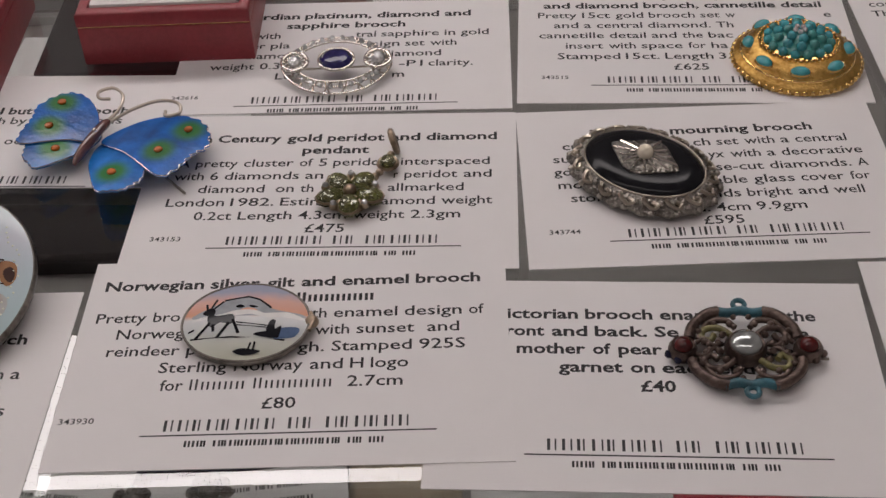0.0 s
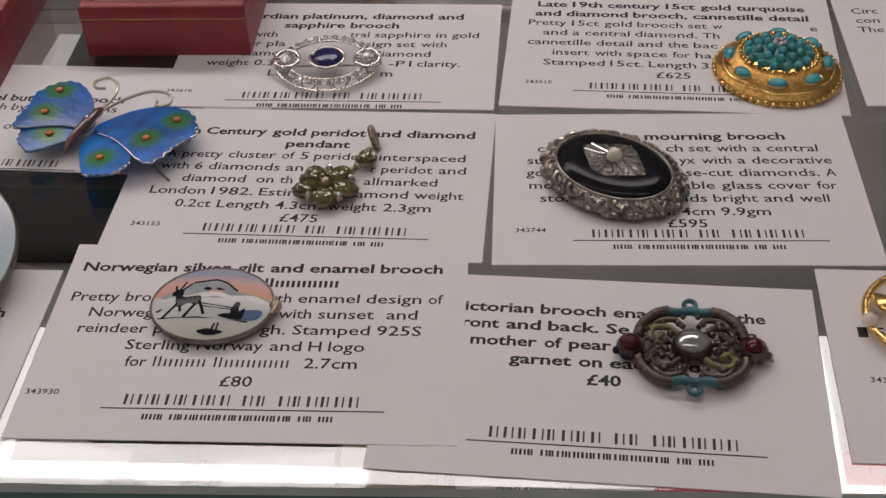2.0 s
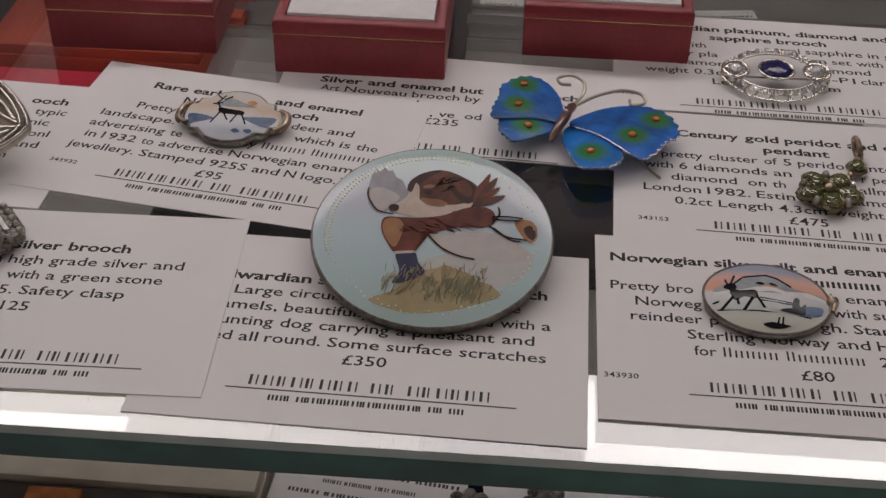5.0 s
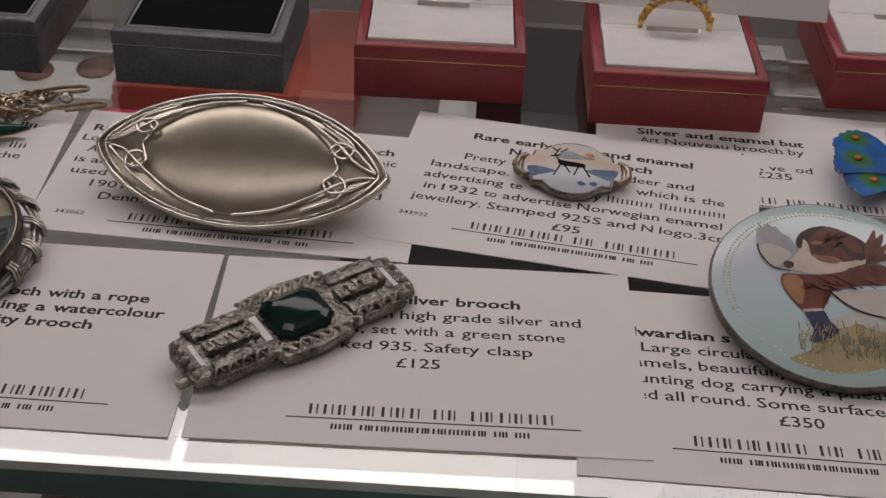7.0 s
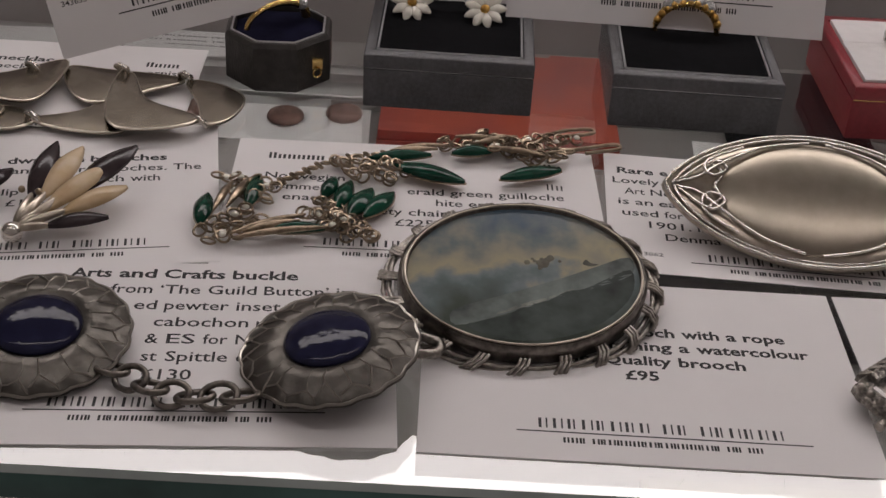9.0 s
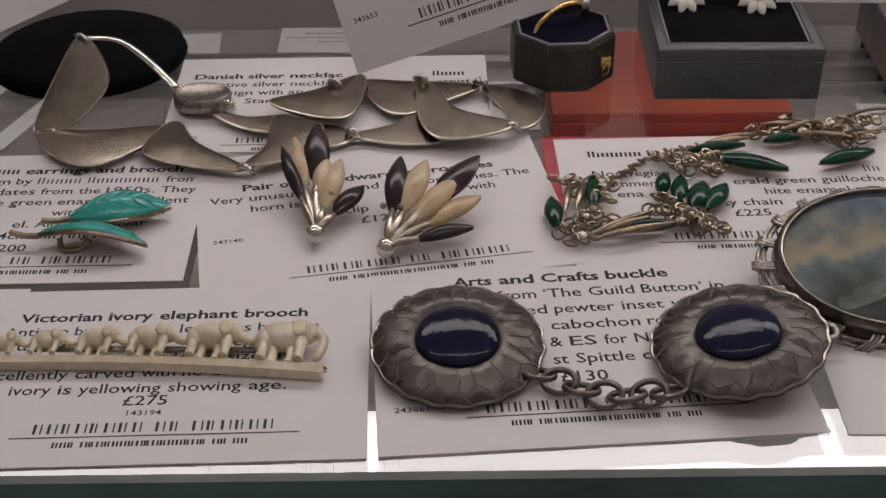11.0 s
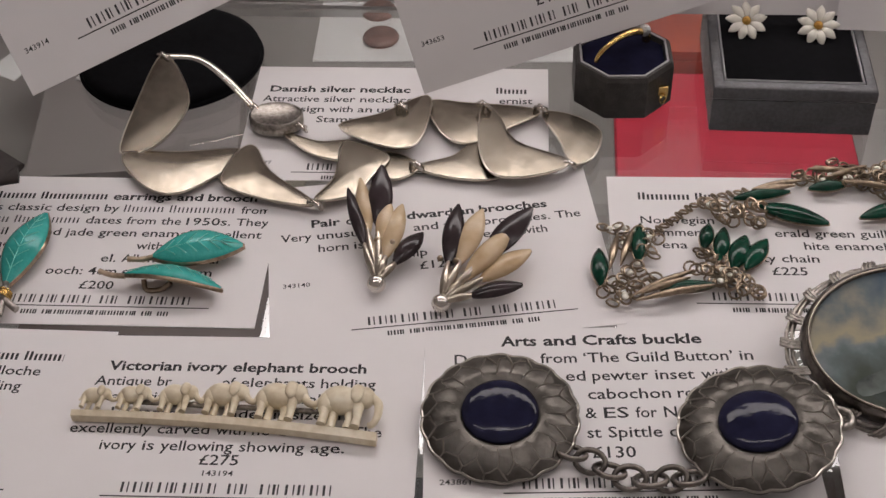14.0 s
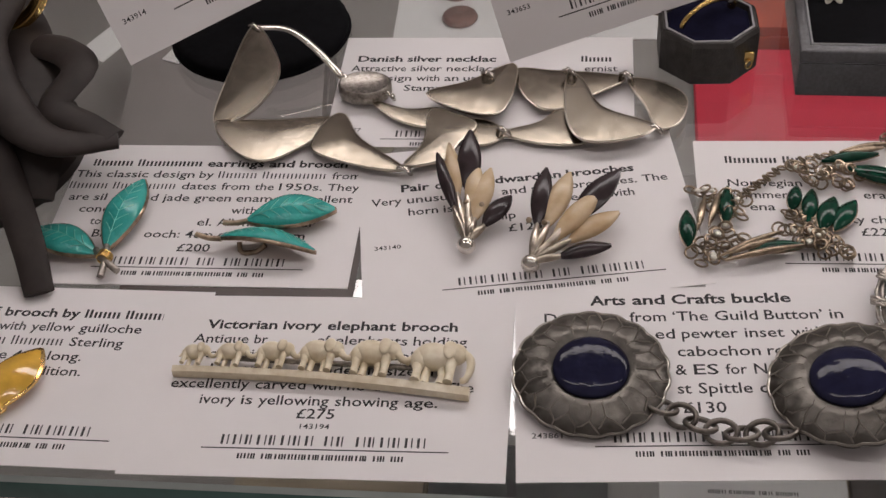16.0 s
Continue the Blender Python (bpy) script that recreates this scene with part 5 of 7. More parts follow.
for r, pts in ((0.17, [(-8.5, 4.4), (-12, 5.4), (-14.2, 9.4), (-14.3, 12)]), (0.2, [(-0.8, -1.4), (2, -4.8), (5.6, -6.9), (9, -7.8)]), (0.2, [(12.6, 4.4), (16, 4.6), (19.2, 4.2)]), (0.2, [(12.6, 3.8), (16, 3.4), (18.6, 3.6)]), (0.2, [(12, 1.8), (15.6, -1.2), (20, -2.0)]), (0.2, [(13, 1.2), (16.4, -2.0), (18.6, -2.4)]), (0.2, [(14.0, 7.2), (14.2, 5.2), (12.8, 2.8)])):
    bm = BM()
    dog_stroke(bm, pts, r)
    part("brush_stroke", bm, P_DARKB, dg)
rd = random.Random(41)
for nm, mat, count, area, lean in (("grass_strokes", P_GREEN, 120, (-1.5, 10.5, -19.8, -14.6), 0.9), ("dry_grass_strokes", P_GRASS, 110, (-10, 12, -18.5, -11.0), 0.7), ("feather_strokes", P_RUST, 40, (-7.6, 9.0, -1.0, 3.4), -0.4), ("fur_strokes", P_BROWN, 14, (0.0, 3.6, 11.2, 15.2), 0.4)):
    bm = BM()
    for k in range(count):
        x, y = rd.uniform(*area[:2]), rd.uniform(*area[2:])
        if nm == "feather_strokes" and y < 0.12 * x - 0.4:
            continue
        ln = rd.uniform(1.2, 2.8)
        a = rd.gauss(lean, 0.3) if abs(lean) < 0.5 else math.pi / 2 + rd.gauss(-0.25, 0.25)
        dog_stroke(bm, [(x, y), (x + 0.5 * ln * math.cos(a), y + 0.5 * ln * math.sin(a) + 0.1), (x + ln * math.cos(a), y + ln * math.sin(a))], rd.uniform(0.06, 0.13))
    tagged(part(nm, bm, mat, dg), kind="stuff")
bm = BM()
for i in range(110):
    t = math.pi * (0.38 + 0.72 * (i // 2) / 55) if i < 110 else 0
    rr = 22.8 if i % 2 else 21.7
    ball(bm, (rr * math.cos(t), rr * math.sin(t), zd(rr * math.cos(t), rr * math.sin(t)) + 0.02), 0.34, 5, 0.4)
for i in range(60):
    t = math.pi * (1.1 + 1.2 * i / 60)
    rr = 22.0 + random.uniform(-0.8, 0.8)
    ball(bm, (rr * math.cos(t), rr * math.sin(t), zd(rr * math.cos(t), rr * math.sin(t)) + 0.02), 0.28, 5, 0.4)
tagged(part("foil_dots", bm, material("pale_foil_dots", (0.62, 0.64, 0.52), 0.3, 0.4, grain=0.2, bump=0), dg, "tiny pale foil dots"), kind="stuff")
bm = BM()
box(bm, -8, 8, 6, 9, -3.6, -1.1, 0.4)
tube(bm, [(-16, 15, -1.4), (16, 15, -1.4)], 0.5, 6)
part("pin_bar", bm, SILVER_OLD, dg)

# shaped enamel brooch
SCENE_B = bands("painted_enamel_snow", "Y", [(0.0, (0.55, 0.57, 0.60)), (0.28, (0.50, 0.53, 0.58)), (0.45, (0.58, 0.60, 0.64)), (0.58, (0.64, 0.60, 0.57)), (0.7, (0.66, 0.52, 0.42)), (0.85, (0.64, 0.58, 0.52)), (1.0, (0.62, 0.60, 0.56))], 0.12, 300, span=(-0.0115, 0.0095), coat=0.0, spec=0.14)
rb = thing("shaped_enamel_brooch", at(-105.8, 84.6, 1.6, -4, 6), "small shaped enamel brooch painted with a reindeer in snow", "brooch")
prof = [(-11.6, 3.2), (-9.8, 3.4), (-9.4, 5.6), (-7.2, 6.0), (-4.6, 8.6), (0, 9.8), (4.6, 8.6), (7.2, 6.0), (9.4, 5.6), (9.8, 3.4), (11.6, 3.2), (12.2, 0), (11.6, -3.2), (9.8, -3.4), (9.4, -6.0), (7.2, -6.2), (4.6, -8.8), (0, -10), (-4.6, -8.8), (-7.2, -6.2), (-9.4, -6.0), (-9.8, -3.4), (-11.6, -3.2), (-12.2, 0)]
o = smooth_outline(prof, 2)
zr = lambda x, y: 2.0 + 1.6 * max(0.0, 1 - (x / 13) ** 2 - (y / 11) ** 2)
bm = BM()
loft(bm, [scaled(o, 0.95, 0.2), scaled(o, 1.02, 0.7), scaled(o, 1.02, 1.9), scaled(o, 0.97, 2.1)])
part("mount", bm, SILVER_OLD, rb)
bm = BM()
loft(bm, [[(x, y, zr(x, y) + 0.05) for x, y, _ in scaled(o, k)] for k in (0.97, 0.8, 0.6, 0.4, 0.2, 0.05)], caps=(False, True))
part("enamel", bm, SCENE_B, rb)
bm = BM()
tube(bm, scaled(o, 1.0, 2.1), 0.34, 5, closed=True)
part("rim", bm, SILVER_DARK, rb, "dark silver rim")
for nm, mat, pts in (("mountain", GREY_PAINT, [(-5, 2.4), (-1.4, 5.4), (1.6, 4.0), (5.4, 2.8), (0, 1.8)]), ("sun", paint("low_sun_paint", (0.60, 0.32, 0.15)), [(2.6, 4.6), (4, 5.4), (5.2, 4.4), (4, 3.2)]),
                     ("lake", BLUE_PAINT, [(-10.8, -1), (-6, -2), (-4, -3.2), (-8, -4.4), (-9.6, -4.6)]), ("lake", BLUE_PAINT, [(3, -2.0), (7, -0.8), (11, 0), (9.4, -3.8), (6, -3.4)]),
                     ("reindeer", BLACK_PAINT, [(-3.6, 1.2), (-1, 0.8), (2.6, 0.4), (2.8, -1.0), (0, -1.2), (-3.0, -0.8)]),
                     ("stone_mark", BLUE_PAINT, [(1.2, -6.4), (2.4, -5.8), (3.4, -6.6), (2.2, -7.2)]), ("stone_mark", BLUE_PAINT, [(4.2, -6.0), (5.6, -5.4), (6.2, -6.2), (5, -6.8)])):
    bm = BM()
    patch(bm, smooth_outline(pts, 3), zr, 0.12)
    part(nm, bm, mat, rb)
for pts in ([(-3, -0.6), (-4.4, -4.4)], [(-2, -0.8), (-0.6, -3.2)], [(1.4, -0.8), (0.4, -4.0)], [(2.4, -0.6), (4.2, -4.0)], [(-3.4, 1.2), (-4.4, 3.2)], [(-4.6, 3.2), (-3.4, 6.6)], [(-3.8, 5), (-5.2, 6.6)], [(-5.6, 2.8), (-3.2, 3.2)], [(-3.2, 4.6), (-1.6, 6.4)]):
    bm = BM()
    tube(bm, [(x, y, zr(x, y) + 0.12) for x, y in pts], 0.2, 4)
    part("brush_stroke", bm, BLACK_PAINT, rb)
for sx in (1, -1):
    bm = BM()
    tube(bm, open_curve([(11.0 * sx, 3.8, 2.0), (12.9 * sx, 2.4, 2.2), (13.4 * sx, 0, 2.2), (12.9 * sx, -2.4, 2.2), (11.0 * sx, -3.8, 2.0)], 4), 0.7, 6)
    for i in range(11):
        a = (i - 5) * 0.26
        ball(bm, (12.4 * sx + 1.6 * sx * math.cos(a), 3.6 * math.sin(a), 1.8), 0.5, 6)
    part("side_scroll", bm, GILT, rb, "beaded gilt side scroll")

# bar brooch with a green stone
gb = thing("bar_brooch", at(-163.7, 20.0, 2.0, 40.5, 8), "marcasite bar brooch with a square dark green stone", "brooch")
half = [(26.5, 3.6), (25.6, 5.8), (22.5, 6.2), (22.3, 7.4), (9.5, 7.4), (8, 9.2), (0, 10.0)]
o = half + [(-x, y) for x, y in half[-2::-1]]
o = o + [(x, -y) for x, y in o[::-1]]
bm = BM()
loft(bm, [scaled(o, 0.97, 0.6), scaled(o, 1, 1.2), scaled(o, 1, 2.6), scaled(o, 0.965, 3.3)])
part("plate", bm, MARCASITE, gb, "pierced marcasite plate", 30)
for sx in (1, -1):
    for sy in (1, -1):
        bm = BM()
        box(bm, min(10 * sx, 21.5 * sx), max(10 * sx, 21.5 * sx), 4.5 * sy - 1.25, 4.5 * sy + 1.25, 2.6, 4.3, 0.5)
        part("rail", bm, MARCASITE, gb)
        for i in range(4):
            bm = BM()
            q = [(11 + i * 3.0, 6.3 * sy, 3.2), (12.0 + i * 3.0, 5.5 * sy, 4.2), (13.0 + i * 3.0, 6.1 * sy, 4.0), (13.4 + i * 3.0, 6.8 * sy, 3.2)]
            tube(bm, open_curve([(x * sx, y, z) for x, y, z in q], 3), 0.45, 5)
            part("scroll", bm, SILVER_OLD, gb)
    bm = BM()
    box(bm, min(9.5 * sx, 21 * sx), max(9.5 * sx, 21 * sx), -1.7, 1.7, 2.6, 4.8, 0.6)
    part("centre_rail", bm, MARCASITE, gb)
    for i in range(3):
        bm = BM()
        q = [(10.5 + i * 3.6, -1.2, 4.8), (11.5 + i * 3.6, 0.9, 5.0), (12.6 + i * 3.6, 0.2, 5.0), (12.2 + i * 3.6, -0.9, 5.0), (13.6 + i * 3.6, -1.2, 4.8)]
        tube(bm, open_curve([(x * sx, y, z) for x, y, z in q], 3), 0.34, 5)
        part("scroll", bm, SILVER_OLD, gb)
    bm = BM()
    box(bm, min(22.2 * sx, 23.2 * sx), max(22.2 * sx, 23.2 * sx), -3.0, 3.0, 2.8, 3.4)
    part("slot", bm, PAPER, gb, "slot showing the white card")
    for i in range(5):
        bm = BM()
        ball(bm, (25.0 * sx, -4.4 + 2.2 * i, 3.2), 0.95, 7)
        part("end_bead", bm, SILVER_OLD, gb)
for sy in (1, -1):
    for i in range(9):
        x = -9.5 + 19 * i / 8
        bm = BM()
        tube(bm, open_curve([(x, 6.5 * sy, 3.2), (x + 1.0, 7.5 * sy, 3.7), (x + 0.4, 8.6 * sy, 2.9)], 3), 0.5, 6)
        part("scroll", bm, SILVER_OLD, gb)
bm = BM()
q = [(-6.6, -3.8), (-4.6, -5.6), (4.6, -5.6), (6.6, -3.8), (6.6, 3.8), (4.6, 5.6), (-4.6, 5.6), (-6.6, 3.8)]
loft(bm, [scaled(q, 1, 3.0), scaled(q, 1, 4.2), scaled(q, 0.86, 4.9), scaled(q, 0.68, 5.4), scaled(q, 0.5, 5.6)])
part("green_stone", bm, TEAL_STONE, gb, "step-cut dark green stone", 12)
bm = BM()
box(bm, -9.2, -7.6, -3.6, 3.6, 3.0, 3.5)
part("slot", bm, PAPER, gb, "slot showing the white card")
bm = BM()
tube(bm, [(-26, -3.0, 1.2), (-28.4, -3.4, 1.2)], 1.0, 8)
part("catch", bm, SILVER_OLD, gb)

# almond silver brooch
al = thing("almond_silver_brooch", at(-183.0, 67.6, 10.6, -7, 26), "large almond-shaped silver brooch with knotwork ends", "brooch")


def almond(k, z, n=40, a=35.0, b=18.0):
    out = []
    for i in range(n):
        t = 2 * math.pi * i / n
        x = a * k * math.cos(t)
        y = b * k * math.copysign(abs(math.sin(t)) ** 1.42, math.sin(t))
        out.append((x, y, z))
    return out


bm = BM()
loft(bm, [almond(0.93, -2.2), almond(0.985, -1.6), almond(1.0, -0.6), almond(0.985, 0.0), almond(0.95, -0.3), almond(0.90, 0.2), almond(0.8, 0.8)])
part("plate", bm, SILVER_MATT, al, "worn silver plate")
bm = BM()
cab = [(24.0 * math.cos(2 * math.pi * i / 64), 15.2 * math.copysign(abs(math.sin(2 * math.pi * i / 64)) ** 1.22, math.sin(2 * math.pi * i / 64))) for i in range(64)]
dome(bm, cab, 0.2, 3.0, 0.1, 12)
part("boss", bm, SILVER_BOSS, al, "smooth polished silver dome")
for k, w in ((0.975, 0.42), (0.925, 0.36)):
    bm = BM()
    tube(bm, almond(k, 0.6, 64), w, 6, closed=True)
    part("border_wire", bm, SILVER, al)
for sx in (1, -1):
    for sy in (1, -1):
        for pts in ([(31.5, 0.6, 0.6), (27, 2.0, 1.6), (23.2, 5.0, 2.2), (18.6, 8.4, 2.2), (11.4, 12.6, 1.8), (2, 15.2, 1.4)],
                    [(31, 1.2, 0.6), (26, 5.4, 1.6), (22.5, 6.6, 2.2), (20.6, 4.2, 2.6), (23.4, 2.4, 2.4), (25.6, 4.2, 2.0), (24.2, 7.6, 1.6), (17, 11.8, 1.4)],
                    [(23, 0.2, 1.6), (21.6, 3.6, 2.0), (24.4, 6.4, 1.6)]):
            bm = BM()
            tube(bm, open_curve([(x * sx, y * sy, z) for x, y, z in pts], 5), 0.42, 6)
            part("knot_wire", bm, SILVER, al)
bm = BM()
tube(bm, [(-20, 4, -3.6), (20, 4, -3.6)], 0.7, 6)
box(bm, -21, -18, 2, 6, -8, -1.6, 0.3)
box(bm, 18, 21, 2, 6, -8, -1.6, 0.3)
part("pin_bar", bm, SILVER_OLD, al)

# painted oval in a rope frame
WC = bands("watercolour_landscape", "Y", [(0.0, (0.045, 0.055, 0.045)), (0.22, (0.09, 0.105, 0.09)), (0.40, (0.13, 0.16, 0.16)), (0.50, (0.20, 0.23, 0.235)), (0.60, (0.37, 0.33, 0.23)), (0.72, (0.28, 0.27, 0.22)), (0.84, (0.16, 0.185, 0.19)), (1.0, (0.085, 0.12, 0.155))], 0.9, 95, span=(-0.0024, 0.0364), coat=0.0, spec=0.15)
wb = thing("rope_frame_brooch", at(-250.4, 34.2, 7.2, 9, 13), "oval silver rope-framed brooch with a watercolour landscape", "brooch")
bm = BM()
loft(bm, [oval(25.5, 20.2, 64, -2.5), oval(26.4, 21.0, 64, -1.8), oval(26.2, 20.8, 64, 1.8), oval(25.6, 20.2, 64, 2.5), oval(24.8, 19.4, 64, 2.2), oval(24.6, 19.2, 64, 1.4)])
part("bezel", bm, SILVER_DARK, wb, "oxidised silver bezel")
bm = BM()
tube(bm, oval(25.0, 19.6, 72, 2.5), 0.3, 6, closed=True)
part("bezel_lip", bm, SILVER_MATT, wb, "rubbed bright lip")
bm = BM()
loft(bm, [[(x, y, 1.5 + 0.2 * (1 - k * k)) for x, y, _ in oval(24.8 * k, 19.4 * k, 56)] for k in (1, 0.8, 0.6, 0.4, 0.2, 0.03)], caps=(False, True))
part("painting", bm, WC, wb, "misty painted landscape under glass")
zw = lambda x, y: 1.5 + 0.2 * max(0, 1 - (x / 24.8) ** 2 - (y / 19.4) ** 2)
WASH = (("far_bank", (0.13, 0.15, 0.14), [(-16, -9), (-8, -6.4), (0, -4.0), (8, -1.4), (16, 1.6), (23.4, 4.0), (23.0, -1), (14, -4.4), (4, -7.6), (-8, -11.4), (-16, -13)]),
        ("near_bank", (0.045, 0.055, 0.05), [(-14, -13.4), (-9, -11.8), (-5, -10.9), (-1, -8.6), (4, -7.4), (8, -5.2), (12, -4.6), (17, -2.2), (23.0, 0.4), (22.6, -5), (19, -10), (12, -15), (3, -17.6), (-6, -17.2)]),
        ("path", (0.19, 0.20, 0.175), [(-8, -10.8), (-2, -8.2), (4, -6.6), (10, -4.4), (4, -7.2), (-2, -9.2)]),
        ("cottage", (0.10, 0.10, 0.08), [(13.0, 2.4), (14.0, 3.6), (14.8, 2.6), (16.4, 2.2), (14.8, 1.6)]))
bm = BM()
rt = random.Random(9)
for k in range(26):
    a, r = rt.uniform(0, 2 * math.pi), rt.random() ** 0.7
    x, y = 4.6 + 3.6 * r * math.cos(a), 3.4 + 2.0 * r * math.sin(a)
    ball(bm, (x, y, zw(x, y)), rt.uniform(0.35, 1.0), 7, 0.12)
tagged(part("painted_tree", bm, material("muted_tree_wash", (0.15, 0.14, 0.105), 0.3, grain=0.5, scale=300, bump=0, spec=0.15), wb), kind="stuff")
for nm, c, pts in WASH:
    bm = BM()
    patch(bm, smooth_outline(pts, 3), zw, 0.05)
    part(nm, bm, material("muted_" + nm + "_wash", c, 0.3, grain=0.7, scale=200, bump=0, spec=0.15), wb)
for k, z in ((1.085, -1.6), (1.13, -2.4)):
    bm = BM()
    tube(bm, oval(25.8 * k, 20.5 * k, 64, z, wave=0.006, count=20), 0.55, 6, closed=True)
    part("rope_wire", bm, SILVER_OLD, wb)
for i in range(20):
    t = 2 * math.pi * (i + 0.5) / 20
    for d in (-0.03, 0.004, 0.038):
        bm = BM()
        a = t + d
        tube(bm, [(26.3 * math.cos(a + 0.05), 21.0 * math.sin(a + 0.05), -0.2), (28.2 * math.cos(a + 0.03), 22.6 * math.sin(a + 0.03), -0.5), (29.9 * math.cos(a - 0.02), 24.0 * math.sin(a - 0.02), -1.4), (30.3 * math.cos(a - 0.05), 24.3 * math.sin(a - 0.05), -2.6), (29.0 * math.cos(a - 0.05), 23.3 * math.sin(a - 0.05), -3.2)], 0.44, 5)
        part("rope_binding", bm, SILVER_OLD, wb)
bm = BM()
box(bm, -4, 4, 12, 16, -9, -2.2, 0.5)
part("pin_bar", bm, SILVER_OLD, wb)

# ---------------------------------------------------------------- pewter buckle: two halves and a chain
bk = thing("pewter_buckle", at(-345.3, 9.6, 2.6, 4), "hammered pewter two-piece buckle with dark blue cabochons and a chain", "buckle")


def buckle_half(cx, cy, rz, tilt, up=0.0, side=0.0):
    turn = Matrix.Translation((cx, cy, up)) @ Matrix.Rotation(radians(side), 4, "Y") @ Matrix.Rotation(radians(tilt), 4, "X") @ Matrix.Rotation(radians(rz), 4, "Z")
    n = 96

    def rim(k, z, wave):
        return [turn @ Vector((18.0 * k * (1 + wave * abs(math.sin(9 * t)) - wave) * math.cos(t), 17.2 * k * (1 + wave * abs(math.sin(9 * t)) - wave) * math.sin(t), z + 0.14 * math.sin(18 * t) * (k > 0.6)))
                for t in (2 * math.pi * i / n for i in range(n))]

    bm = BM()
    loft(bm, [rim(0.95, 0.4, 0.03), rim(1.0, 0.9, 0.03), rim(1.0, 1.5, 0.03), rim(0.97, 2.0, 0.025), rim(0.85, 3.0, 0.02), rim(0.68, 4.0, 0), rim(0.54, 4.4, 0), rim(0.5, 3.8, 0)])
    half = part("half", bm, PEWTER, bk, "hammered pewter disc")
    bm = BM()
    dome(bm, [(8.7 * math.cos(2 * math.pi * i / 40), 8.3 * math.sin(2 * math.pi * i / 40)) for i in range(40)], 3.8, 2.0, 0.3, 8)
    bm.transform(turn)
    part("cabochon", bm, LAPIS, half, "glossy dark blue cabochon")
    bm = BM()
    tube(bm, rim(0.995, 1.75, 0.03)[::1], 0.34, 5, closed=True)
    part("edge", bm, PEWTER_EDGE, half, "rubbed bright edge")
    rk = random.Random(int(cx) + 3)
    cells = [2 * math.pi * (k + rk.uniform(-0.22, 0.22)) / 19 for k in range(19)]
    z_at = lambda r: 4.42 - 0.5 * max(0, (r - 0.54) / 0.14) if r < 0.68 else 3.98 - 1.0 * (r - 0.68) / 0.17 if r < 0.85 else 3.0 - (r - 0.85) * 8.3
    spot = lambda r, a: turn @ Vector((18.0 * r * math.cos(a), 17.2 * r * math.sin(a), z_at(r) + 0.04))
    inner = [rk.uniform(0.70, 0.84) for _ in cells]
    for k, t in enumerate(cells):
        v = cells[(k + 1) % 19] + (2 * math.pi if k == 18 else 0)
        m = (t + v) / 2
        for q, wire in (([spot(0.57, t + rk.uniform(-0.05, 0.05)), spot((0.57 + inner[k]) / 2, t + rk.uniform(-0.03, 0.03)), spot(inner[k], t)], [0.12, 0.17, 0.24]),
                        ([spot(inner[k], t), spot(0.90, m - rk.uniform(0.0, 0.06)), spot(0.97, m)], [0.24, 0.26, 0.2]),
                        ([spot(inner[(k + 1) % 19], v), spot(0.88, m + rk.uniform(0.0, 0.08)), spot(0.90, m)], [0.24, 0.24, 0.2])):
            bm = BM()
            tube(bm, q, wire, 4)
            part("hammer_ridge", bm, PEWTER_EDGE, half)


buckle_half(0, 0.6, 0, 7)
buckle_half(57.0, -5.2, -32, 1, 2.2, -11)
links = [(15.4, -9.0), (19.4, -11.6), (23.4, -14.2), (27.6, -16.2), (32.0, -16.8), (36.4, -16.6), (40.4, -16.4)]
for i, (x, y) in enumerate(links):
    x1, y1 = links[min(i + 1, len(links) - 1)]
    x0_, y0_ = links[max(i - 1, 0)]
    a = math.atan2(y1 - y0_, x1 - x0_)
    bm = BM()
    pts = [(x + 3.5 * math.cos(t) * math.cos(a) - 2.3 * math.sin(t) * math.sin(a), y + 3.5 * math.cos(t) * math.sin(a) + 2.3 * math.sin(t) * math.cos(a), 0.6 + (1.2 * math.sin(t) if i % 2 else -0.8 * math.sin(t)) + 0.5 * math.cos(t)) for t in (2 * math.pi * k / 18 for k in range(18))]
    tube(bm, pts, 0.66, 7, closed=True)
    part("chain_link", bm, SILVER_DARK, bk, "dark oval chain link")
bm = BM()
tube(bm, open_curve([(73.5, -3.5, 1.4), (77.6, -3.2, 1.2), (78.4, 0.2, 1.2), (74.6, 1.8, 1.6)], 5), 1.0, 7)
part("hook", bm, SILVER_OLD, bk, "bent metal hook")


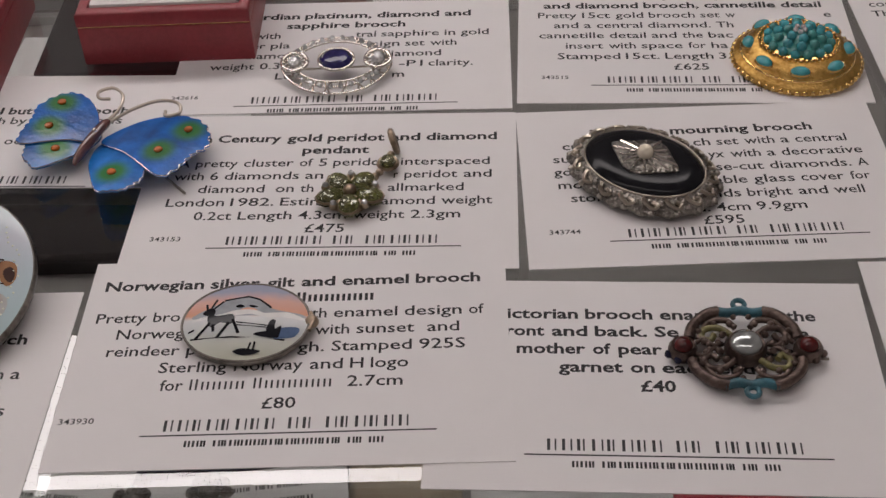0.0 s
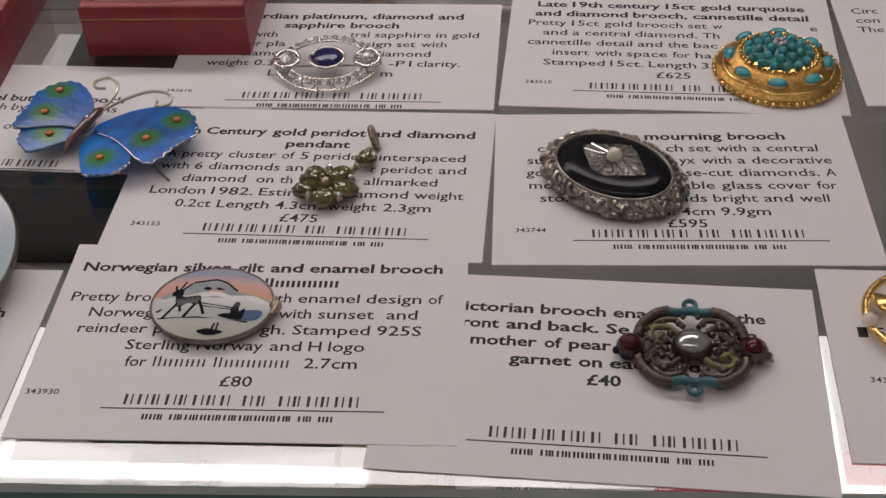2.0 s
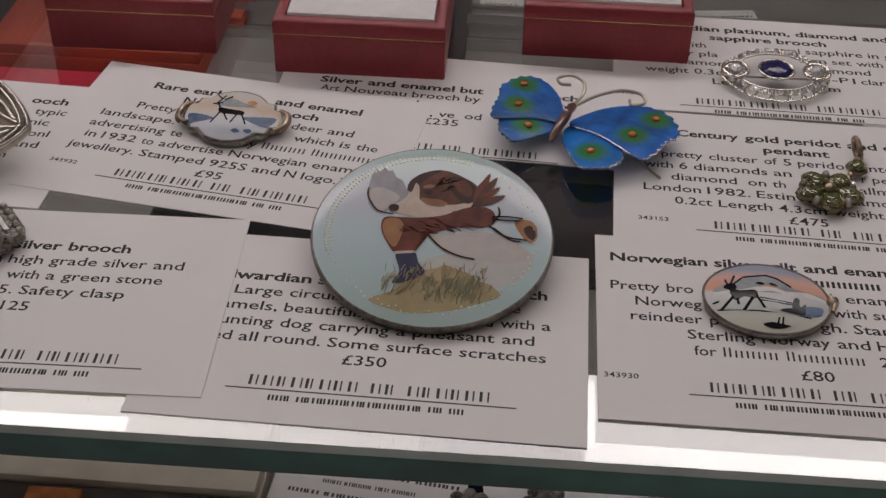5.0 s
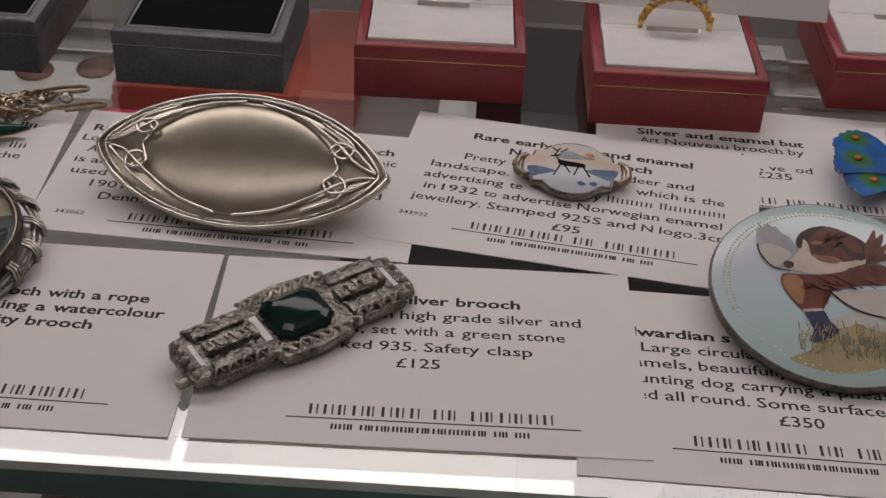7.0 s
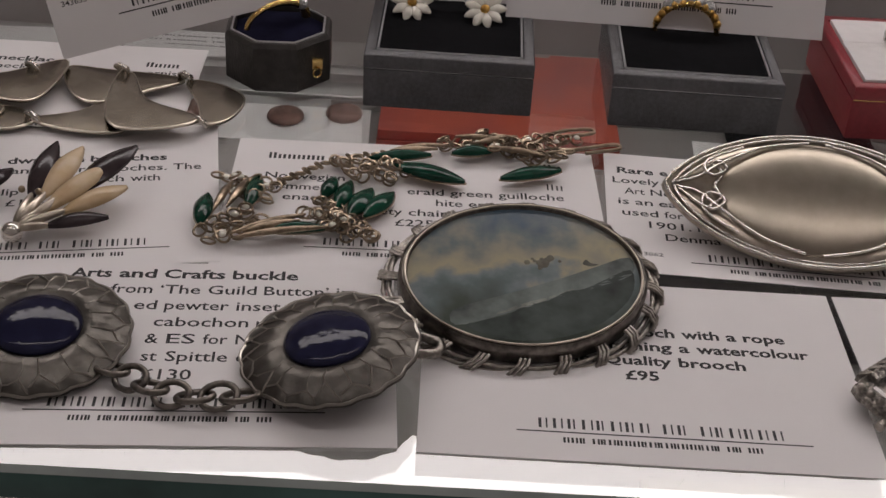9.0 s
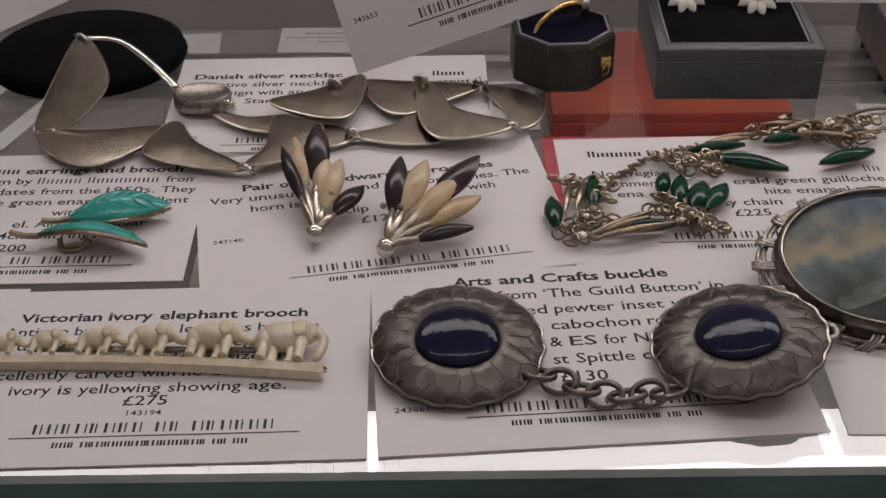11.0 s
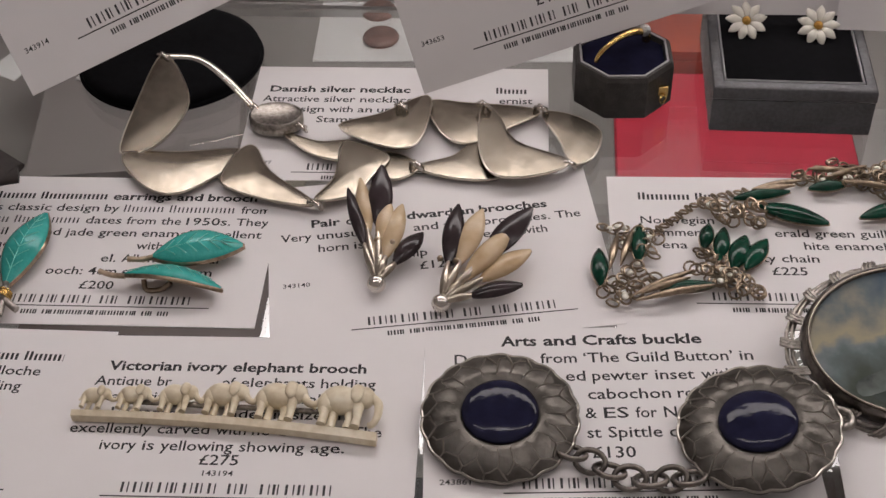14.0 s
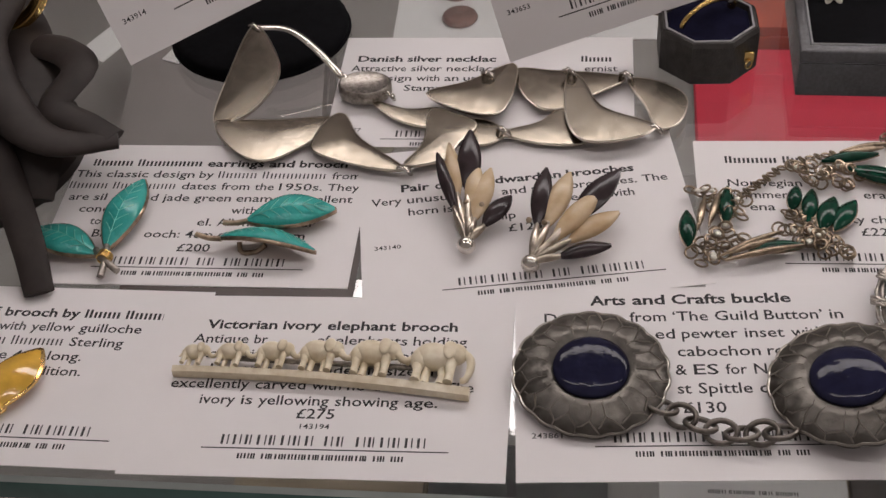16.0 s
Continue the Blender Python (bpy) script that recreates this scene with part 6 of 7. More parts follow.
# ---------------------------------------------------------------- horn spray brooches
def spray(x, y, label, leaves):
    ob = thing("horn_brooch", at(x, y, 0.9), label, "brooch", "pair of horn brooches")
    bm = BM()
    ball(bm, (0, 0, 2.6), 2.4, 14)
    part("ball", bm, SILVER, ob, "round silver ball")
    for tx, ty, wide, pale, root, lift in leaves:
        d = Vector((tx, ty, 0))
        full = d.length
        a = math.atan2(-tx, ty)
        bm = BM()
        m = Matrix.Translation((tx * root, ty * root, 2.6 + lift * root * 4)) @ Matrix.Rotation(a, 4, "Z") @ Matrix.Rotation(radians(lift * 14), 4, "X")
        cupped_leaf(bm, full * (1 - root), wide * 0.84, 0.8, 0.6, 1.1, m, 12, 6)
        part("leaf", bm, HORN_PALE if pale else HORN_DARK, ob, "pale cream horn leaf" if pale else "dark horn leaf")
        bm = BM()
        m2 = Matrix.Translation((0, 0, 2.8)) @ Matrix.Rotation(a, 4, "Z") @ Matrix.Rotation(radians(lift * 9), 4, "X")
        cupped_leaf(bm, full * (root + 0.1), 2.2, 0.5, 0.3, 0.9, m2, 8, 4)
        part("stalk", bm, SILVER_MATT, ob, "folded silver stalk")
    for px, py in ((-1.0, 12.2), (3.0, 11.5)):
        bm = BM()
        ball(bm, (px, py, 6.2), 0.85, 8)
        part("bead", bm, GILT, ob, "small gilt bead")
    return ob


spray(-378.0, 51.6, "horn and silver spray brooch with upright dark leaves", [(-10.6, 29.5, 4.4, False, 0.36, 0.9), (-7.6, 33.0, 5.0, True, 0.45, 1.0), (-2.0, 37.0, 7.6, False, 0.45, 1.2), (4.6, 24.5, 6.6, True, 0.30, 0.9), (0.8, 26.5, 5.6, True, 0.36, 0.9), (10.4, 16.8, 6.4, False, 0.36, 0.4)])
spray(-361.4, 45.6, "horn and silver spray brooch with spreading cream leaves", [(2.6, 30.5, 6.4, False, 0.36, 0.9), (9.0, 29.0, 7.2, True, 0.40, 0.9), (22.0, 29.0, 8.4, False, 0.46, 1.0), (17.2, 22.0, 7.0, True, 0.30, 0.9), (21.8, 16.6, 7.2, True, 0.42, 0.5), (20.0, 5.6, 5.6, False, 0.34, 0.3)])

# ---------------------------------------------------------------- row of ivory elephants
eb = thing("elephant_brooch", at(-408.0, 6.6, 1.2, -2.6), "carved yellowed ivory brooch with six elephants in a row", "brooch")
bm = BM()
rows = []
for i in range(21):
    x = -35.4 + 70.8 * i / 20
    y = -1.4 + 1.3 * (1 - (x / 35.4) ** 2)
    w = 0.8 + 0.4 * i / 20
    rows.append([(x, y - w, 0), (x, y - w, 2.2), (x, y + w * 0.6, 2.8), (x, y + w, 2.2), (x, y + w, 0)])
loft(bm, rows)
part("base_bar", bm, IVORY, eb, "curved ivory base bar")
bm = BM()
tube(bm, [(-26, 4.2, 0.8), (30, 5.8, 0.8)], 0.7, 6)
part("pin", bm, SILVER_OLD, eb, "dark metal pin")


def blob(bm, x, y, z, a, b, c, turn=0.0):
    m = Matrix.Translation((x, y, z)) @ Matrix.Rotation(turn, 4, "Z") @ Matrix.Diagonal((a, b, c, 1))
    bmesh.ops.create_uvsphere(bm, u_segments=14, v_segments=9, radius=1, matrix=m)


for x, h in ((-31.2, 7.6), (-22.4, 8.6), (-12.2, 9.9), (-1.2, 11.5), (11.6, 13.2), (26.6, 14.6)):
    s = h / 15.2
    y = -0.6 + 1.3 * (1 - (x / 35.4) ** 2)
    bm = BM()
    blob(bm, x - 0.8 * s, y + 8.2 * s, 2.6, 5.0 * s, 3.9 * s, 2.7 * s + 0.4, -0.08)
    blob(bm, x - 4.0 * s, y + 7.0 * s, 2.5, 2.4 * s, 3.4 * s, 2.4 * s)
    blob(bm, x + 4.6 * s, y + 9.2 * s, 2.9, 2.8 * s, 3.0 * s, 2.3 * s)
    for dx, dy, z in ((-4.4, 0, 3.0), (-2.4, 0, 1.7), (1.6, 0, 1.7), (3.6, 0.3, 3.0)):
        tube(bm, [(x + dx * s, y + 7 * s, z), (x + (dx + 0.3) * s, y + 3 * s, z), (x + (dx + 0.1) * s, y + 0.2, z)], [1.6 * s, 1.05 * s, 1.2 * s], 8)
    q = [(x + 6.4 * s, y + 9.4 * s, 3.0), (x + 8.3 * s, y + 7.6 * s, 3.0), (x + 8.6 * s, y + 4.4 * s, 2.9), (x + 7.8 * s, y + 1.8 * s, 2.6), (x + 6.6 * s, y + 1.4 * s, 2.4)] if h > 14 else [(x + 6.2 * s, y + 8.8 * s, 3.0), (x + 7.8 * s, y + 6.6 * s, 2.9), (x + 9.4 * s, y + 6.2 * s, 2.7), (x + 11.2 * s, y + 7.6 * s, 2.6)]
    tube(bm, open_curve(q, 4), [(1.25 - 0.035 * k) * s for k in range(len(open_curve(q, 4)))], 8)
    tube(bm, [(x - 6.0 * s, y + 8.4 * s, 2.4), (x - 7.0 * s, y + 5.4 * s, 2.2)], 0.5 * s, 5)
    el = part("elephant", bm, IVORY, eb, "small carved ivory elephant", 60)
    bm = BM()
    dome(bm, [(x + 2.9 * s + px * s, y + 9.0 * s + py * s) for px, py in smooth_outline([(0, 2.6), (1.8, 1.6), (1.6, -1.6), (0.2, -3.0), (-1.4, -1.2), (-1.2, 1.6)], 3)], 3.6 + 1.0 * s, 0.5, 0.4, 2)
    part("ear", bm, IVORY, el)

# ---------------------------------------------------------------- jade leaf jewellery
def enamel_leaf(ob, m, length, width, veins=6, arch=1.6):
    bm = BM()
    cupped_leaf(bm, length, width, 0.9, arch, 1.6, m @ Matrix.Translation((0, 0, -0.9)), 14, 8)
    back = part("leaf_back", bm, GILT, ob, "gilt leaf edge")
    bm = BM()
    cupped_leaf(bm, length * 0.96, width * 0.93, 0.45, arch, 1.6, m @ Matrix.Translation((0, length * 0.02, 0)), 14, 8)
    leaf = part("enamel_leaf", bm, JADE, ob, "jade green enamel leaf")
    surf = lambda s, t: m @ Vector((s * width / 2 * max(0.03, math.sin(math.pi * min(1, t * 0.96 + 0.02)) ** 0.85), t * length, 0.5 + arch * math.sin(math.pi * t) + 1.6 * (1 - s * s) * math.sin(math.pi * t)))
    for s0, s1, t0, t1 in [(0, 0, 0.05, 0.92)] + [(0, sg * 0.55, 0.16 + 0.12 * k, 0.27 + 0.12 * k) for k in range(veins) for sg in (1, -1)]:
        bm = BM()
        tube(bm, [surf(s0 + (s1 - s0) * k / 4, t0 + (t1 - t0) * k / 4) for k in range(5)], 0.16, 4)
        part("vein", bm, JADE_VEIN, leaf)


jb = thing("leaf_brooch", at(-471.2, 43.4, 1.4), "jade green enamel two-leaf brooch with gilt stems", "brooch")
enamel_leaf(jb, Matrix.Translation((-0.6, 3.0, 1.6)) @ Matrix.Rotation(radians(-5), 4, "Z"), 28.5, 10.6)
enamel_leaf(jb, Matrix.Translation((-2.6, 1.4, 1.4)) @ Matrix.Rotation(radians(68), 4, "Z"), 22.5, 10.5)
for pts in ([(-0.6, 4, 2.0), (0.4, 0, 2.2), (0.6, -6.4, 1.2)], [(-3.0, 2.6, 2.0), (-0.6, -0.6, 2.4), (3.6, -3.6, 1.4), (4.6, -4.2, 1.2)]):
    bm = BM()
    tube(bm, open_curve(pts, 4), 0.95, 7)
    part("stem", bm, SILVER_OLD, jb)
for k in range(3):
    bm = BM()
    ring(bm, (0.0 + 0.15 * k, -0.9 + 0.75 * k, 2.1), 1.75, 0.42, 14, 6, (0.2, 1, 0))
    part("binding", bm, GOLD, jb, "gilt wire binding")
for x, y, rz, lean, ln, wd in ((-437.0, 58.6, -77, 8, 24.0, 11.0), (-443.0, 51.6, -99, -34, 27.0, 9.6)):
    je = thing("leaf_earring", at(x, y, 2.6, rz), "jade green enamel leaf earring with a gilt back", "earring", "leaf earrings")
    enamel_leaf(je, Matrix.Rotation(radians(lean), 4, "Y") @ Matrix.Translation((0, 0, 1.0)), ln, wd, 6, 2.0)
    bm = BM()
    tube(bm, open_curve([(0, 1, 0.8), (0.4, -2.5, 0.8), (0, -6.0, 1.2)], 4), 0.75, 6)
    part("stem", bm, GILT, je)
    bm = BM()
    tube(bm, open_curve([(0, 6, 0.6), (1.6, 7.0, -1.4), (0.4, 10.5, -1.6), (-0.6, 13, 0.4)], 4), 0.7, 6)
    part("clip", bm, GILT, je, "gilt clip")

# yellow leaf brooch
yl = thing("yellow_leaf_brooch", at(-484.0, -6.0, 1.4), "yellow guilloche enamel leaf brooch with a gilt edge", "brooch")
for rz, ln, wd, ox, oy in ((-18, 21, 12, 0, -2), (48, 20, 11, -4, -1), (-88, 8, 8.5, -4, -1)):
    m = Matrix.Translation((ox, oy, 1.4)) @ Matrix.Rotation(radians(rz), 4, "Z")
    bm = BM()
    cupped_leaf(bm, ln, wd, 0.8, 1.2, 1.2, m @ Matrix.Translation((0, 0, -0.8)), 12, 6)
    part("leaf_back", bm, GOLD, yl)
    bm = BM()
    cupped_leaf(bm, ln * 0.95, wd * 0.92, 0.4, 1.2, 1.2, m, 12, 6)
    part("enamel_leaf", bm, YELLOW_ENAMEL, yl, "yellow enamel leaf")

# ---------------------------------------------------------------- Danish silver necklace
dn = thing("silver_necklace", at(-390, 108, 0.8), "brushed silver modernist necklace of overlapping curved plates", "necklace")


def plate(pts, z=1.0, bulge=2.0, lean=(0.0, 0.0)):
    o = smooth_outline([(x + 390, y - 108) for x, y in pts], 5)
    c = (sum(p[0] for p in o) / len(o), sum(p[1] for p in o) / len(o))
    zf = lambda x, y: z + lean[0] * (x - c[0]) + lean[1] * (y - c[1])
    bm = BM()
    rows = [[(x, y, zf(x, y)) for x, y in o], [(x, y, zf(x, y) + 0.8) for x, y in o]]
    for k in (0.9, 0.72, 0.5, 0.28, 0.08):
        rows.append([(x, y, zf(x, y) + 0.8 + 0.32 * bulge * (1 - k ** 1.6)) for x, y, _ in scaled(o, k, 0, c)])
    loft(bm, rows)
    pl_ = part("plate", bm, SILVER_TARN, dn)
    bm = BM()
    tube(bm, [(x, y, zf(x, y) + 0.62) for x, y in o], 0.3, 5, closed=True)
    part("rim", bm, SILVER_MATT, pl_, "rubbed bright rim")


plate([(-448.0, 128.5), (-453.0, 116), (-456.0, 101), (-446, 103), (-438.5, 113), (-441.0, 122)], 8.0, 1.4, (0.03, 0.5))
plate([(-455, 100.5), (-438, 102), (-420.5, 103.5), (-427, 92), (-437, 84.2), (-447, 88)], 1.2, 2.6)
plate([(-422, 103.5), (-418, 104.5), (-412, 94), (-398, 81.5), (-411, 82.5), (-424, 88), (-425, 95)], 1.6, 2.2)
plate([(-398, 82.6), (-394, 92), (-393.5, 107), (-386, 105.5), (-380, 101), (-384, 93), (-388, 85)], 2.0, 1.8)
plate([(-412, 112.5), (-401, 108.5), (-391, 109), (-392, 101), (-402, 103)], 1.0, 1.2)
plate([(-395.5, 113.5), (-384, 119.5), (-371.5, 128.5), (-370.5, 116), (-374, 105.0), (-384, 105.5)], 3.0, 2.4)
plate([(-371, 127.4), (-360, 127.5), (-339, 124.8), (-347, 117.0), (-358, 109), (-366, 113)], 1.4, 2.0)
plate([(-372.5, 98.6), (-362, 104), (-354.5, 113.5), (-351, 104), (-349, 95.2), (-361, 94.2)], 1.0, 1.4)
plate([(-355.5, 122.5), (-351.5, 121.5), (-345, 108), (-330.5, 100.2), (-338, 94), (-350, 93.2), (-355, 104)], 3.4, 2.0)
plate([(-338, 124), (-329, 123), (-321.5, 116), (-323.5, 105), (-329.5, 101.5), (-333, 112)], 1.2, 1.8)
plate([(-384, 104), (-377, 104), (-371.5, 98.4), (-377, 93.4), (-383, 96)], 0.8, 1.0)
plate([(-388, 118), (-382, 121.5), (-376, 121), (-380, 116)], 2.0, 0.8)
bm = BM()
loft(bm, [oval(7.4, 5.6, 32, 0.8, -24, 8.6), oval(7.8, 6.0, 32, 1.4, -24, 8.6), oval(7.8, 6.0, 32, 4.6, -24, 8.6), oval(7.2, 5.4, 32, 5.0, -24, 8.6), oval(6.6, 4.8, 32, 4.6, -24, 8.6)])
part("clasp", bm, SILVER_OLD, dn, "oval dark silver clasp")
bm = BM()
tube(bm, open_curve([(-57.0, 20.6, 15.4), (-48, 21.6, 14.0), (-40, 18.8, 9.5), (-32, 13.2, 4.0), (-30, 11, 2.6)], 5), 1.2, 7, flat=0.5)
part("bar", bm, SILVER, dn, "curved silver bar")
for x, y, z in ((-57.6, 20.8, 15.4), (-31.0, 13.2, 3.4), (-16.8, 5.6, 3.0), (-8, -26.4, 2.2), (17.8, -9.4, 2.6), (51.4, 16.6, 3.0), (59.4, -7.6, 3.0), (11.6, 13.4, 5.0), (35, 14.6, 5.4)):
    for k in (0, 1):
        bm = BM()
        ring(bm, (x + 0.8 * k, y - 0.5 * k, z), 1.7, 0.55, 14, 6, (0.7 if k else 0.1, 0.5, 0.5))
        part("jump_ring", bm, SILVER, dn)

# ---------------------------------------------------------------- green enamel necklace
gn = thing("green_enamel_necklace", at(-285, 75, 0.9), "gilt chain necklace with emerald green enamel leaf drops", "necklace")
rel = lambda x, y: (x + 285, y - 75)


def drop(a, b, wide, z=1.6, mat=EMERALD):
    (ax, ay), (bx, by) = rel(*a), rel(*b)
    ln = math.hypot(bx - ax, by - ay)
    m = Matrix.Translation((ax, ay, z)) @ Matrix.Rotation(math.atan2(-(bx - ax), by - ay), 4, "Z")
    bm = BM()
    cupped_leaf(bm, ln, wide, 0.7, 0.4, 1.1, m, 10, 6)
    leaf = part("enamel_drop", bm, mat, gn, "emerald green enamel drop")
    bm = BM()
    cupped_leaf(bm, ln * 1.04, wide * 1.06, 0.3, 0.2, 0.3, m @ Matrix.Translation((0, -ln * 0.02, -0.3)), 8, 4)
    part("gilt_back", bm, GILT, leaf)


for a, b, w in (((-322.5, 67.5), (-322.3, 54.2), 4.4), ((-311.7, 77.4), (-312.7, 62.7), 4.0), ((-293.9, 78.2), (-295.9, 68.7), 3.8), ((-290.1, 77.0), (-292.4, 64.5), 4.2), ((-284.9, 74.1), (-289.1, 61.7), 5.4), ((-279.6, 73.0), (-285.9, 61.9), 5.0),
                ((-280.5, 86.2), (-263.0, 80.0), 6.0), ((-286.7, 88.7), (-271.6, 92.2), 3.4), ((-307.4, 53.7), (-293.6, 56.0), 3.4), ((-254.5, 82.8), (-239.5, 88.6), 4.6), ((-266.5, 93.7), (-256.4, 95.6), 3.6)):
    drop(a, b, w)
for a, b in (((-314.5, 50.6), (-299.0, 60.2)), ((-313.6, 49.0), (-293.4, 55.4)), ((-312, 51.5), (-300, 57.5)), ((-320.0, 59.4), (-317.6, 73)), ((-317.2, 61), (-313.9, 74.6)), ((-281.8, 91.8), (-268, 96)), ((-266, 101), (-252, 100)), ((-258, 96.2), (-243, 93.6)), ((-283, 90), (-270, 94)), ((-262, 97), (-250, 103))):
    (ax, ay), (bx, by) = rel(*a), rel(*b)
    bm = BM()
    m = Matrix.Translation((ax, ay, 2.4)) @ Matrix.Rotation(math.atan2(-(bx - ax), by - ay), 4, "Z")
    cupped_leaf(bm, math.hypot(bx - ax, by - ay), 2.0, 0.5, 0.5, 0.6, m, 10, 4)
    part("gilt_bar", bm, GILT, gn, "slender gilt bar")
for pts in ([(-246, 100.5), (-239.9, 107.3), (-231.7, 110.0), (-230.6, 108.0), (-238, 105.2)], [(-243, 96), (-233.8, 99.4), (-225.6, 102.6), (-224.4, 100.4), (-233, 97.2)]):
    bm = BM()
    tube(bm, open_curve([(*rel(x, y), 2.2) for x, y in pts], 5), 0.5, 6)
    part("hook", bm, GILT, gn, "long gilt hook")
rng = random.Random(4)
clusters = [((-321, 53.6), (-311.8, 62.1)), ((-318.5, 49.2), (-308.9, 58.4)), ((-321, 74.5), (-308, 72.5)), ((-294.5, 86), (-278, 84)), ((-292, 82.5), (-280, 80)), ((-297, 67.4), (-288.5, 58)), ((-294, 64), (-287.6, 54)), ((-270, 98), (-251, 99)), ((-262, 103), (-246, 101)), ((-256, 97), (-242, 98)), ((-250, 93), (-238, 96)), ((-246, 104), (-236, 103)), ((-299, 61), (-290, 56)), ((-316, 70), (-309, 66)), ((-287, 60), (-283, 52))]
for (ax, ay), (bx, by) in clusters:
    n = max(5, int(math.hypot(bx - ax, by - ay) / 1.0))
    for i in range(n):
        t = i / (n - 1)
        bm = BM()
        x, y = rel(ax + (bx - ax) * t + rng.uniform(-1.2, 1.2), ay + (by - ay) * t + rng.uniform(-1.8, 1.8))
        ring(bm, (x, y, 1.2 + rng.uniform(0, 1.8)), 1.6, 0.3, 12, 5, (rng.uniform(-0.5, 0.5), rng.uniform(-0.6, 0.3), 1))
        link = part("ring_link", bm, GILT, gn)
        if rng.random() < 0.13:
            bm = BM()
            ball(bm, (x, y, 2.4), 0.95, 8, 0.6)
            part("white_spacer", bm, WHITE_ENAMEL, link, "white enamel spacer")
for i in range(16):
    t = i / 15
    p = [(-308, 75.5), (-303, 80.5), (-298, 86), (-291, 90.5), (-283, 93)]
    k = t * 3.999
    j = int(k)
    x, y = (p[j][0] + (p[j + 1][0] - p[j][0]) * (k - j), p[j][1] + (p[j + 1][1] - p[j][1]) * (k - j))
    bm = BM()
    ring(bm, (*rel(x, y), 1.0), 1.15, 0.32, 10, 5, (0.6 * (i % 2), 0.3, 1))
    part("chain_link", bm, GILT, gn)

# ---------------------------------------------------------------- dark display pieces at the end of the shelf
pad = thing("velvet_pad", at(-452, 148, 0.2, 8), "black velvet display pad under a price card", "pad")
bm = BM()
loft(bm, [oval(26, 24, 40, 0), oval(27.5, 25.5, 40, 1.2), oval(27.5, 25.5, 40, 3.5), oval(25.5, 23.5, 40, 4.6), oval(12, 11, 40, 4.8)])
part("cushion", bm, BLACK_VELVET, pad, "black velvet cushion")
bm = BM()
tube(bm, oval(27.4, 25.4, 48, 1.0), 0.9, 6, closed=True)
part("piping", bm, BLACK_VELVET, pad, "corded velvet edge")

st = thing("dark_display_stand", at(-504, 66, 0.3), "dark brown resin jewellery stand with curled arms", "stand")
bm = BM()
loft(bm, [[(x, y, z) for x, y in smooth_outline([(-28, -10), (-4, -12), (10, 6), (12, 26), (0, 46), (-28, 50)], 4)] for z in (0, 3)])
part("foot", bm, DARK_STAND, st)
bm = BM()
arm = open_curve([(-6, 44, 22), (8, 36, 26), (17, 26, 27), (14, 12, 25), (24, 6, 24), (33, 1, 23)], 5)
tube(bm, arm, [6.0 - 0.08 * i for i in range(len(arm))], 12, flat=0.35)
part("arm", bm, DARK_STAND, st, "dark curled arm")
bm = BM()
bodyline = open_curve([(-30, 70, 30), (-14, 52, 34), (-10, 26, 34), (4, 6, 28), (18, -2, 24), (34, 2, 22.5)], 5)
tube(bm, bodyline, [10.5 - 0.26 * i for i in range(len(bodyline))], 14, flat=0.4)
part("back", bm, DARK_STAND, st, "broad dark back")
bm = BM()
leg = open_curve([(-3, 2, 26), (6, -10, 18), (14, -24, 8), (19, -35, 1.5)], 5)
tube(bm, leg, [5.2 - 0.09 * i for i in range(len(leg))], 12, flat=0.32)
part("leg", bm, DARK_STAND, st, "dark flat strap leg")
bm = BM()
broad = open_curve([(-26, 62, 20), (-12, 44, 23), (0, 22, 22), (8, 4, 19), (10, -12, 12)], 5)
tube(bm, broad, [15 - 0.35 * i for i in range(len(broad))], 14, flat=0.22)
part("side_panel", bm, DARK_STAND, st, "broad dark side panel")
gr = thing("gold_bangle", at(-520, 118, 40, 20, 70), "yellow gold ribbed bangle hanging on the dark stand", "bangle")
bm = BM()
tube(bm, oval(16, 16, 40, 0), 2.2, 10, closed=True)
for k in (-1.6, 1.6):
    tube(bm, oval(16.2, 16.2, 40, k), 1.0, 8, closed=True)
part("hoop", bm, GOLD, gr)

# ---------------------------------------------------------------- lower shelf, seen through the glass and under its edge
Z = -150.0


def low_card(x, y, rz, wide, deep, lines, lean=0.0, z=0.2, heavy=False):
    ob = thing("price_card", at(x, y, Z + z, rz, lean), "blurred white paper, printed or plain, on the lower shelf", "card", "cards on the lower shelf")
    bm = BM()
    box(bm, 0, wide, 0, deep, 0, 0.5)
    part("paper", bm, PAPER, ob)
    for k in range(lines):
        y0 = deep - 7 - k * 5.2
        w = wide * (0.36 + 0.12 * math.sin(k * 2.3 + x))
        if y0 > 3:
            bars("text_line", ob, (4, 6, 3, 5), wide / 2 - w, wide / 2 + w, y0, 1.6, 0.32, 0.28, 0.56, INK_GREY)
    return ob


low_card(-111, 57, -6.5, 61, 55, 8, 2, 9.0)
low_card(-34, 44, 6, 62, 56, 7, 2, 9.0)
low_card(60, 62, -1, 64, 52, 4)
low_card(-322, 36, 1, 62, 52, 5, 0, 10.0)
low_card(-452, 352, 2, 148, 76, 0)
low_card(-250, 430, 0, 60, 30, 0)
low_card(-150, 330, -3, 46, 50, 0)
low_card(-60, 300, 12, 30, 60, 0)
low_card(-60, 424, 0, 90, 34, 4)
low_card(20, 390, 8, 70, 50, 6)
low_card(120, 330, -5, 80, 56, 6)
low_card(-530, 420, 4, 60, 40, 0)
low_card(-440, 432, 0, 80, 36, 3, 0, 1.0)
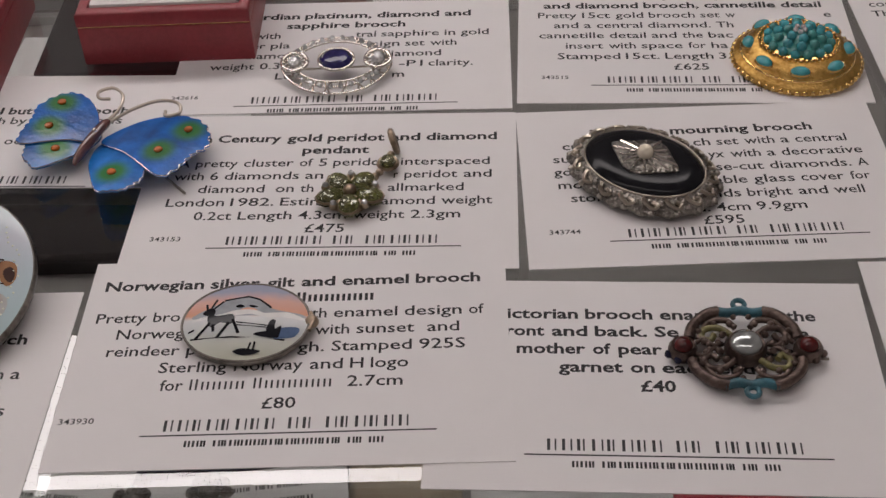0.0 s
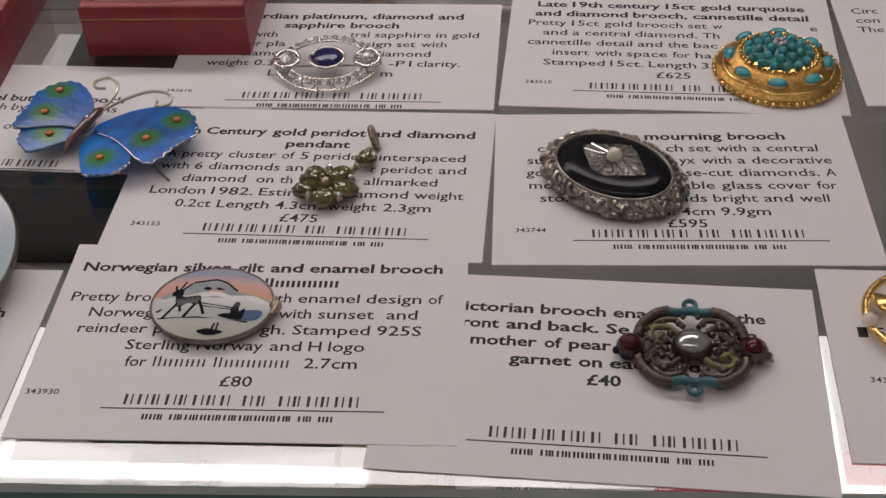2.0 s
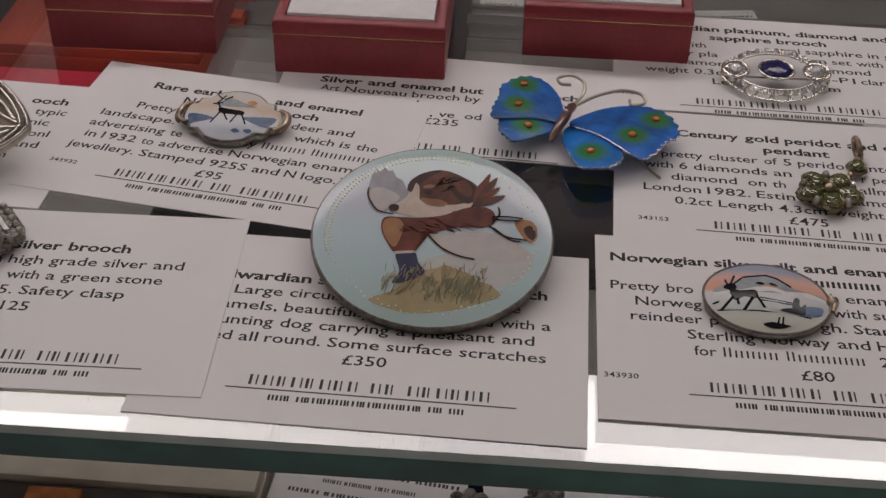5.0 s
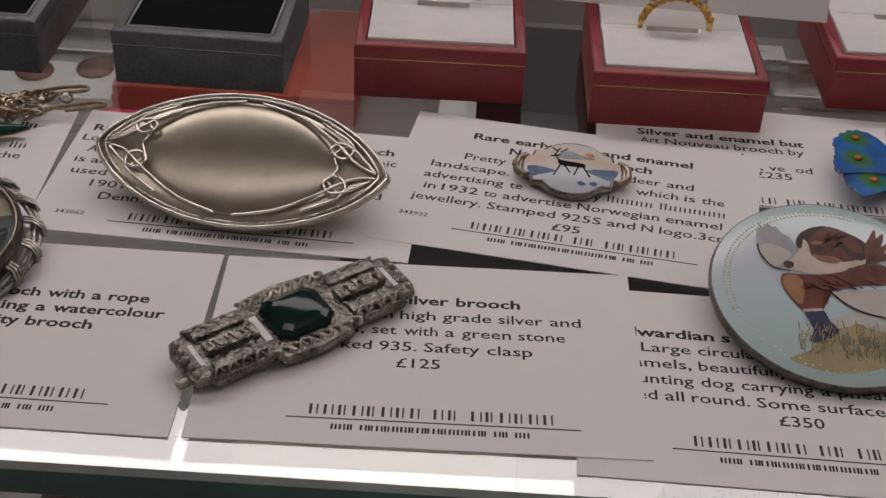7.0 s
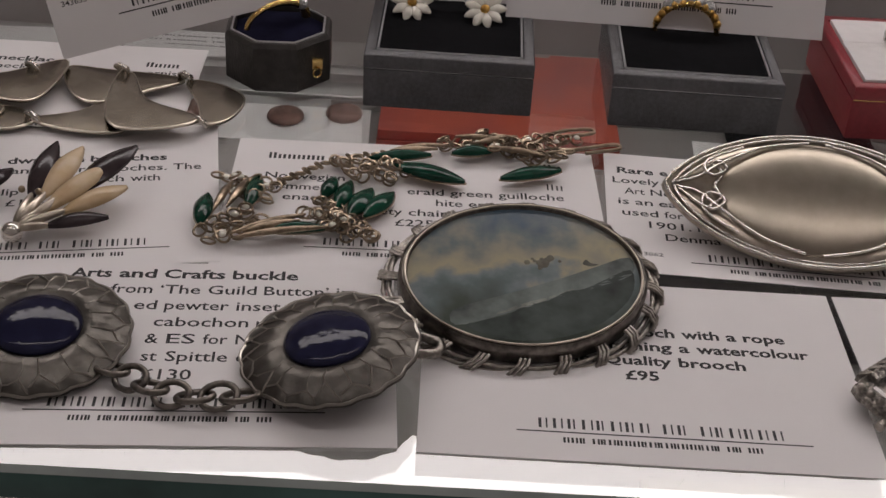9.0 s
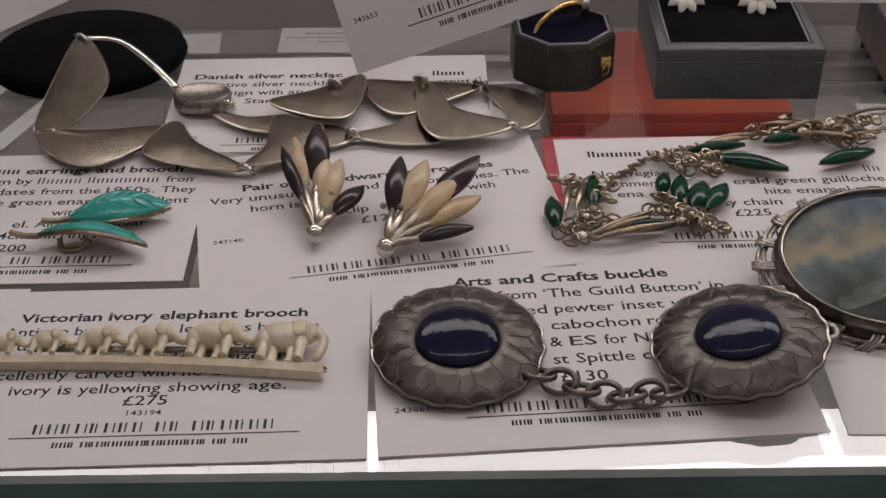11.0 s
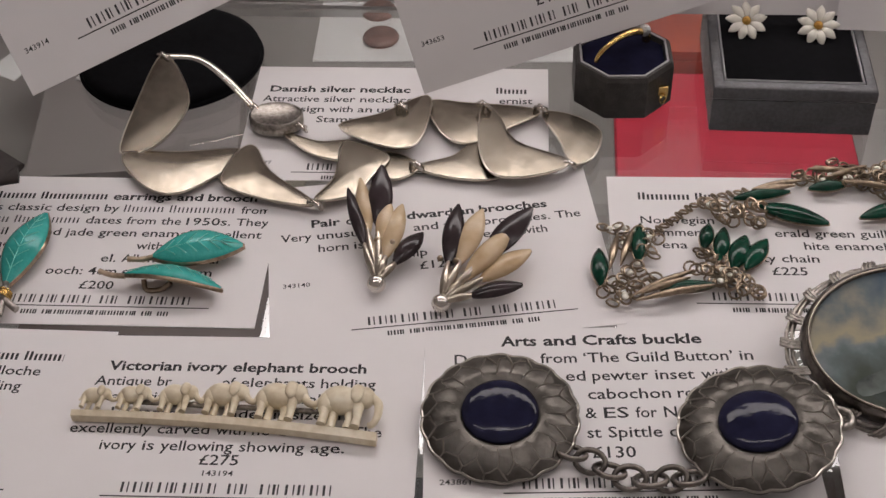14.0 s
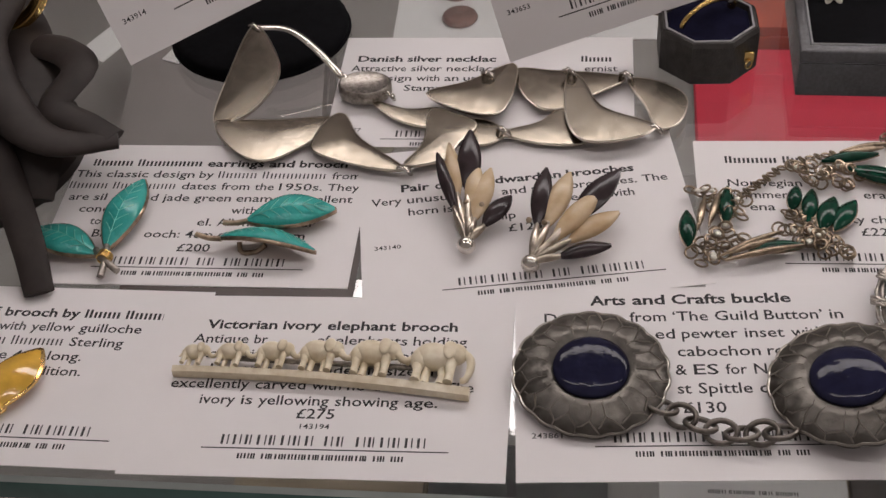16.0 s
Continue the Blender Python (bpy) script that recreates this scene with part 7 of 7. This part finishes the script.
for x, y in ((-420, 372), (-388, 380), (-346, 378), (-318, 384), (-424, 396), (-72, 250), (-96, 236), (-60, 224), (40, 420), (8, 408), (-100, 258)):
    b = thing("button", at(x, y, Z + 0.8), "brown round button on a white card", "button", "buttons on cards")
    bm = BM()
    loft(bm, [oval(8.6, 8.6, 24, 0), oval(9.2, 9.2, 24, 1), oval(8.6, 8.6, 24, 2.4), oval(6.6, 6.6, 24, 3.2), oval(3, 3, 24, 2.4), oval(1, 1, 24, 3.4)])
    part("disc", bm, BROWN_BEAD, b)


def low_block(name, x0, x1, y0, y1, z1, mat, label, category, rz=0):
    ob = thing(name, at((x0 + x1) / 2, (y0 + y1) / 2, Z + 0.1, rz), label, category)
    w, d = (x1 - x0) / 2, (y1 - y0) / 2
    bm = BM()
    box(bm, -w, w, -d, d, 0, z1 * 0.62, 1.0)
    part("base", bm, mat, ob)
    bm = BM()
    box(bm, -w + 0.6, w - 0.6, -d + 0.6, d - 0.6, z1 * 0.62, z1, 1.2)
    part("top", bm, mat, ob)
    return ob


low_block("navy_tray", -62, 22, 60, 122, 8, BLUE_VELVET, "dark navy velvet tray on the lower shelf", "tray")
for x, y in ((-44, 91), (-20, 95)):
    e = thing("cluster_earring", at(x, y, Z + 8.2), "round sparkling cluster earring on navy velvet", "earring", "cluster earrings")
    for k in range(8):
        bm = BM()
        ball(bm, (5.4 * math.cos(k * 0.785), 5.4 * math.sin(k * 0.785), 2.4), 2.5, 10, 0.7)
        part("stone", bm, MARCASITE, e)
    bm = BM()
    ball(bm, (0, 0, 3.2), 3.6, 12, 0.7)
    part("centre_stone", bm, MARCASITE, e)
low_block("cream_box", -200, -109, 84, 122, 18, CREAM, "cream card box on the lower shelf", "box")
low_block("wooden_case", -204, -92, 30, 84, 16, WOOD_DARK, "dark stained wooden case on the lower shelf", "case")
low_block("gold_bar_box", -178, -160, 66, 78, 22, AMBER, "amber lacquered pen box lying on a case", "box")
low_block("red_folder", 124, 260, 40, 118, 3, RED_CARD, "crimson card folder on the lower shelf", "folder")
low_block("red_folder", -305, -198, 264, 346, 3, RED_CARD, "crimson card folder behind the shelf's cards", "folder", 0)
low_block("tissue_parcel", -300, -186, 347, 436, 14, ORANGE_STUFF, "orange red tissue parcel on the lower shelf", "parcel")
low_block("tissue_parcel", -216, -176, 396, 452, 8, ORANGE_STUFF, "small orange red tissue parcel on the lower shelf", "parcel")
low_block("black_tray", -180, 30, 210, 296, 10, BLACK_VELVET, "black velvet tray on the lower shelf", "tray")
low_block("black_tray", -130, -64, 330, 440, 12, BLACK_VELVET, "black velvet tray towards the cabinet's back", "tray")
low_block("black_case", -400, -340, 40, 90, 20, BLACK_LEATHER, "black leatherette case on the lower shelf", "case")
low_block("tan_tray", -470, -402, 30, 92, 8, TAN, "tan lined tray on the lower shelf", "tray")
low_block("tan_tray", 22, 58, 40, 116, 6, TAN, "tan lined tray beside a white card", "tray")
low_block("grey_case", -560, -470, 230, 330, 30, BACK_WALL, "dull grey case on the lower shelf", "case", 8)
# two plain white strips, added to draw the pale streaks over this case
low_card(-590, 296, -24, 16, 74, 0, 0, 31.0)
low_card(-548, 292, -20, 9, 70, 0, 0, 31.0)
low_block("pale_box", -470, -446, 190, 300, 24, CREAM, "narrow pale card box on the lower shelf", "box", -14)
low_block("tan_tray", -300, -215, 20, 100, 6, TAN, "tan lined tray with loose beads", "tray")
low_block("tan_tray", -260, -200, 60, 110, 9, WOOD_DARK, "dark wooden tray on the lower shelf", "tray")
for i in range(14):
    b = thing("amber_bead", at(-276 + 3.4 * (i % 9) + (i // 9) * 2, 66 + 4 * math.sin(i) + 5 * (i // 9), Z + 9.6), "orange amber bead in a tray", "bead", "amber beads")
    bm = BM()
    ball(bm, (0, 0, 0), 3.4, 12)
    part("bead", bm, AMBER, b)
rail = thing("shelf_rail", at(-180, 405, Z + 0.2), "brushed steel rail across the lower shelf", "rail")
bm = BM()
box(bm, -470, 470, 0, 9, 0, 8, 1.0)
part("rail", bm, STEEL, rail)
for y in (-14, 22):
    bm = BM()
    box(bm, -470, 470, y, y + 4, 0, 5, 0.8)
    part("runner", bm, STEEL, rail)
